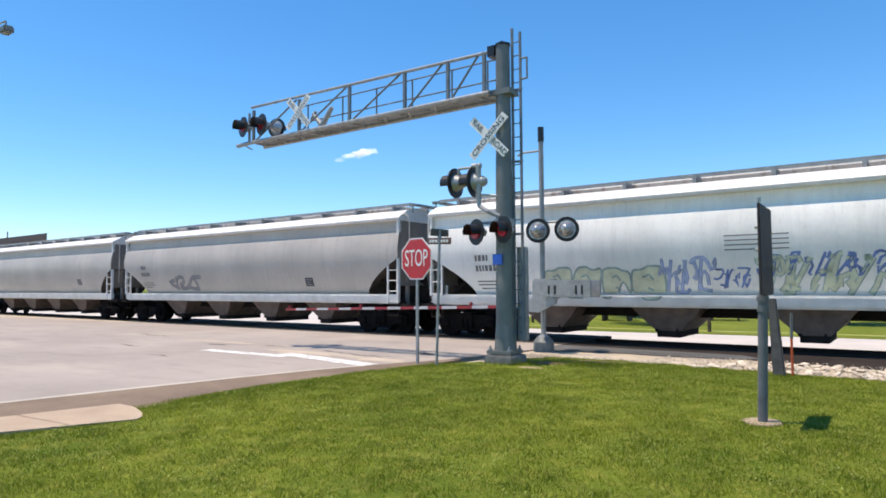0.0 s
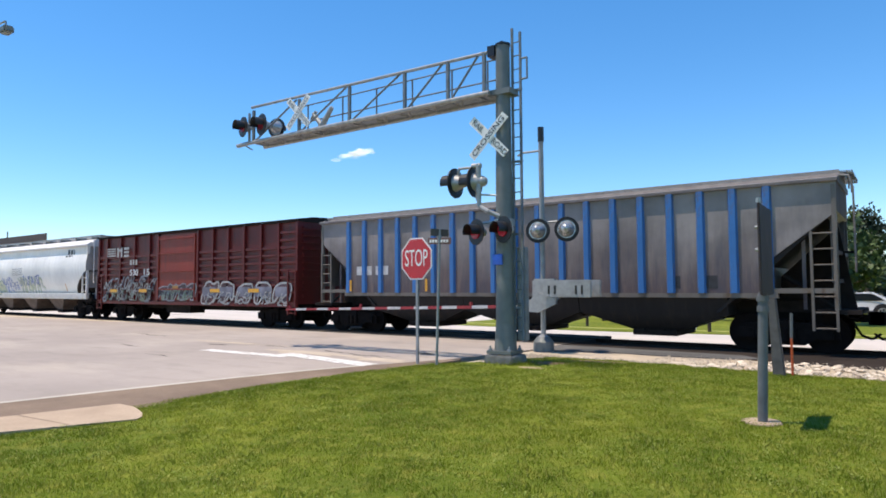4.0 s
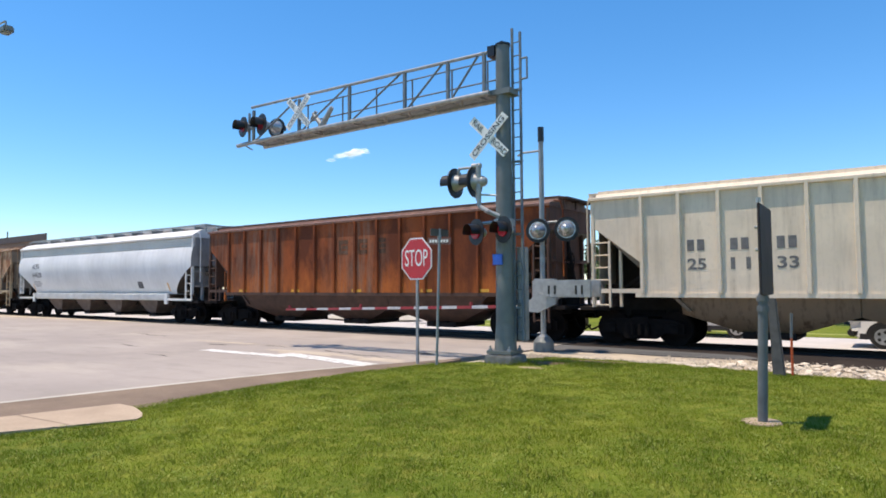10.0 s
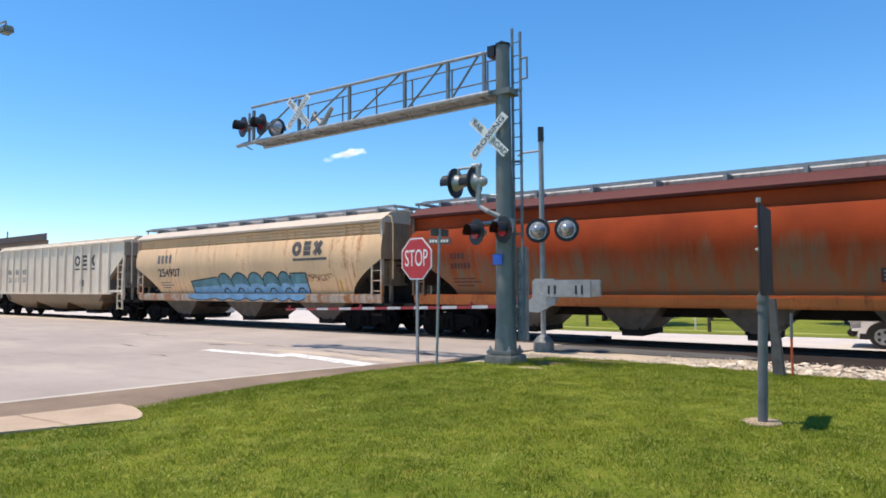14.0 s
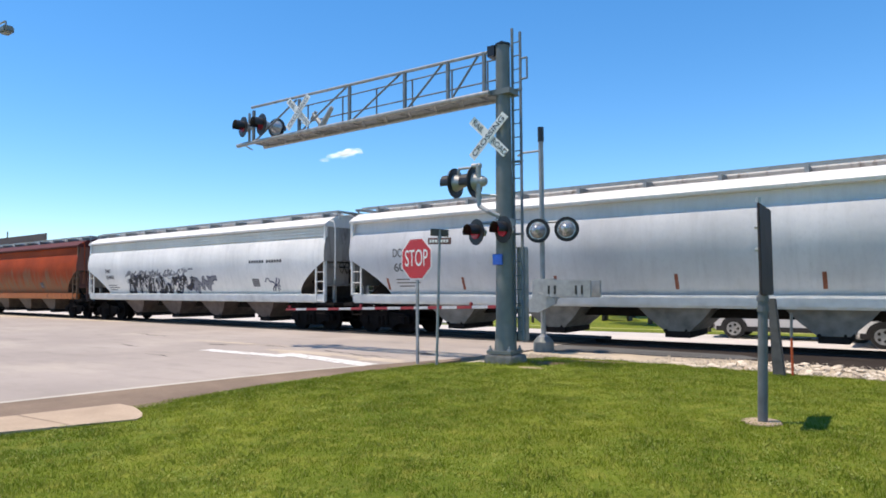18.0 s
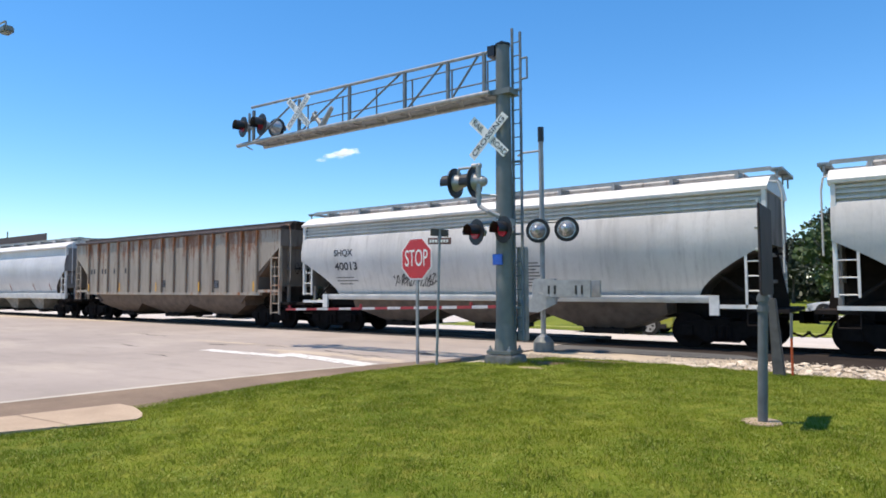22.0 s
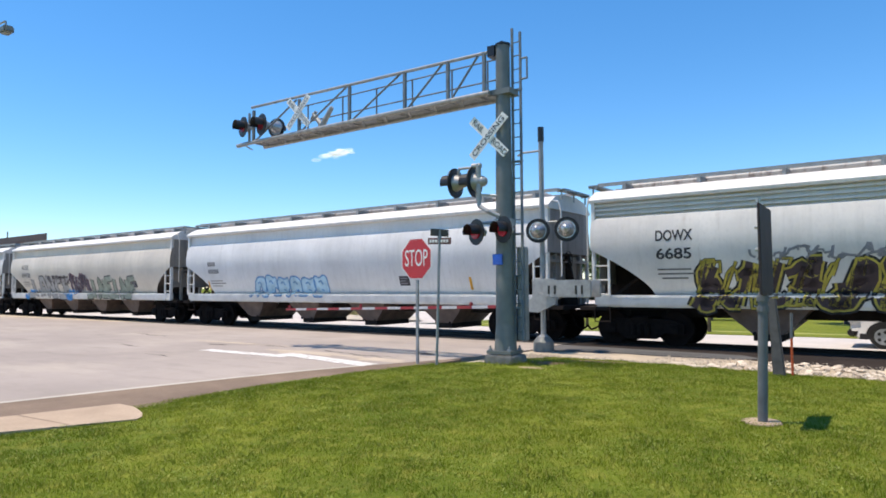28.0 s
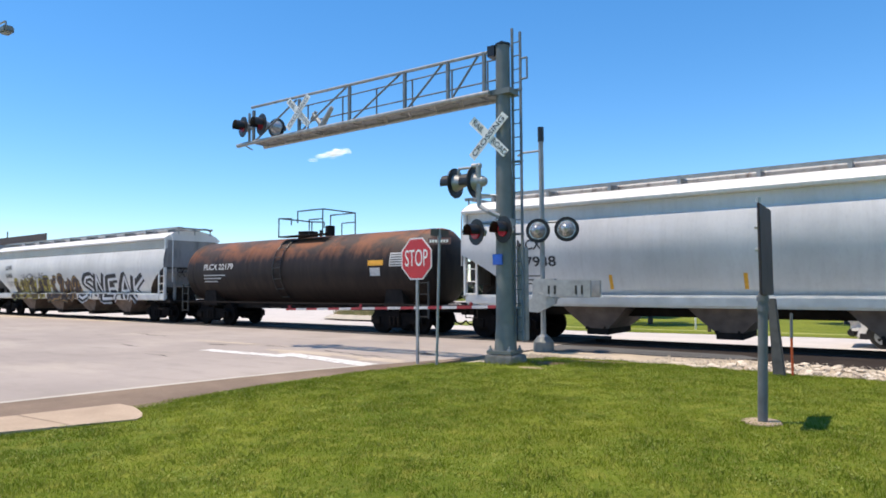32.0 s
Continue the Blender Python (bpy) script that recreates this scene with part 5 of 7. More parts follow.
def ribbed_hopper(label, length, paint, rib, under, ribs=16, bays=3, rail=None, trim=None, rib_width=0.065, walk_mat=None):
    car = thing("covered_hopper", label, "freight car", group="freight cars of the train")
    lb = length - 1.32
    trim = trim or rib

    def low(x):
        d = min(x, lb - x)
        return 1.50 if d >= 1.451 else 2.35 + 1.1 * (1.45 - d) / 1.45

    xs = [0, 0.5, 1.0, 1.45, 1.452] + [1.452 + (lb - 2.904) * i / 6 for i in range(1, 6)] + [lb - 1.452, lb - 1.45, lb - 1.0, lb - 0.5, lb]
    skin(xs, low, 4.22, straight, paint, "body", car, 6)
    n = ribs
    bm = bmesh.new()
    prism(bm, [(-rib_width, 1.5), (rib_width, 1.5), (rib_width, 4.19), (-rib_width, 4.19)], -0.09, 0.0)
    for v in bm.verts:
        if v.co.y < -0.05:
            v.co.x *= 0.62
    rib_me = mesh_of("rib", bm, rib)
    for i in range(n):
        x = 1.5 + (lb - 3.0) * i / (n - 1)
        share("rib", rib_me, car, pose(x, -1.528, 0))
        share("rib", rib_me, car, pose(x, 1.528, 0, 0, 0, 180))
    bm = bmesh.new()
    prof = [(-1.50, 4.16), (-1.62, 4.18), (-1.62, 4.25), (-1.40, 4.30), (-1.05, 4.33), (-1.0, 4.43), (1.0, 4.43), (1.05, 4.33), (1.40, 4.30), (1.62, 4.25), (1.62, 4.18), (1.50, 4.16)]
    a, b = [bm.verts.new((-0.04, y, z)) for y, z in prof], [bm.verts.new((lb + 0.04, y, z)) for y, z in prof]
    bm.faces.new(a[::-1]), bm.faces.new(b)
    for i in range(len(prof)):
        j = (i + 1) % len(prof)
        bm.faces.new((a[i], a[j], b[j], b[i]))
    part("roof", bm, rail or rib, car, "low steel roof with a side plate")
    for s in (-1, 1):
        bm = bmesh.new()
        y = s * 1.56
        box(bm, 1.3, lb - 1.3, min(y, y - s * 0.14), max(y, y - s * 0.14), 1.38, 1.50)
        part("side_sill", bm, trim, car)
        for x, sgn in ((0.06, 1), (lb - 0.06, -1)):
            ladder(car, x, sgn, s * 1.55, 0.6 if sgn < 0 else 1.1, 3.0, trim, 0.5)
            bm = bmesh.new()
            box(bm, min(x, x + sgn * 1.4), max(x, x + sgn * 1.4), s * 1.52 - 0.04, s * 1.52 + 0.04, 1.5, 1.62)
            part("end_rail", bm, trim, car)
            bm = bmesh.new()
            box(bm, x - 0.05, x + 0.05, s * 1.50 - 0.05, s * 1.50 + 0.05, 1.1, 4.1)
            part("corner_post", bm, trim, car)
            bm = bmesh.new()
            box(bm, x + sgn * 0.7 - 0.04, x + sgn * 0.7 + 0.04, s * 1.2 - 0.04, s * 1.2 + 0.04, 1.1, 2.9)
            part("end_strut", bm, paint, car)
    bm = bmesh.new()
    box(bm, 0.2, lb - 0.2, -0.35, 0.35, 0.8, 1.3)
    part("centre_sill", bm, M_under, car)
    # floor slopes behind the end panels
    for x, sgn in ((0, 1), (lb, -1)):
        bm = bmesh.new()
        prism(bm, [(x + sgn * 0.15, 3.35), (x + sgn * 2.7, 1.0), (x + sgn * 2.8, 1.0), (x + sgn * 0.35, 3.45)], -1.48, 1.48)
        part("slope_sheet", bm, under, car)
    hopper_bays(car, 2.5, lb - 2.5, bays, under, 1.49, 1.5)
    ends(car, lb, paint, 1.5, (-1.0, 1.0))
    roof_walk(car, lb, walk_mat or rail or rib, 4.49, rail or rib)
    for x in (1.25, lb - 1.25):
        truck(car, x)
    return car, lb


def box_car(label, length, paint, door_paint):
    car = thing("boxcar", label, "freight car", group="freight cars of the train")
    lb = length - 1.35
    bm = bmesh.new()
    box(bm, 0, lb, -1.47, 1.47, 1.02, 4.45)
    part("body", bm, paint, car, "red-brown corrugated steel body")
    bm = bmesh.new()
    prof = [(-1.60, 4.40), (-1.62, 4.50), (-0.8, 4.62), (0, 4.66), (0.8, 4.62), (1.62, 4.50), (1.60, 4.40)]
    a, b = [bm.verts.new((-0.05, y, z)) for y, z in prof], [bm.verts.new((lb + 0.05, y, z)) for y, z in prof]
    bm.faces.new(a[::-1]), bm.faces.new(b)
    for i in range(len(prof)):
        j = (i + 1) % len(prof)
        bm.faces.new((a[i], a[j], b[j], b[i]))
    part("roof", bm, M_under, car, "dark peaked roof")
    d0, d1 = lb * 0.37, lb * 0.37 + 3.2
    posts = [0.06, 0.9, 2.3, 3.7, 5.1, d0 - 0.1]
    right = [d1 + 0.1 + (lb - 0.16 - d1) * i / 6 for i in range(7)]
    for s in (-1, 1):
        for x in posts + right:
            bm = bmesh.new()
            y = s * 1.47
            box(bm, x - 0.07, x + 0.07, min(y, y + s * 0.11), max(y, y + s * 0.11), 1.02, 4.42)
            part("side_post", bm, paint, car)
        for group in (posts, right):
            for xa, xb in zip(group, group[1:]):
                if xb - xa < 0.5:
                    continue
                for i in range(9 if xb > lb - 1 else 7):
                    z = 1.45 + i * 0.31
                    bm = bmesh.new()
                    prism(bm, [(xa + 0.1, z), (xb - 0.1, z), (xb - 0.12, z + 0.10), (xa + 0.12, z + 0.10)], s * 1.46, s * 1.56)
                    part("corrugation", bm, paint, car)
        bm = bmesh.new()
        y = s * 1.50
        box(bm, d0, d1, min(y, y + s * 0.07), max(y, y + s * 0.07), 1.12, 4.3)
        door = part("sliding_door", bm, door_paint, car, "brighter red sliding door")
        for z in (1.62, 2.5, 3.38, 4.1):
            bm = bmesh.new()
            prism(bm, [(d0 + 0.05, z), (d1 - 0.05, z), (d1 - 0.06, z + 0.06), (d0 + 0.06, z + 0.06)], s * 1.565, s * 1.64)
            part("door_rib", bm, door_paint, door)
        for x in (d0 + 0.03, d1 - 0.09):
            bm = bmesh.new()
            y = s * 1.575
            box(bm, x, x + 0.06, min(y, y + s * 0.05), max(y, y + s * 0.05), 1.14, 4.28)
            part("door_edge", bm, door_paint, door)
        bm = bmesh.new()
        y = s * 1.50
        box(bm, 0, lb, min(y, y + s * 0.08), max(y, y + s * 0.08), 0.9, 1.05)
        part("side_sill", bm, paint, car)
        for x, sgn in ((0.06, 1), (lb - 0.06, -1)):
            ladder(car, x, sgn, s * 1.60, 0.6, 2.4, paint)
    bm = bmesh.new()
    box(bm, 0.3, lb - 0.3, -0.5, 0.5, 0.65, 1.0)
    box(bm, 6.2, 8.2, -1.2, -0.4, 0.5, 1.0)
    part("underframe", bm, M_under, car)
    for i in range(11):
        bm = bmesh.new()
        box(bm, lb, lb + 0.06, -1.3, 1.3, 1.3 + i * 0.28, 1.42 + i * 0.28)
        part("end_corrugation", bm, paint, car)
    coupler(car, 0.0, -1), coupler(car, lb, 1)
    for x in (1.9, lb - 1.9):
        truck(car, x)
    return car, lb


def tank_car(label, length, paint):
    car = thing("tank_car", label, "freight car", group="freight cars of the train")
    lb = length - 1.25
    bm = bmesh.new()
    r, zc, n = 1.42, 2.45, 40
    rings = [(0.02, 0.25), (0.05, 0.7), (0.12, 1.05), (0.22, 1.27), (0.34, 1.38), (0.5, r)]
    st = rings + [(lb * 0.25, r), (lb * 0.5, r), (lb * 0.75, r)] + [(lb - a, b) for a, b in rings[::-1]]
    cols = [[bm.verts.new((x, rr * math.cos(2 * math.pi * i / n), zc + rr * math.sin(2 * math.pi * i / n))) for i in range(n)] for x, rr in st]
    for a, b in zip(cols, cols[1:]):
        for i in range(n):
            bm.faces.new((a[i], a[(i + 1) % n], b[(i + 1) % n], b[i]))
    bm.faces.new(cols[0][::-1]), bm.faces.new(cols[-1])
    part("tank", bm, paint, car, "black tank with orange rust on top", True)
    for x in (4.9, lb - 4.9, 0.9, lb - 0.9):
        bm = bmesh.new()
        bmesh.ops.create_cone(bm, cap_ends=False, segments=40, radius1=r + 0.012, radius2=r + 0.012, depth=0.09, matrix=pose(x, 0, zc, 0, 90))
        part("weld_band", bm, paint, car, "", True)
    bm = bmesh.new()
    box(bm, 0, lb, -0.3, 0.3, 0.78, 1.06)
    part("centre_sill", bm, M_under, car)
    for s in (-1, 1):
        bm = bmesh.new()
        box(bm, 0.1, lb - 0.1, s * 1.40 - 0.03, s * 1.40 + 0.03, 1.04, 1.10)
        part("side_rail", bm, M_under, car)
        for i in range(7):
            bm = bmesh.new()
            tube(bm, (0.3 + (lb - 0.6) * i / 6, s * 1.40, 1.07), (0.3 + (lb - 0.6) * i / 6, s * 0.3, 0.95), 0.03, n=6)
            part("outrigger", bm, M_under, car)
    for x in (1.9, lb - 1.9):
        bm = bmesh.new()
        prism(bm, [(x - 0.5, 0.9), (x + 0.5, 0.9), (x + 0.35, 1.7), (x - 0.35, 1.7)], -1.15, 1.15)
        part("saddle", bm, M_under, car)
        truck(car, x)
    cx = lb * 0.5 + 0.35
    bm = bmesh.new()
    box(bm, cx - 1.45, cx + 1.35, -0.95, -0.45, 3.86, 3.91)
    box(bm, cx - 1.45, cx + 1.35, 0.45, 0.95, 3.86, 3.91)
    part("platform", bm, M_under, car)
    bm = bmesh.new()
    for y in (-0.95, 0.95):
        pipe(bm, [(cx - 1.4, y, 3.88), (cx - 1.4, y, 4.68), (cx - 0.6, y, 4.62), (cx - 0.6, y, 4.35)], 0.028, 6)
        pipe(bm, [(cx - 0.2, y, 4.4), (cx - 0.2, y, 4.9), (cx + 1.3, y, 4.9), (cx + 1.3, y, 3.88)], 0.028, 6)
        tube(bm, (cx + 0.5, y, 3.88), (cx + 0.5, y, 4.5), 0.025, n=6)
        tube(bm, (cx + 0.5, y, 4.5), (cx + 1.3, y, 4.5), 0.025, n=6)
    tube(bm, (cx + 1.3, -0.95, 4.9), (cx + 1.3, 0.95, 4.9), 0.028, n=6)
    tube(bm, (cx - 1.4, -0.95, 4.68), (cx - 1.4, 0.95, 4.68), 0.028, n=6)
    part("platform_railing", bm, M_black, car, "black pipe railing")
    bm = bmesh.new()
    tube(bm, (cx - 0.6, 0, 3.8), (cx - 0.6, 0, 4.12), 0.42, n=18)
    tube(bm, (cx + 0.75, 0, 3.8), (cx + 0.75, 0, 4.30), 0.20, n=14)
    tube(bm, (cx + 0.2, 0, 3.8), (cx + 0.2, 0, 4.15), 0.06, n=8)
    part("manway_dome", bm, M_under, car)
    bm = bmesh.new()
    for k in (-0.24, 0.24):
        pipe(bm, [(cx - 0.9 + k, -1.46 * math.cos(a) - 0.03, zc + 1.46 * math.sin(a)) for a in np.linspace(1.1, -0.9, 9)], 0.025, 6)
    for a in np.linspace(1.0, -0.9, 7):
        tube(bm, (cx - 1.14, -1.5 * math.cos(a), zc + 1.46 * math.sin(a)), (cx - 0.66, -1.5 * math.cos(a), zc + 1.46 * math.sin(a)), 0.018, n=6)
    part("ladder", bm, M_black, car)
    for x, sgn in ((0.1, 1), (lb - 0.1, -1)):
        ladder(car, x, sgn, -1.42, 0.6, 1.9, M_black)
    coupler(car, 0.0, -1), coupler(car, lb, 1)
    return car, lb


# ---- paints of the cars ----
INK = plain("lettering_ink", (0.035, 0.035, 0.04), 0.6)
FADED = plain("faded_lettering", (0.16, 0.155, 0.15), 0.7)
PALE = plain("pale_lettering", (0.55, 0.54, 0.52), 0.7)
G_TEAL = plain("teal_spray", (0.10, 0.27, 0.31), 0.6, 0, 0.5, 2)
G_SKY = plain("sky_blue_spray", (0.22, 0.45, 0.66), 0.6, 0, 0.3, 3)
G_NAVY = plain("navy_spray", (0.02, 0.035, 0.10), 0.6)
G_GREEN = plain("green_spray", (0.25, 0.33, 0.23), 0.6, 0, 0.4, 3)
G_YELLOW = plain("yellow_spray", (0.50, 0.40, 0.06), 0.6, 0, 0.4, 3)
G_GOLD = plain("gold_brown_spray", (0.36, 0.20, 0.05), 0.6, 0, 0.5, 3)
G_WHITE = plain("white_spray", (0.66, 0.67, 0.68), 0.6, 0, 0.2, 3)
G_PURPLE = plain("purple_spray", (0.085, 0.06, 0.095), 0.6, 0, 0.4, 3)
G_BLACK = plain("black_spray", (0.015, 0.015, 0.02), 0.6)
G_GREY = plain("grey_spray", (0.25, 0.25, 0.27), 0.6, 0, 0.3, 3)
G_DUSK = plain("dusky_brown_spray", (0.055, 0.035, 0.04), 0.6, 0, 0.5, 3)
G_ASH = plain("ash_spray", (0.38, 0.37, 0.35), 0.6, 0, 0.2, 3)
G_MAROON = plain("maroon_spray", (0.16, 0.04, 0.05), 0.6, 0, 0.4, 3)
P_off = plain("off_white_sill", (0.74, 0.725, 0.68), 0.5, 0, 0.2, 2)
P_tan_sill = car_paint("tan_sill", (0.58, 0.49, 0.38), (0.45, 0.16, 0.04), 0.7)
U_brown = car_paint("brown_hopper_grime", (0.11, 0.065, 0.04), (0.22, 0.09, 0.03), 0.4)
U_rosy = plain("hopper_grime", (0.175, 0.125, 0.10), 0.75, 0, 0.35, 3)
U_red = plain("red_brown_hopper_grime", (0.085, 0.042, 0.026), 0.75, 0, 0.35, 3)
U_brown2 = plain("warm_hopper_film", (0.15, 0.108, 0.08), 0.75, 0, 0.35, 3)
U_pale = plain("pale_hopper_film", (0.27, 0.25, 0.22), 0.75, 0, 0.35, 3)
U_slope = plain("shaded_slope_grime", (0.085, 0.07, 0.06), 0.85, 0, 0.4, 3)
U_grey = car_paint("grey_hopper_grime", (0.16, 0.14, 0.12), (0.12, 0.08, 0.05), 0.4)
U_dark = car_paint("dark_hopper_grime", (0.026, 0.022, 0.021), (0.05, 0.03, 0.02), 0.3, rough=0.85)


M_hatch = car_paint("weathered_hatch_paint", (0.36, 0.35, 0.33), (0.15, 0.12, 0.10), 0.4, (0.1, 0.09, 0.08), 0.6)
M_pale_roof = car_paint("pale_roof_paint", (0.770, 0.747, 0.702), (0.3, 0.25, 0.2), 0.03)


def tank_paint():
    """Black tank paint with brown film and patches of orange rust near the top."""
    n = Nodes("tank_black_paint", 0.6)
    n.b.inputs["Specular IOR Level"].default_value = 0.25
    patch = n.noise(0.7, (1, 1, 1.6), 6, 0.6)
    streak = n.noise(1.8, (2, 1, 0.35), 6, 0.65)
    z = n.math("ADD", n.axis(2), n.math("MULTIPLY", n.math("SUBTRACT", streak, 0.5), 1.0))
    upper = n.ramp(z, 2.75, 3.5)
    col = n.mix(upper, n.mix(n.ramp(streak, 0.3, 0.7), (0.011, 0.008, 0.008), (0.034, 0.023, 0.019)), (0.070, 0.048, 0.037))
    rust = n.math("MULTIPLY", n.ramp(patch, 0.45, 0.57), n.ramp(z, 2.8, 3.4))
    col = n.mix(n.math("MULTIPLY", rust, 0.75), col, (0.24, 0.090, 0.038))
    n.bump(streak, 0.1, 0.03)
    return n.done(col)


def words(car, text, x, z, h, prof, mat, wide=0.66, name="lettering"):
    """Painted characters on a car's side: lower left corner at x, z, height h."""
    bm = lettering(text, 1.0, 0.0, 0.022)
    x0, x1 = min(v.co.x for v in bm.verts), max(v.co.x for v in bm.verts)
    z0, z1 = min(v.co.z for v in bm.verts), max(v.co.z for v in bm.verts)
    for k in range(1, 6):
        bmesh.ops.bisect_plane(bm, geom=bm.verts[:] + bm.edges[:] + bm.faces[:], plane_co=(0, 0, z0 + (z1 - z0) * k / 6), plane_no=(0, 0, 1))
    for v in bm.verts:
        zz = z + (v.co.z - z0) / (z1 - z0) * h
        v.co = (x + (v.co.x - x0) / (x1 - x0) * h * wide * len(text), -prof(zz) - 0.007, zz)
    return tagged(part(name, bm, mat, car, "painted letters and digits"), kind="stuff")


def number_block(car, x, z, prof, mat, big=False, mark="", number="", h=0.34):
    """Reporting marks and number, as characters or as plain bars, with rows of small data under them."""
    if number:
        if mark:
            words(car, mark, x, z + h * 1.65, h, prof, mat, 0.82)
        else:
            bars(car, x, z + h * 1.65, [(0, 0, h * 0.52, h, 4, h * 0.82)], prof, FADED)
        words(car, number, x, z, h, prof, mat, 0.78)
        bars(car, x, z, [(0, -0.30, 0.9, 0.045, 1, 1), (0, -0.42, 1.1, 0.045, 1, 1), (0.1, -0.54, 0.7, 0.045, 1, 1)], prof, FADED)
        return
    h = 0.25 if big else 0.19
    rng = random.Random(int(x * 100 + z * 10))
    rows = []
    for dz, n in ((h * 1.75, 4), (0, 6)):
        dx = 0
        for i in range(n):
            w = h * rng.uniform(0.32, 0.6)
            rows.append((dx, dz, w, h, 1, 1))
            dx += w + h * 0.24
    rows += [(0, -0.35, 0.9, 0.04, 1, 1), (0, -0.46, 1.1, 0.04, 1, 1), (0.1, -0.58, 0.7, 0.04, 1, 1)]
    bars(car, x, z, rows, prof, mat)


def data_block(car, x, z, prof, mat):
    bars(car, x, z, [(0, 0, 0.46, 0.34, 1, 1)], prof, mat, "data_panel")
    bars(car, x, z, [(0.05, 0.06, 0.32, 0.035, 1, 1), (0.05, 0.15, 0.26, 0.035, 1, 1), (0.05, 0.24, 0.34, 0.035, 1, 1)], lambda zz: prof(zz) + 0.005, G_GREY)


def owner_shapes(car, x, z, h, gap, prof, mat, w=0.07):
    """An owner's mark as plain shapes: a ring, three bars and a cross over a rule."""
    bm = bmesh.new()
    a = h * 0.9
    stroke(bm, [(x + a * 0.5 + a * 0.42 * math.cos(k * math.pi / 8), z + h * 0.5 + h * 0.40 * math.sin(k * math.pi / 8)) for k in range(17)], w, prof, 0.008)
    x += a + gap
    for k in (0.1, 0.5, 0.9):
        stroke(bm, [(x + a * 0.05, z + h * k), (x + a * 0.95, z + h * k)], w * 0.9, prof, 0.008)
    x += a + gap
    stroke(bm, [(x + a * 0.08, z), (x + a * 0.92, z + h)], w * 1.1, prof, 0.008)
    stroke(bm, [(x + a * 0.08, z + h), (x + a * 0.92, z)], w * 1.1, prof, 0.009)
    return tagged(part("owner_mark", bm, mat, car, "owner's mark in dark plain shapes"), kind="stuff")


def reflectors(car, xs, prof, z=1.55, mat=None):
    bars(car, 0, z, [(x, 0, 0.10, 0.42, 1, 1) for x in xs], prof, mat or M_yellow, "reflector")


def place(made, start):
    CARS.append((made[0], start))
    return made


def make_train():
    # leading grey pair
    grey = car_paint("dull_grey_paint", (0.487, 0.450, 0.402), (0.14, 0.11, 0.09), 0.12)
    c, lb = place(smooth_hopper("dull grey curved-side covered hopper car with a pale sill", 19.7, grey, P_off), -53.3)
    data_block(c, lb - 4, 1.9, curved, FADED)
    c, lb = place(smooth_hopper("dull grey covered hopper car with dark smudges", 20.08, grey, P_off), -33.6)
    number_block(c, 1.6, 2.3, curved, FADED)
    graffiti(c, 4.2, 6.4, 1.7, 2.25, 2, G_GREY, FADED, curved, 3, 0.06)
    data_block(c, lb - 5, 1.75, curved, INK)
    # white car with faded green and blue graffiti
    white = car_paint("clean_white_paint", (0.860, 0.847, 0.790), (0.3, 0.22, 0.15), 0.05)
    c, lb = place(smooth_hopper("white curved-side covered hopper car with pale green and blue graffiti", 20.81, white, P_off), -13.52)
    number_block(c, 1.9, 2.2, curved, FADED)
    g_pale = plain("washed_green_spray", (0.60, 0.63, 0.46), 0.6, 0, 0.25, 3)
    g_line = plain("washed_teal_spray", (0.30, 0.40, 0.38), 0.6, 0, 0.4, 3)
    g_pblue = plain("washed_blue_spray", (0.40, 0.47, 0.66), 0.6, 0, 0.4, 3)
    g_bline = plain("faded_blue_spray", (0.16, 0.24, 0.50), 0.6, 0, 0.4, 3)
    bubble_letters(c, 4.3, 8.0, 1.30, 2.35, 4, g_pale, g_line, over_sill, 11, 0.03, 0.5)
    graffiti(c, 7.9, 9.2, 1.55, 2.42, 3, g_pblue, g_bline, curved, 12, 0.03)
    graffiti(c, 9.4, 10.3, 1.6, 2.1, 2, g_bline, g_bline, curved, 14, 0.018)
    graffiti(c, 10.5, 13.6, 1.5, 2.4, 5, g_pale, g_line, curved, 13, 0.05, slant=0.4)
    graffiti(c, 10.6, 13.5, 1.95, 2.5, 6, g_bline, g_bline, curved, 15, 0.022, slant=0.4)
    bars(c, 9.6, 2.6, [(0, 0.12 * i, 1.5, 0.03, 1, 1) for i in range(4)], curved, FADED)
    bars(c, lb - 2.6, 3.55, [(0, 0, 0.24, 0.42, 1, 1), (0.36, 0, 0.24, 0.42, 1, 1), (0.72, 0, 0.1, 0.42, 1, 1)], curved, INK, "owner_mark")
    reflectors(c, (lb - 2.9,), curved)
    # boxcar
    red = car_paint("boxcar_red", (0.115, 0.012, 0.010), (0.055, 0.014, 0.011), 0.35, (0.03, 0.015, 0.015), 0.5)
    door = car_paint("boxcar_door_red", (0.235, 0.026, 0.013), (0.12, 0.024, 0.014), 0.3, (0.05, 0.02, 0.018), 0.6)
    c, lb = place(box_car("dark red corrugated boxcar with white graffiti along the bottom", 17.53, red, door), 7.29)
    side = lambda z: 1.585
    bars(c, 1.0, 3.35, [(0.0, 0.42, 0.9, 0.07, 1, 1), (0.0, 0.3, 0.9, 0.07, 1, 1), (0, 0.18, 0.9, 0.07, 1, 1), (0, 0.06, 0.9, 0.07, 1, 1), (1.05, 0.0, 0.16, 0.5, 1, 1), (1.21, 0.3, 0.2, 0.12, 1, 1), (1.41, 0.0, 0.16, 0.5, 1, 1), (1.72, 0.38, 0.5, 0.12, 1, 1), (1.72, 0.19, 0.5, 0.12, 1, 1), (1.72, 0.0, 0.5, 0.12, 1, 1)], side, G_ASH, "owner_mark")
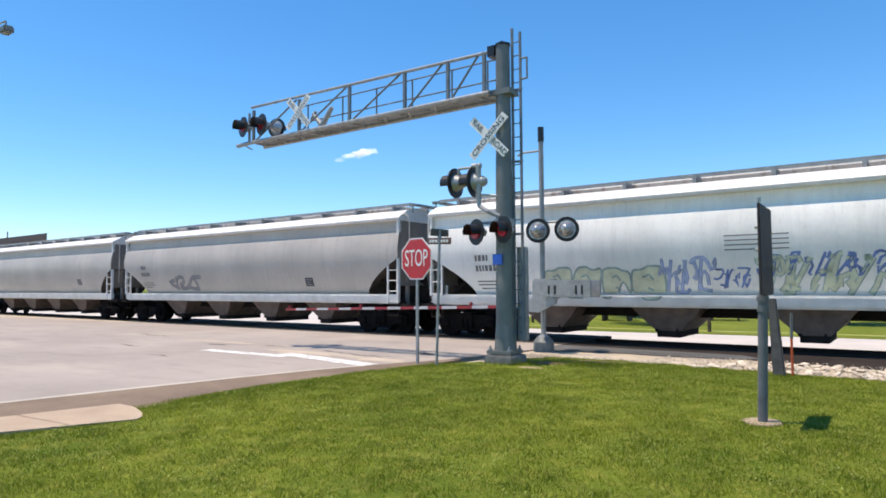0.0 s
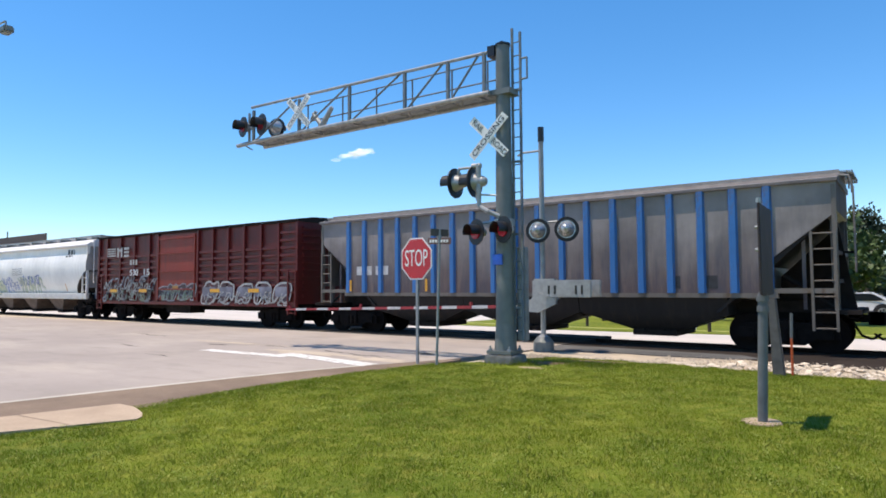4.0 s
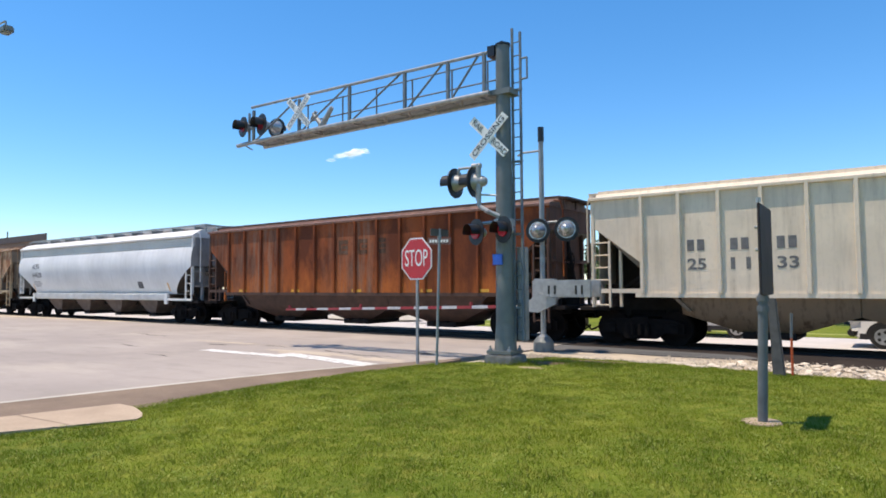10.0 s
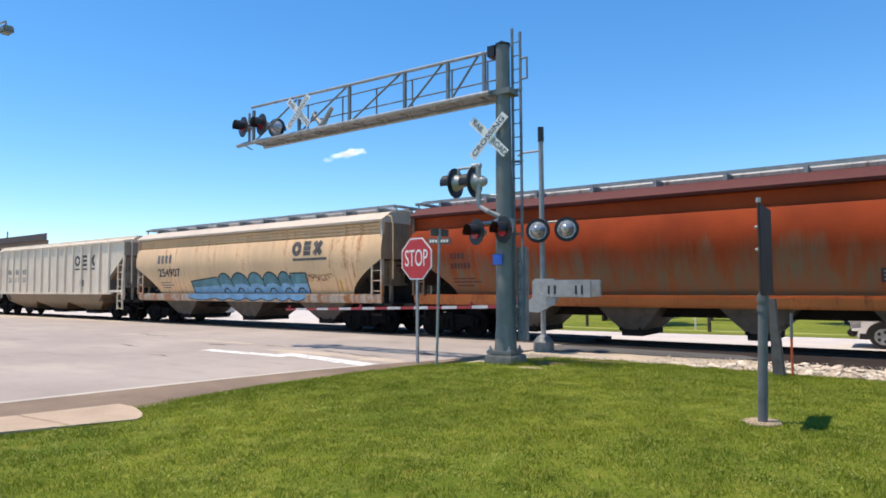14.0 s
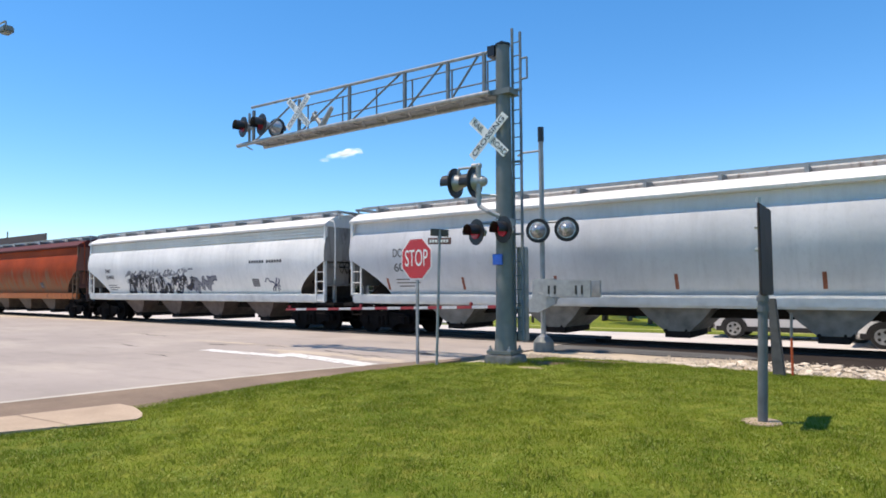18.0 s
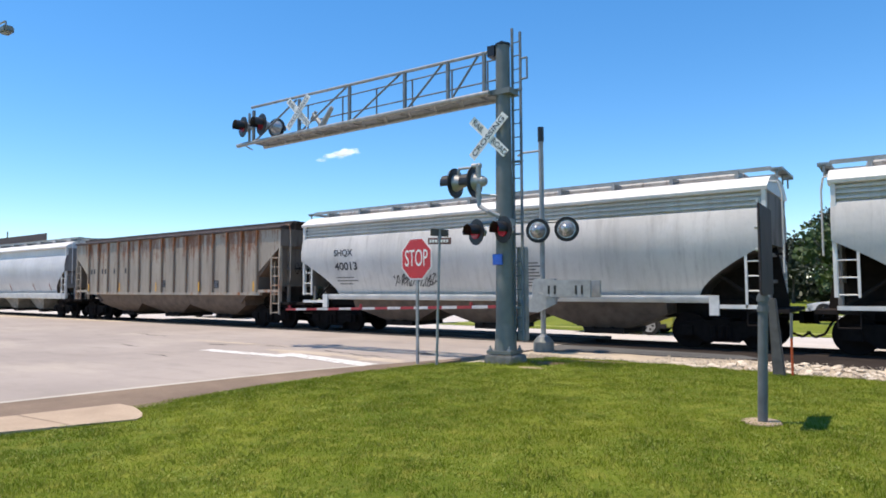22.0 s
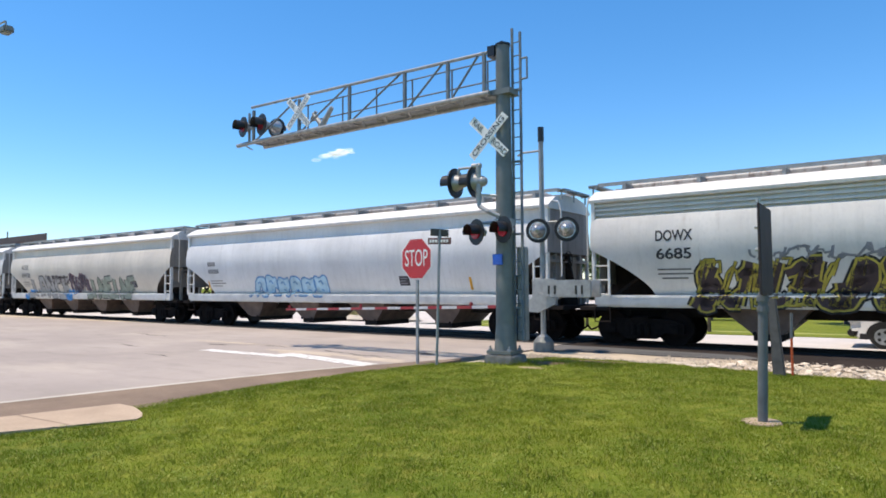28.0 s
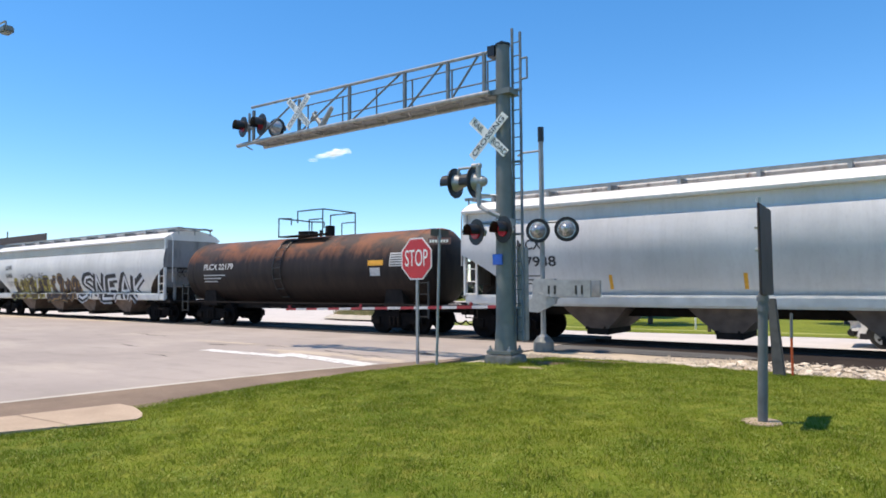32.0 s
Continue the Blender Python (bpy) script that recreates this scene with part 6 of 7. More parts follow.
    bars(c, 3.35, 2.92, [(0, 0, 0.17, 0.26, 3, 0.27)], side, G_ASH)
    words(c, "530", 3.35, 2.36, 0.32, side, PALE, 0.85), words(c, "15", 4.7, 2.36, 0.32, side, PALE, 0.85)
    graffiti(c, 0.9, 6.0, 1.05, 2.25, 5, G_GREY, G_DUSK, side, 27, 0.04, slant=0.5)
    graffiti(c, 0.8, 5.6, 1.15, 1.95, 7, G_ASH, G_BLACK, side, 21, 0.032)
    graffiti(c, 1.0, 5.4, 1.1, 1.6, 9, G_GREEN, G_GREY, side, 24, 0.02)
    bubble_letters(c, 6.1, 9.2, 1.08, 1.92, 4, G_DUSK, G_GREY, side, 23, 0.03, 0.55)
    graffiti(c, 6.4, 8.9, 1.15, 1.6, 6, G_GREEN, G_GREY, side, 26, 0.025)
    bars(c, 7.3, 1.66, [(0, 0, 0.5, 0.16, 1, 1)], lambda z: 1.60, G_GOLD, "graffiti_patch")
    g_haze = plain("thin_grey_spray", (0.10, 0.055, 0.06), 0.7, 0, 0.5, 2)
    bars(c, 9.75, 1.32, [(x, 0, w, 0.42, 1, 1) for x, w in ((0, 1.0), (1.25, 1.0), (2.6, 0.9), (3.75, 1.1), (5.1, 0.8))], lambda z: 1.578, plain("blue_grey_spray", (0.20, 0.20, 0.24), 0.7, 0, 0.5, 2), "graffiti_patch")
    bubble_letters(c, 9.7, 15.9, 0.98, 2.02, 5, g_haze, G_ASH, lambda z: 1.574, 22, 0.042, 0.40)
    graffiti(c, 9.8, 15.6, 1.0, 1.5, 8, G_ASH, G_ASH, side, 25, 0.02)
    for x in (1.4, 4.3, 10.35, 13.1):
        bars(c, x, 1.5, [(0, 0, 0.72, 0.16, 1, 1)], lambda z: 1.60, M_yellow, "reflector")
    # grey hopper with blue ribs
    pe = layered_rust("grey_over_blue_paint", (0.27, 0.25, 0.24), (0.11, 0.105, 0.125), 2.6, 1.0, (0.15, 0.10, 0.085))
    blue = car_paint("blue_rib_paint", (0.045, 0.17, 0.43), (0.13, 0.10, 0.09), 0.5)
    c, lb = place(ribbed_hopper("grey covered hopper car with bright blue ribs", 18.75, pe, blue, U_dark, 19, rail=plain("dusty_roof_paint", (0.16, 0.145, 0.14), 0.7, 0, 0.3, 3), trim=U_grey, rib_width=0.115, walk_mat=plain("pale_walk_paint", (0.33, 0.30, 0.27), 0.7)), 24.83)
    fl = lambda z: 1.53
    bars(c, 1.9, 2.15, [(0, 0, 0.75, 0.32, 1, 1), (0.95, 0, 0.6, 0.32, 1, 1)], fl, PALE)
    bars(c, lb - 4.0, 1.62, [(0, 0, 0.34, 0.34, 1, 1), (0.95, 0, 0.34, 0.34, 1, 1)], fl, INK)
    reflectors(c, (1.62, 5.2, 9.1, lb - 1.7), lambda z: 1.62)
    # tan hopper, rust breaking through from the roof
    pf = rust_skin("tan_rusted_paint", (0.25, 0.10, 0.042), (0.58, 0.42, 0.26), (0.68, 0.54, 0.36), 1.5, 3.8, (0.17, 0.075, 0.04))
    pf_rib = rust_skin("tan_rusted_rib", (0.26, 0.15, 0.08), (0.44, 0.33, 0.20), (0.50, 0.40, 0.26), 1.5, 3.4, (0.2, 0.1, 0.05))
    pf_roof = rust_skin("tan_rusted_roof", (0.22, 0.12, 0.07), (0.40, 0.28, 0.18), (0.50, 0.39, 0.25), 3.0, 3.5)
    c, lb = place(ribbed_hopper("tan ribbed covered hopper car streaked with brown rust", 18.81, pf, pf_rib, U_brown, 14, rail=pf_roof), 43.58)
    for x, w in ((2.9, 0.62), (3.85, 0.62)):
        bars(c, x, 1.85, [(0, 0.85, w, 0.85, 1, 1), (0, -0.3, w, 0.62, 1, 1)], fl, G_WHITE, "white_patch")
        bars(c, x + 0.08, 2.45, [(0, 0.5, 0.18, 0.26, 2, 0.25), (0, -0.0, 0.18, 0.26, 2, 0.25), (0, -0.7, 0.46, 0.05, 1, 1), (0, -0.8, 0.46, 0.05, 1, 1)], lambda z: 1.536, INK)
    reflectors(c, (1.62, 6.4, 9.0, 12.4, lb - 1.75), lambda z: 1.62)
    data_block(c, lb - 5.6, 1.7, fl, INK)
    # pale grey centre-flow car
    pg = car_paint("pale_grey_paint", (0.731, 0.726, 0.709), (0.3, 0.25, 0.2), 0.03)
    c, lb = place(smooth_hopper("pale grey smooth covered hopper car with lined upper side", 20.36, pg, P_off, lines=True, short=2.1), 62.39)
    number_block(c, 1.95, 2.40, curved, FADED, mark="ACFX", number="64628", h=0.31)
    data_block(c, lb - 5, 1.7, curved, INK)
    reflectors(c, (1.7, lb - 2.3), curved)
    # orange-brown rusted hopper
    ph = rust_skin("rust_brown_paint", (0.12, 0.034, 0.014), (0.29, 0.075, 0.021), (0.46, 0.13, 0.026), 1.4, 2.6)
    ph_rib = rust_skin("rust_rib_paint", (0.15, 0.042, 0.017), (0.28, 0.072, 0.021), (0.42, 0.12, 0.024), 1.4, 2.3)
    ph_top = plain("rust_eave_paint", (0.20, 0.10, 0.065), 0.6, 0, 0.4, 3)
    c, lb = place(ribbed_hopper("orange-brown heavily rusted ribbed covered hopper car", 18.61, ph, ph_rib, U_red, 14, rail=ph_top, trim=U_red, walk_mat=U_red), 82.75)
    reflectors(c, (lb - 1.74,), lambda z: 1.62)
    shadow_mark = rust_skin("rust_shadow_mark", (0.05, 0.024, 0.014), (0.10, 0.042, 0.02), (0.12, 0.05, 0.02), 1.0, 2.0)
    for x in (8.3, 9.3, 10.2):
        bars(c, x, 2.95, [(0, 0, 0.14, 0.55, 1, 1), (0.14, 0.40, 0.36, 0.15, 1, 1), (0.14, 0, 0.36, 0.15, 1, 1), (0.2, 0.2, 0.3, 0.14, 1, 1)], fl, shadow_mark, "owner_mark")
    bars(c, 0, 1.52, [(x, 0, 0.5, 0.10, 1, 1) for x in (2.2, 5.6, 9.0, 12.3, 14.6)], fl, M_yellow, "reflector")
    # light tan ribbed hopper with a dark owner's mark
    pi = car_paint("light_tan_paint", (0.780, 0.653, 0.493), (0.34, 0.19, 0.09), 0.16, (0.38, 0.29, 0.20), 0.5)
    c, lb = place(ribbed_hopper("light tan ribbed covered hopper car with dark block marks", 18.57, pi, pi, car_paint("tan_hopper_grime", (0.24, 0.16, 0.10), (0.12, 0.07, 0.04), 0.4), 15), 101.36)
    owner_shapes(c, 11.85, 2.98, 0.60, 0.33, fl, INK, 0.075)
    for x in (11.82, 12.70, 13.54):
        bars(c, x, 2.76, [(0, 0, 0.60, 0.09, 1, 1)], fl, INK, "owner_rule")
    for x, two in ((2.72, "25"), (3.80, "11"), (4.88, "33")):
        bars(c, x, 2.62, [(0, 0, 0.18, 0.30, 2, 0.26)], fl, FADED)
        words(c, two, x, 2.12, 0.30, fl, FADED, 0.8)
    data_block(c, 12.45, 1.85, fl, INK)
    # golden tan smooth car with teal graffiti
    pj = car_paint("golden_tan_paint", (0.817, 0.546, 0.295), (0.46, 0.15, 0.04), 0.36, (0.44, 0.30, 0.18), 0.4)
    c, lb = place(smooth_hopper("golden tan smooth covered hopper car with teal graffiti", 18.10, pj, P_tan_sill, car_paint("tan_roof", (0.62, 0.52, 0.40), (0.3, 0.2, 0.1), 0.1), 3, True, under=U_brown2, spread=1.0), 119.93)
    number_block(c, 2.0, 2.25, curved, INK, number="254907", h=0.40)
    mural(c, (4.59, 6.70, 7.70, 8.85, 9.88, 10.86, 11.66, 12.63), 1.46, 2.36, G_TEAL, G_SKY, G_BLACK, curved)
    csx_ink = plain("weathered_owner_mark", (0.10, 0.09, 0.08), 0.7, 0, 0.5, 3)
    owner_shapes(c, 11.95, 3.02, 0.50, 0.16, curved, csx_ink, 0.10)
    bars(c, 11.95, 2.78, [(0, 0, 1.95, 0.10, 1, 1)], curved, csx_ink, "owner_rule")
    rust_scrawl = plain("rust_scrawl", (0.33, 0.13, 0.06))
    graffiti(c, 12.6, 13.9, 1.95, 2.2, 4, rust_scrawl, rust_scrawl, curved, 33, 0.010)
    reflectors(c, (lb - 2.3,), curved)
    # red car, paint failed to grey below, orange sill
    pk = layered_rust("red_failed_paint", (0.33, 0.050, 0.011), (0.25, 0.18, 0.105), 2.35, 0.50, (0.34, 0.105, 0.03))
    osill = car_paint("orange_sill", (0.52, 0.15, 0.035), (0.28, 0.07, 0.02), 0.4)
    c, lb = place(smooth_hopper("rust-red smooth covered hopper car with a bright orange sill", 20.09, pk, osill, car_paint("red_roof", (0.09, 0.015, 0.012), (0.07, 0.02, 0.012), 0.3, rough=0.7), 4, under=U_brown2, trim=plain("brown_ladder_grime", (0.13, 0.075, 0.04), 0.7)), 138.03)
    number_block(c, 1.7, 2.3, curved, plain("dark_red_mark", (0.10, 0.03, 0.02), 0.7))
    data_block(c, lb - 5, 1.75, curved, INK)
    # white car with black graffiti
    pl = car_paint("worn_white_paint", (0.838, 0.814, 0.761), (0.3, 0.25, 0.2), 0.05)
    c, lb = place(smooth_hopper("worn white smooth covered hopper car with black and white graffiti", 20.21, pl, P_off, lines=True), 158.12)
    number_block(c, 1.9, 2.2, curved, INK)
    graffiti(c, 3.9, 9.4, 1.48, 2.3, 6, G_BLACK, G_NAVY, curved, 41, 0.10, slant=0.35)
    graffiti(c, 4.0, 9.3, 1.50, 2.25, 7, G_WHITE, G_BLACK, curved, 42, 0.035, slant=0.35)
    graffiti(c, 3.9, 9.6, 2.3, 2.6, 10, G_GREY, FADED, curved, 43, 0.025, slant=0.35)
    graffiti(c, 9.6, 11.6, 1.6, 2.15, 3, G_GREY, G_NAVY, curved, 44, 0.08)
    graffiti(c, 15.4, 16.2, 1.55, 2.1, 1, G_NAVY, G_NAVY, curved, 45, 0.02)
    bars(c, 14.2, 2.75, [(0, 0, 0.13, 0.12, 6, 0.17), (1.15, 0, 0.13, 0.12, 6, 0.17)], curved, INK)
    data_block(c, lb - 4.6, 1.75, curved, FADED)
    # plain grey cars
    pm = car_paint("cool_grey_paint", (0.607, 0.604, 0.601), (0.3, 0.27, 0.24), 0.04)
    c, lb = place(smooth_hopper("cool grey long covered hopper car with a pale sill", 21.49, pm, P_off, under=U_pale), 178.33)
    number_block(c, 2.15, 2.25, curved, FADED, mark="DOWX", number="60420", h=0.31)
    reflectors(c, (1.7, 5.0, 8.4, 12.0, 15.5, lb - 2.4), curved, 1.6, plain("faded_red_brown_reflector", (0.26, 0.075, 0.035), 0.6))
    # ribbed grey car with orange rust
    # rust from the top and the near-black roof also paint in the eave's shadow
    pn = car_paint("weathered_grey_paint", (0.368, 0.308, 0.244), (0.19, 0.07, 0.028), 0.5, (0.12, 0.085, 0.065), 0.8, from_top=0.08)
    pn_rib = car_paint("weathered_rib_paint", (0.26, 0.21, 0.16), (0.25, 0.085, 0.025), 0.8, (0.12, 0.08, 0.05), 0.7, from_top=0.05)
    c, lb = place(ribbed_hopper("weathered grey ribbed covered hopper car streaked with orange rust", 19.0, pn, pn_rib, plain("brown_hopper_film", (0.16, 0.11, 0.078), 0.75, 0, 0.35, 3), 15, rail=plain("rust_and_eave_shade_roof", (0.055, 0.035, 0.028), 0.7, 0, 0.4, 2), trim=car_paint("pale_tan_trim", (0.40, 0.34, 0.27), (0.3, 0.11, 0.04), 0.5)), 199.82)
    for x in (1.7, 2.9, 4.15, 5.3):
        bars(c, x, 2.5, [(0, 0, 0.16, 0.26, 2, 0.3)], fl, INK)
    reflectors(c, (1.60, 4.9, 8.4, 12.0, lb - 1.7), lambda z: 1.62)
    data_block(c, 8.7, 1.75, fl, INK), data_block(c, 13.0, 1.7, fl, INK)
    # two dull silver cars
    po = car_paint("dull_silver_paint", (0.624, 0.602, 0.567), (0.25, 0.2, 0.15), 0.08, (0.22, 0.2, 0.18), 0.4)
    c, lb = place(smooth_hopper("dull silver smooth covered hopper car with a black scrawl", 18.40, po, P_off, bays=3, lines=True, under=U_brown2, joined=True, short=1.25), 218.82)
    number_block(c, 1.85, 2.35, curved, INK, mark="SHQX", number="40013", h=0.30)
    graffiti(c, 4.7, 6.7, 1.75, 2.15, 7, G_BLACK, FADED, curved, 51, 0.012, slant=0.5)
    bars(c, 9.6, 1.7, [(0, 0.1 * i, 1.1 - 0.1 * (i % 3), 0.045, 1, 1) for i in range(8)], curved, FADED)
    c, lb = place(smooth_hopper("dull silver smooth covered hopper car with a small dark tag", 18.25, po, P_off, bays=3, lines=True, under=U_brown2, joined=True, short=1.25), 237.22)
    number_block(c, 1.85, 2.32, curved, INK, mark="SOXX", number="475107", h=0.38)
    graffiti(c, 5.0, 6.5, 2.6, 3.15, 6, FADED, FADED, curved, 53, 0.010)
    # beige car with purple, black and green graffiti
    pq = car_paint("warm_grey_paint", (0.646, 0.582, 0.485), (0.3, 0.22, 0.14), 0.06)
    c, lb = place(smooth_hopper("warm grey smooth covered hopper car with purple and green graffiti", 19.85, pq, P_off), 255.47)
    number_block(c, 1.65, 2.40, curved, FADED, mark="ACFX", number="69438", h=0.30)
    graffiti(c, 5.2, 7.9, 2.1, 2.42, 6, G_DUSK, G_GREY, over_sill, 64, 0.05)
    graffiti(c, 2.75, 7.85, 1.22, 2.30, 5, G_ASH, G_BLACK, over_sill, 61, 0.17, "12345", edge=1.24, slant=0.06)
    graffiti(c, 7.9, 10.2, 1.5, 2.42, 4, G_PURPLE, G_MAROON, over_sill, 62, 0.09)
    graffiti(c, 8.0, 10.1, 1.5, 2.4, 6, G_GREY, G_PURPLE, over_sill, 65, 0.02)
    g_cyan = plain("bright_blue_spray", (0.06, 0.33, 0.72), 0.6, 0, 0.3, 3)
    g_sage = plain("sage_spray", (0.30, 0.34, 0.27), 0.6, 0, 0.35, 3)
    graffiti(c, 10.3, 15.0, 1.20, 2.22, 6, g_sage, G_BLACK, over_sill, 63, 0.15, "135135", edge=1.25, slant=0.2)
    graffiti(c, 2.2, 3.0, 1.16, 1.62, 2, g_cyan, g_cyan, over_sill, 66, 0.06)
    graffiti(c, 7.6, 8.6, 1.16, 1.55, 2, g_cyan, g_cyan, over_sill, 67, 0.09)
    data_block(c, lb - 3.8, 1.75, curved, INK)
    # pale car with blue graffiti
    pr = car_paint("pale_blue_grey_paint", (0.695, 0.696, 0.686), (0.3, 0.25, 0.2), 0.05)
    c, lb = place(smooth_hopper("pale grey smooth covered hopper car with sky blue graffiti", 20.37, pr, P_off), 275.32)
    number_block(c, 1.7, 2.35, curved, FADED)
    g_ice = plain("ice_blue_spray", (0.40, 0.60, 0.72), 0.6, 0, 0.3, 3)
    g_azure = plain("azure_spray", (0.10, 0.27, 0.52), 0.6, 0, 0.3, 3)
    bubble_letters(c, 4.8, 9.3, 1.30, 2.26, 6, g_ice, g_azure, over_sill, 71, 0.03, 0.5)
    data_block(c, lb - 6, 1.75, curved, INK)
    reflectors(c, (1.5, lb - 3.0), curved, 1.6)
    # grey car covered in yellow, gold and black-and-white graffiti
    ps = car_paint("light_grey_paint", (0.694, 0.672, 0.627), (0.42, 0.25, 0.08), 0.08)
    c, lb = place(smooth_hopper("light grey covered hopper car with large yellow and white graffiti", 21.95, ps, P_off, lines=True), 295.69)
    number_block(c, 1.9, 2.42, curved, INK, mark="DOWX", number="6685", h=0.30)
    graffiti(c, 2.9, 7.9, 1.16, 2.25, 6, G_DUSK, G_YELLOW, over_sill, 81, 0.10, halo=G_BLACK, slant=0.3)
    graffiti(c, 2.8, 8.0, 1.16, 2.3, 9, G_YELLOW, G_BLACK, over_sill, 85, 0.032, slant=0.4)
    graffiti(c, 4.4, 7.4, 2.35, 2.65, 6, G_GREY, FADED, curved, 84, 0.02)
    graffiti(c, 8.0, 11.6, 1.16, 2.3, 4, G_DUSK, G_GOLD, over_sill, 82, 0.12, halo=G_BLACK, slant=0.3)
    graffiti(c, 11.9, 18.4, 1.18, 2.40, 5, G_WHITE, G_BLACK, over_sill, 83, 0.17, "SNEAK", G_WHITE, 1.45, 0.42, (0.09, -0.03, 0.42))
    # tank car
    pt = tank_paint()
    c, lb = place(tank_car("black tank car with orange rust on top and railed platform", 16.25, pt), 317.62)
    tk = lambda z: round_tank(z) + 0.004
    words(c, "PLCX 22179", 1.75, 2.52, 0.27, tk, PALE, 0.80)
    bars(c, 1.75, 2.45, [(0, -0.2, 1.6, 0.05, 1, 1), (0, -0.34, 1.3, 0.05, 1, 1), (0, -0.48, 1.0, 0.05, 1, 1)], tk, PALE)
    bars(c, lb - 2.95, 2.5, [(0, 0, 0.75, 0.2, 1, 1)], tk, M_yellow, "yellow_placard")
    bars(c, lb - 1.9, 2.45, [(0, 0, 1.05, 0.5, 1, 1)], tk, PALE, "pale_placard")
    bars(c, lb - 1.84, 2.5, [(0, 0.09 * i, 0.9, 0.035, 1, 1) for i in range(5)], lambda z: tk(z) + 0.006, INK)
    bars(c, lb - 2.85, 2.12, [(0, 0, 0.5, 0.3, 1, 1)], tk, PALE, "placard_frame")
    # last grey car
    c, lb = place(smooth_hopper("cool grey covered hopper car with a pale sill and orange reflectors", 21.3, pm, P_off), 334.04)
    number_block(c, 1.9, 2.3, curved, INK, mark="SMCX", number="107938", h=0.32)
    reflectors(c, (1.6, 5.0, 8.6, 12.2), curved, 1.6)


make_train()


# ---- the far side: trees, building, vehicles, lamp, cloud ----
LEAF = []
for nm, a, b in (("leaf_green", (0.035, 0.07, 0.016), (0.08, 0.125, 0.032)), ("pine_green", (0.011, 0.024, 0.012), (0.028, 0.045, 0.02))):
    nl = Nodes(nm, 0.6)
    LEAF.append(nl.done(nl.mix(nl.island(), a, b)))
M_bark = plain("bark", (0.09, 0.07, 0.055), 0.95, 0, 0.35, 6, 0.6)


def tree(name, label, x, y, h, spread, leaf, seed, pine=False, size=0.55):
    rng = random.Random(seed)
    ob = thing(name, label, "tree", pose(x, y, 0))
    bm = bmesh.new()
    th = h * (0.85 if pine else 0.45)
    tube(bm, (0, 0, -0.2), (0.1, 0.1, th), 0.03 * h, 0.012 * h, 10)
    part("trunk", bm, M_bark, ob, "", True)
    clumps = []
    for i in range(16):
        f = rng.uniform(0.0, 1.0)
        a = rng.uniform(0, 6.28)
        if pine:
            z = h * (0.25 + 0.75 * f)
            rad = spread * (1.05 - f) * rng.uniform(0.4, 1.0)
        else:
            z = h * rng.uniform(0.38, 0.92)
            rad = spread * math.sqrt(max(0.1, 1 - ((z / h - 0.6) / 0.42) ** 2)) * rng.uniform(0.35, 0.95)
        tip = Vector((rad * math.cos(a), rad * math.sin(a), z))
        clumps.append(tip)
        bm = bmesh.new()
        tube(bm, (0.05, 0.05, min(th, z * 0.75)), tip, 0.009 * h, 0.003 * h, 6)
        part("limb", bm, M_bark, ob)
    clumps += [Vector((0, 0, h * 0.95)), Vector((spread * 0.3, 0, h * 0.75)), Vector((-spread * 0.3, 0, h * 0.7)), Vector((0, -spread * 0.4, h * 0.5))]
    co, fa = [], []
    for c in clumps:
        cr = spread * rng.uniform(0.28, 0.5)
        for k in range(170):
            d = Vector((rng.gauss(0, 1), rng.gauss(0, 1), rng.gauss(0, 0.75)))
            p = c + d.normalized() * cr * rng.random() ** 0.45
            s = size * rng.uniform(0.4, 1.0)
            u = Vector((rng.gauss(0, 1), rng.gauss(0, 1), rng.gauss(0, 1))).normalized()
            v = u.cross(Vector((rng.gauss(0, 1), rng.gauss(0, 1), rng.gauss(0, 1)))).normalized()
            o = len(co)
            co += [p - u * s * 0.5, p + v * s * 0.28, p + u * s * 0.5, p - v * s * 0.28]
            fa.append((o, o + 1, o + 2, o + 3))
    me = bpy.data.meshes.new("crown")
    me.from_pydata([tuple(c) for c in co], [], fa)
    me.materials.append(leaf)
    share("crown", me, ob)


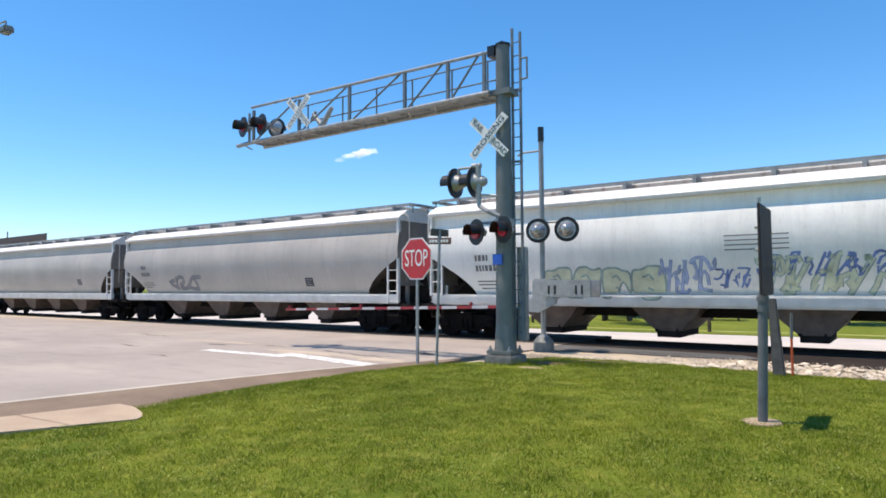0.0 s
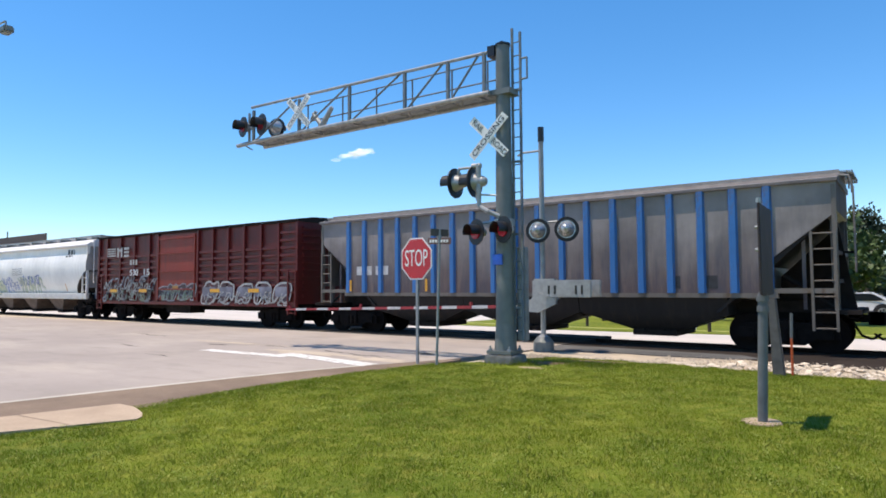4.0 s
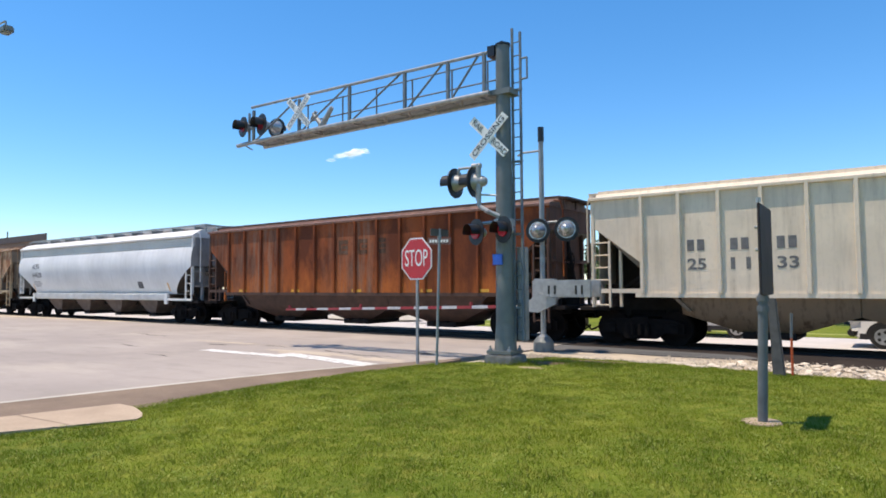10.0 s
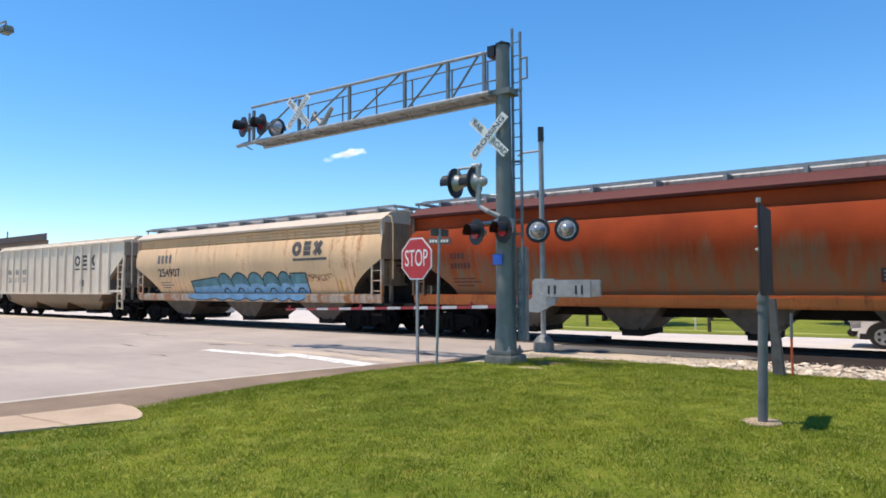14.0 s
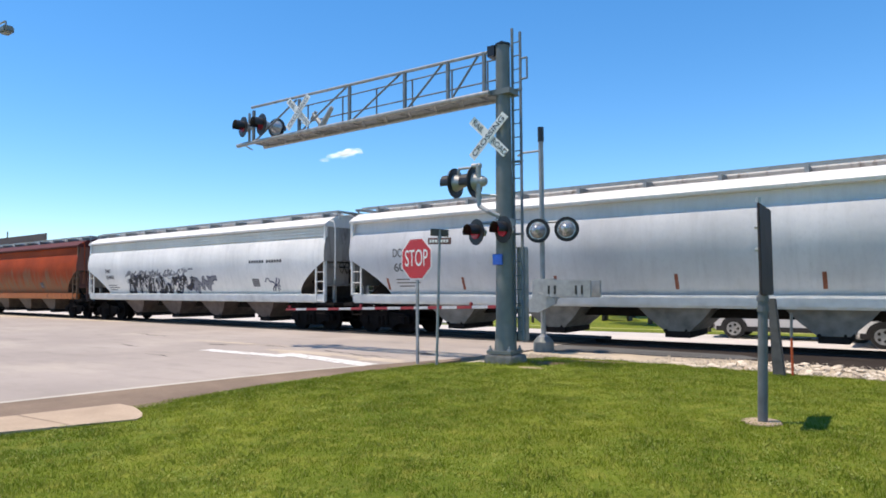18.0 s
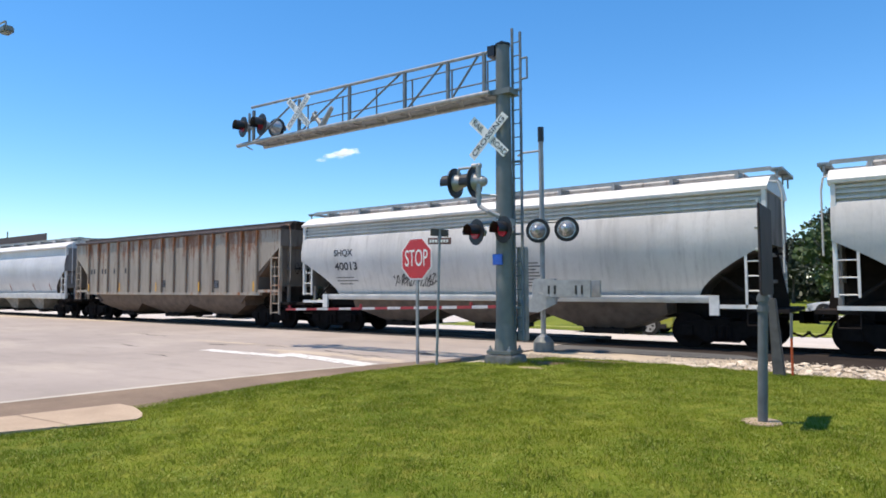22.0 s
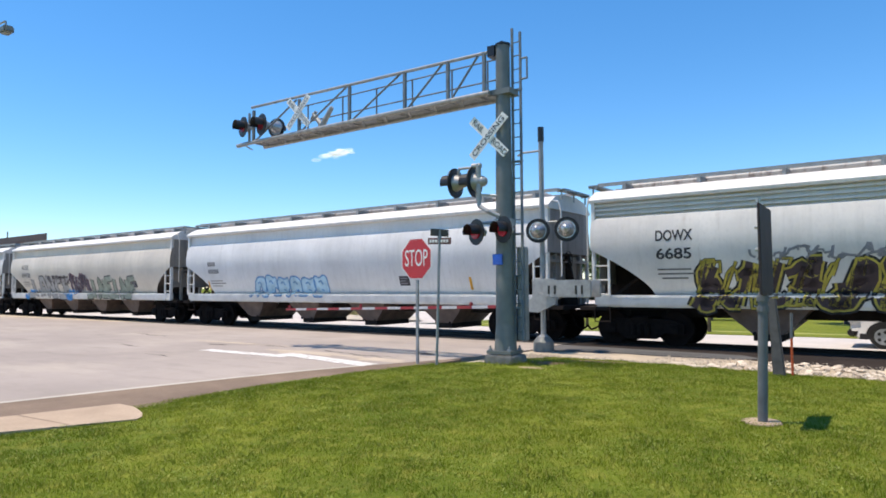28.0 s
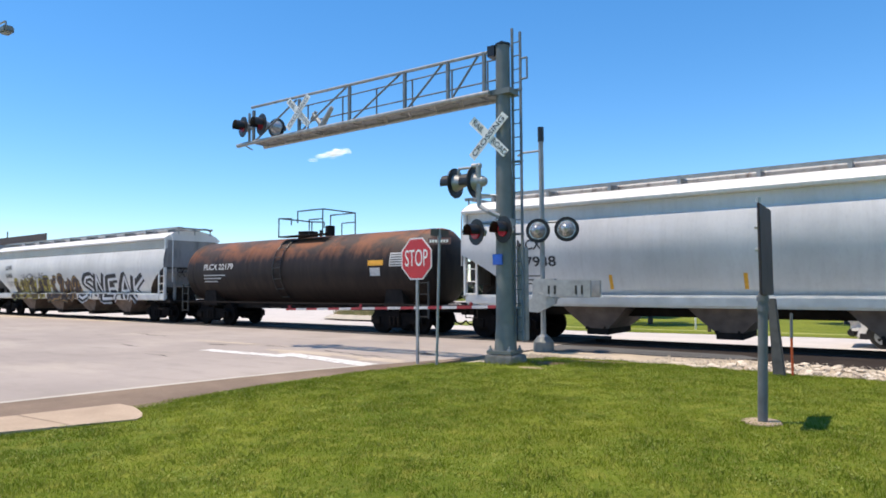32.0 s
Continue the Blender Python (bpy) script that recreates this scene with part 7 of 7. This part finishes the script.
def make_trees():
    tree("tree", "dark pine tree behind the far lawn", -3.4, 70, 8.3, 3.2, LEAF[1], 1, True)
    tree("tree", "dark pine tree behind the far lawn", 2.4, 68, 9.3, 3.6, LEAF[1], 2, True)
    tree("tree", "dark pine tree behind the far lawn", -6.2, 72, 8.6, 3.2, LEAF[1], 3, True)
    for i, (x, y, h) in enumerate(((-10, 75, 6.4), (-14, 78, 7.0), (-19, 80, 6.6), (-24, 86, 6.6), (-30, 90, 6.2), (7, 72, 7.0), (13, 74, 7.0))):
        tree("tree", "rounded dark green tree in the distance", x, y, h, h * 0.45, LEAF[1], 10 + i)
    for i, (x, y) in enumerate(((-10.4, 31.5), (-13.4, 37.6), (-2.6, 36.0), (-17.5, 44.0), (9.0, 42.0))):
        tree("tree", "small shade tree on the far lawn", x, y, 4.3 + 0.15 * i, 2.0, LEAF[0], 30 + i, size=0.4)
    # a low dark hedge under the trees
    co, fa = [], []
    rng = np.random.default_rng(8)
    for i in range(19000):
        x = rng.uniform(-98, 22)
        y, z = rng.uniform(80, 84), rng.uniform(0, 3.2 if x > -34 else 2.4) * rng.random() ** 0.3
        o = len(co)
        d = rng.normal(size=(2, 3)) * 0.22
        p = np.array((x, y, z))
        co += [tuple(p - d[0]), tuple(p + d[1]), tuple(p + d[0]), tuple(p - d[1])]
        fa.append((o, o + 1, o + 2, o + 3))
    me = bpy.data.meshes.new("far_hedge")
    me.from_pydata(co, [], fa)
    me.materials.append(LEAF[1])
    tagged(new("far_hedge", me), "dark green far hedge and undergrowth", "hedge", kind="stuff")
    # planting bed seen under the train
    bed = thing("planting_bed", "low planting bed with tan grasses behind the track", "shrubs", pose(-25.6, 28.2, 0))
    bm = bmesh.new()
    bmesh.ops.create_cone(bm, cap_ends=True, segments=20, radius1=2.6, radius2=2.1, depth=0.22, matrix=Matrix.Diagonal((1.4, 0.6, 1, 1)))
    part("kerb", bm, M_edge, bed)
    co, fa = [], []
    for i in range(1400):
        a, r = rng.uniform(0, 6.28), 2.0 * math.sqrt(rng.random())
        x, y = 1.4 * r * math.cos(a), 0.6 * r * math.sin(a)
        o = len(co)
        l = rng.normal(size=2) * 0.12
        hgt = rng.uniform(0.25, 0.62)
        co += [(x - 0.02, y, 0.1), (x + 0.02, y, 0.1), (x + l[0], y + l[1], hgt)]
        fa.append((o, o + 1, o + 2))
    me = bpy.data.meshes.new("plants")
    me.from_pydata(co, [], fa)
    nl = Nodes("bed_plants", 0.7)
    me.materials.append(nl.done(nl.mix(nl.island(), (0.34, 0.26, 0.13), (0.08, 0.14, 0.03))))
    share("plants", me, bed)


make_trees()

M_wall = plain("brown_brick_wall", (0.22, 0.15, 0.115), 0.9, 0, 0.2, 3)
M_roofing = plain("dark_roof_metal", (0.075, 0.055, 0.05), 0.7, 0, 0.25, 1.5)
M_window = plain("dark_window_glass", (0.03, 0.04, 0.05), 0.1)


def make_building():
    ob = thing("warehouse", "low brown brick warehouse with a dark flat roof", "building", pose(0, 0, 0))
    bm = bmesh.new()
    box(bm, -190, -107.3, 45, 50, -0.2, 9.2)
    for v in bm.verts:
        if v.co.y > 47 and v.co.x > -150:
            v.co.x -= 18
    part("wall", bm, M_wall, ob)
    bm = bmesh.new()
    box(bm, -190.4, -106.9, 44.6, 50.4, 9.2, 10.2)
    for v in bm.verts:
        if v.co.y > 47 and v.co.x > -150:
            v.co.x -= 18
    part("roof_band", bm, M_roofing, ob, "dark metal roof band")
    for i in range(14):
        bm = bmesh.new()
        x = -184 + i * 5.4
        box(bm, x, x + 2.2, 44.93, 45.05, 2.5, 5.0)
        w = part("window", bm, M_window, ob)
        bm = bmesh.new()
        box(bm, x - 0.15, x + 2.35, 44.88, 44.95, 2.3, 2.5)
        part("sill", bm, M_edge, w)
    bm = bmesh.new()
    tube(bm, (-124.2, 45.6, 10.2), (-124.2, 45.6, 11.4), 0.09)
    part("roof_mast", bm, M_under, ob)


make_building()


def make_lamp():
    ob = thing("street_lamp", "very tall floodlight mast with a grey lamp head", "street lamp", pose(-78.9, 26.6, 0))
    bm = bmesh.new()
    tube(bm, (0, 0, -0.2), (0, 0, 29.5), 0.28, 0.14, 14)
    part("pole", bm, M_galv, ob, "", True)
    bm = bmesh.new()
    pipe(bm, [(0, 0, 28.7), (2.3, 0, 29.35), (4.2, 0, 29.25)], 0.09)
    part("arm", bm, M_galv, ob)
    bm = bmesh.new()
    box(bm, 3.8, 5.2, -0.5, 0.5, 27.85, 28.6)
    bevel(bm, 0.15)
    tube(bm, (4.4, 0, 28.5), (4.2, 0, 29.25), 0.08)
    part("lamp_head", bm, M_mast, ob, "grey floodlight head")


make_lamp()

M_tyre = plain("tyre_rubber", (0.02, 0.02, 0.02), 0.85)
M_rim = plain("alloy_rim", (0.45, 0.45, 0.46), 0.3, 0.7)
M_glass = plain("tinted_car_glass", (0.02, 0.025, 0.03), 0.08)
M_trim = plain("black_car_trim", (0.018, 0.018, 0.02), 0.7)
M_lampglass = plain("headlamp_glass", (0.6, 0.62, 0.62), 0.15)


def vehicle(name, label, category, colour, x, length=4.7, height=1.72, kind="suv"):
    """A road vehicle that faces -x, its front at x = 0."""
    paint = Nodes(name + "_paint", 0.25)
    paint.b.inputs["Coat Weight"].default_value = 0.6
    paint = paint.done(colour)
    ob = thing(name, label, category, x)
    L, H = length, height
    if kind == "pickup":
        top = [(0.0, 0.55), (0.05, 0.95), (0.3, 1.08), (1.25, 1.16), (1.85, H - 0.08), (2.1, H), (3.2, H), (3.45, 1.2), (L, 1.18), (L, 0.5)]
    elif kind == "suv":
        top = [(0.0, 0.5), (0.04, 0.85), (0.25, 1.02), (1.15, 1.12), (1.8, H - 0.1), (2.1, H), (4.0, H - 0.03), (4.45, H - 0.2), (L - 0.05, 1.05), (L, 0.5)]
    else:
        top = [(0.0, 0.45), (0.05, 0.72), (0.3, 0.82), (1.2, 0.92), (1.95, H - 0.06), (2.3, H), (3.1, H - 0.02), (3.9, 1.0), (L - 0.08, 0.95), (L, 0.45)]
    low = [(L - 0.15, 0.3), (0.15, 0.3)]
    bm = bmesh.new()
    prism(bm, top + low, -0.9, 0.9)
    for v in bm.verts:
        if v.co.z > 1.1:
            v.co.y *= 0.86
    bevel(bm, 0.05, 2)
    body = part("body", bm, paint, ob, "", True)
    cab = [(1.45, 1.14), (1.95, H - 0.15), (3.1 if kind != "suv" else 4.0, H - 0.15), (3.35 if kind != "suv" else 4.45, 1.14)]
    if kind == "car":
        cab = [(1.5, 0.95), (2.1, H - 0.1), (3.1, H - 0.1), (3.7, 0.98)]
    for s in (-1, 1):
        bm = bmesh.new()
        yy = 0.86 if kind == "car" else 0.83
        prism(bm, cab, s * (yy - 0.05), s * (yy + 0.03))
        part("side_window", bm, M_glass, ob)
    for s in (-1, 1):
        bm = bmesh.new()
        box(bm, -0.03, 0.30, s * 0.68 - 0.25, s * 0.68 + 0.25, 0.62 if kind == "car" else 0.74, 0.76 if kind == "car" else 0.96)
        bevel(bm, 0.04)
        part("headlight", bm, M_lampglass, ob, "clear headlight")
        bm = bmesh.new()
        box(bm, L - 0.10, L + 0.02, s * 0.76 - 0.14, s * 0.76 + 0.14, 0.72, 0.95)
        bevel(bm, 0.03)
        part("tail_light", bm, M_red_dim, ob, "red tail light")
        bm = bmesh.new()
        box(bm, 0.25, L - 0.3, s * 0.908 - 0.012, s * 0.908 + 0.012, 0.27, 0.44)
        part("sill_trim", bm, M_trim, ob, "black lower trim")
        for wx in (0.85, L - 0.95):
            bm = bmesh.new()
            prism(bm, [(wx + 0.45 * math.cos(a), 0.36 + 0.45 * math.sin(a)) for a in np.linspace(0, math.pi, 13)], s * 0.895, s * 0.915)
            part("wheel_arch", bm, M_trim, ob, "dark wheel arch")
    bm = bmesh.new()
    box(bm, -0.04, 0.1, -0.42, 0.42, 0.62, 0.90 if kind != "car" else 0.74)
    bevel(bm, 0.03)
    part("grille", bm, M_trim, ob, "black grille")
    bm = bmesh.new()
    box(bm, -0.07, 0.25, -0.9, 0.9, 0.34, 0.56)
    bevel(bm, 0.05)
    part("bumper", bm, M_trim if kind != "car" else paint, ob)
    for wx in (0.85, L - 0.95):
        for s in (-1, 1):
            bm = bmesh.new()
            tube(bm, (0, s * 0.70, 0), (0, s * 0.935, 0), 0.36, n=24)
            w = part("wheel", bm, M_tyre, ob)
            w.location = (wx, 0, 0.36)
            bm = bmesh.new()
            tube(bm, (0, s * 0.925, 0), (0, s * 0.95, 0), 0.24, n=20)
            rim = part("rim", bm, M_rim, w, "alloy rim")
            for k in range(5):
                bm = bmesh.new()
                a = k * 1.2566
                tube(bm, (0.14 * math.cos(a), s * 0.94, 0.14 * math.sin(a)), (0.14 * math.cos(a), s * 0.96, 0.14 * math.sin(a)), 0.05, n=8)
                part("wheel_slot", bm, M_tyre, w)
    return ob


ROAD_Z = -0.20
PARKED = vehicle("white_suv", "white sport utility vehicle waiting on the far road", "car", (0.78, 0.78, 0.77), pose(-1.6, 24.0, ROAD_Z), 4.9, 1.8)
# cars that drive past towards -x on the far lane: start and speed
MOVERS = [
    (vehicle("dark_suv", "dark grey sport utility vehicle driving along the far road", "car", (0.05, 0.052, 0.058), pose(0, 0, 0), 4.8, 1.75), 42.2, 8.9),
    (vehicle("silver_suv", "silver sport utility vehicle driving along the far road", "car", (0.45, 0.45, 0.46), pose(0, 0, 0), 4.8, 1.75), 71.0, 8.0),
    (vehicle("white_car", "white sedan driving along the far road", "car", (0.76, 0.76, 0.75), pose(0, 0, 0), 4.6, 1.45, "car"), 88.7, 7.6),
    (vehicle("two_tone_pickup", "silver and dark pickup truck driving along the far road", "truck", (0.55, 0.55, 0.56), pose(0, 0, 0), 5.6, 1.8, "pickup"), 140.6, 8.15),
    (vehicle("green_car", "yellow-green small car driving along the far road", "car", (0.33, 0.36, 0.05), pose(0, 0, 0), 4.2, 1.5, "car"), 161.6, 7.87),
]
# one that drives the other way on the near lane
ONCOMING = vehicle("silver_pickup", "silver pickup truck driving the other way behind the train", "truck", (0.50, 0.49, 0.48), pose(0, 0, 0), 5.7, 1.85, "pickup")


def make_far_posts():
    for i, (x, y) in enumerate(((-6.75, 27.7), (-12.4, 28.6), (-16.0, 30.0))):
        ob = thing("bollard", "short dark post on the far lawn", "post", pose(x, y, -0.17), "posts on the far lawn")
        bm = bmesh.new()
        tube(bm, (0, 0, -0.1), (0, 0, 0.85), 0.07, n=10)
        part("shaft", bm, M_bark, ob)
    for x, y in ((-7.6, 28.9), (-16.8, 29.2)):
        ob = thing("marker_post", "thin white marker post on the far lawn", "post", pose(x, y, -0.17), "white posts on the far lawn")
        bm = bmesh.new()
        tube(bm, (0, 0, -0.1), (0, 0, 1.1), 0.04, n=8)
        tube(bm, (0, 0, 1.1), (0, 0, 1.14), 0.05, n=8)
        part("shaft", bm, M_white, ob)
    for x, y in ((-13.0, 34), (-8.2, 37)):
        ob = thing("picnic_table", "dark timber picnic table on the far lawn", "table", pose(x, y, -0.17, 0, 0, 12), "tables on the far lawn")
        bm = bmesh.new()
        box(bm, -0.95, 0.95, -0.38, 0.38, 0.70, 0.76)
        part("tabletop", bm, M_bark, ob)
        for s in (-1, 1):
            bm = bmesh.new()
            box(bm, -0.95, 0.95, s * 0.7 - 0.13, s * 0.7 + 0.13, 0.42, 0.47)
            part("bench", bm, M_bark, ob)
            bm = bmesh.new()
            box(bm, s * 0.65 - 0.05, s * 0.65 + 0.05, -0.75, 0.75, 0, 0.42)
            box(bm, s * 0.65 - 0.04, s * 0.65 + 0.04, -0.2, 0.2, 0.4, 0.70)
            part("leg", bm, M_bark, ob)
    for i, (x, y, c) in enumerate(((-4.9, 42.6, (0.7, 0.7, 0.7)), (0.6, 43.0, (0.3, 0.3, 0.31)), (6.0, 42.6, (0.68, 0.68, 0.7)))):
        vehicle("parked_car", "parked car far beyond the lawn", "car", c, pose(x, y, -0.15), 4.5, 1.45, "car")


make_far_posts()


def make_cloud():
    ob = new("cloud")
    tagged(ob, "small white wispy cloud in the blue sky", "cloud")
    mc = Nodes("self_lit_cloud_white", 0.9)
    mc.done((0.9, 0.9, 0.9))
    # a faint glow of the puffs stands in for sunlight scattered inside them
    mc.b.inputs["Emission Color"].default_value = (0.85, 0.93, 1, 1)
    mc.b.inputs["Emission Strength"].default_value = 0.55
    mc.put(mc.b.inputs["Alpha"], mc.math("MULTIPLY", mc.ramp(mc.noise(0.09, (1, 1, 1.5), 6, 0.6), 0.25, 0.65), 0.24))
    rng = random.Random(4)
    for i in range(34):
        bm = bmesh.new()
        bmesh.ops.create_icosphere(bm, subdivisions=2, radius=1)
        f = rng.gauss(0, 0.42)
        cx = 30 * max(-0.8, min(0.8, f))
        w = rng.uniform(4, 11) * (1.1 - 0.5 * abs(f))
        off = Vector((cx, rng.gauss(0, 3), 2.2 + cx * 0.19 + rng.gauss(0, 1.8)))
        for v in bm.verts:
            k = 1 + 0.3 * noise.noise(v.co * 1.4 + Vector((i * 3, 0, 0)))
            v.co = off + Vector((v.co.x * w * k, v.co.y * 4, v.co.z * w * 0.30 * k))
        part("puff", bm, mc.m, ob, "", True)
    return ob


CLOUD = make_cloud()
make_stones()


def motions():
    steps = [frame_time / 15 for frame_time in range(0, 481)]
    for car, start in CARS:
        walk(car, [(t, pose(start - run(t), TRACK_Y, 0)) for t in range(0, 33, 4)])
    for wheel, dx in WHEELS:
        walk(wheel, [(t, pose(dx, 0, WHEEL_R, 0, -math.degrees(run(t) / WHEEL_R))) for t in steps])
    stops = [(0, 60.0), (2, 38.0), (4, 16.0), (5.5, 3.6), (6.3, -0.6), (7, -1.55), (8, -1.6), (32, -1.6)]
    walk(PARKED, [(t, pose(x, 24.0, ROAD_Z)) for t, x in stops])
    walk(ONCOMING, [(t, pose(1.2 + 14.4 * (t - 12), 22.45, ROAD_Z, 0, 0, 180)) for t in range(0, 33, 4)])
    for car, start, speed in MOVERS:
        walk(car, [(t, pose(start - speed * t, 25.9, ROAD_Z)) for t in range(0, 33, 4)])
    a, b = Vector((-618.2, 652.5, 184.3)), Vector((-648.0, 630.8, 184.4))
    walk(CLOUD, [(0, Matrix.Translation(a) @ pose(0, 0, 0, 0, 0, 36)), (32, Matrix.Translation(b) @ pose(0, 0, 0, 0, 0, 36))])


motions()
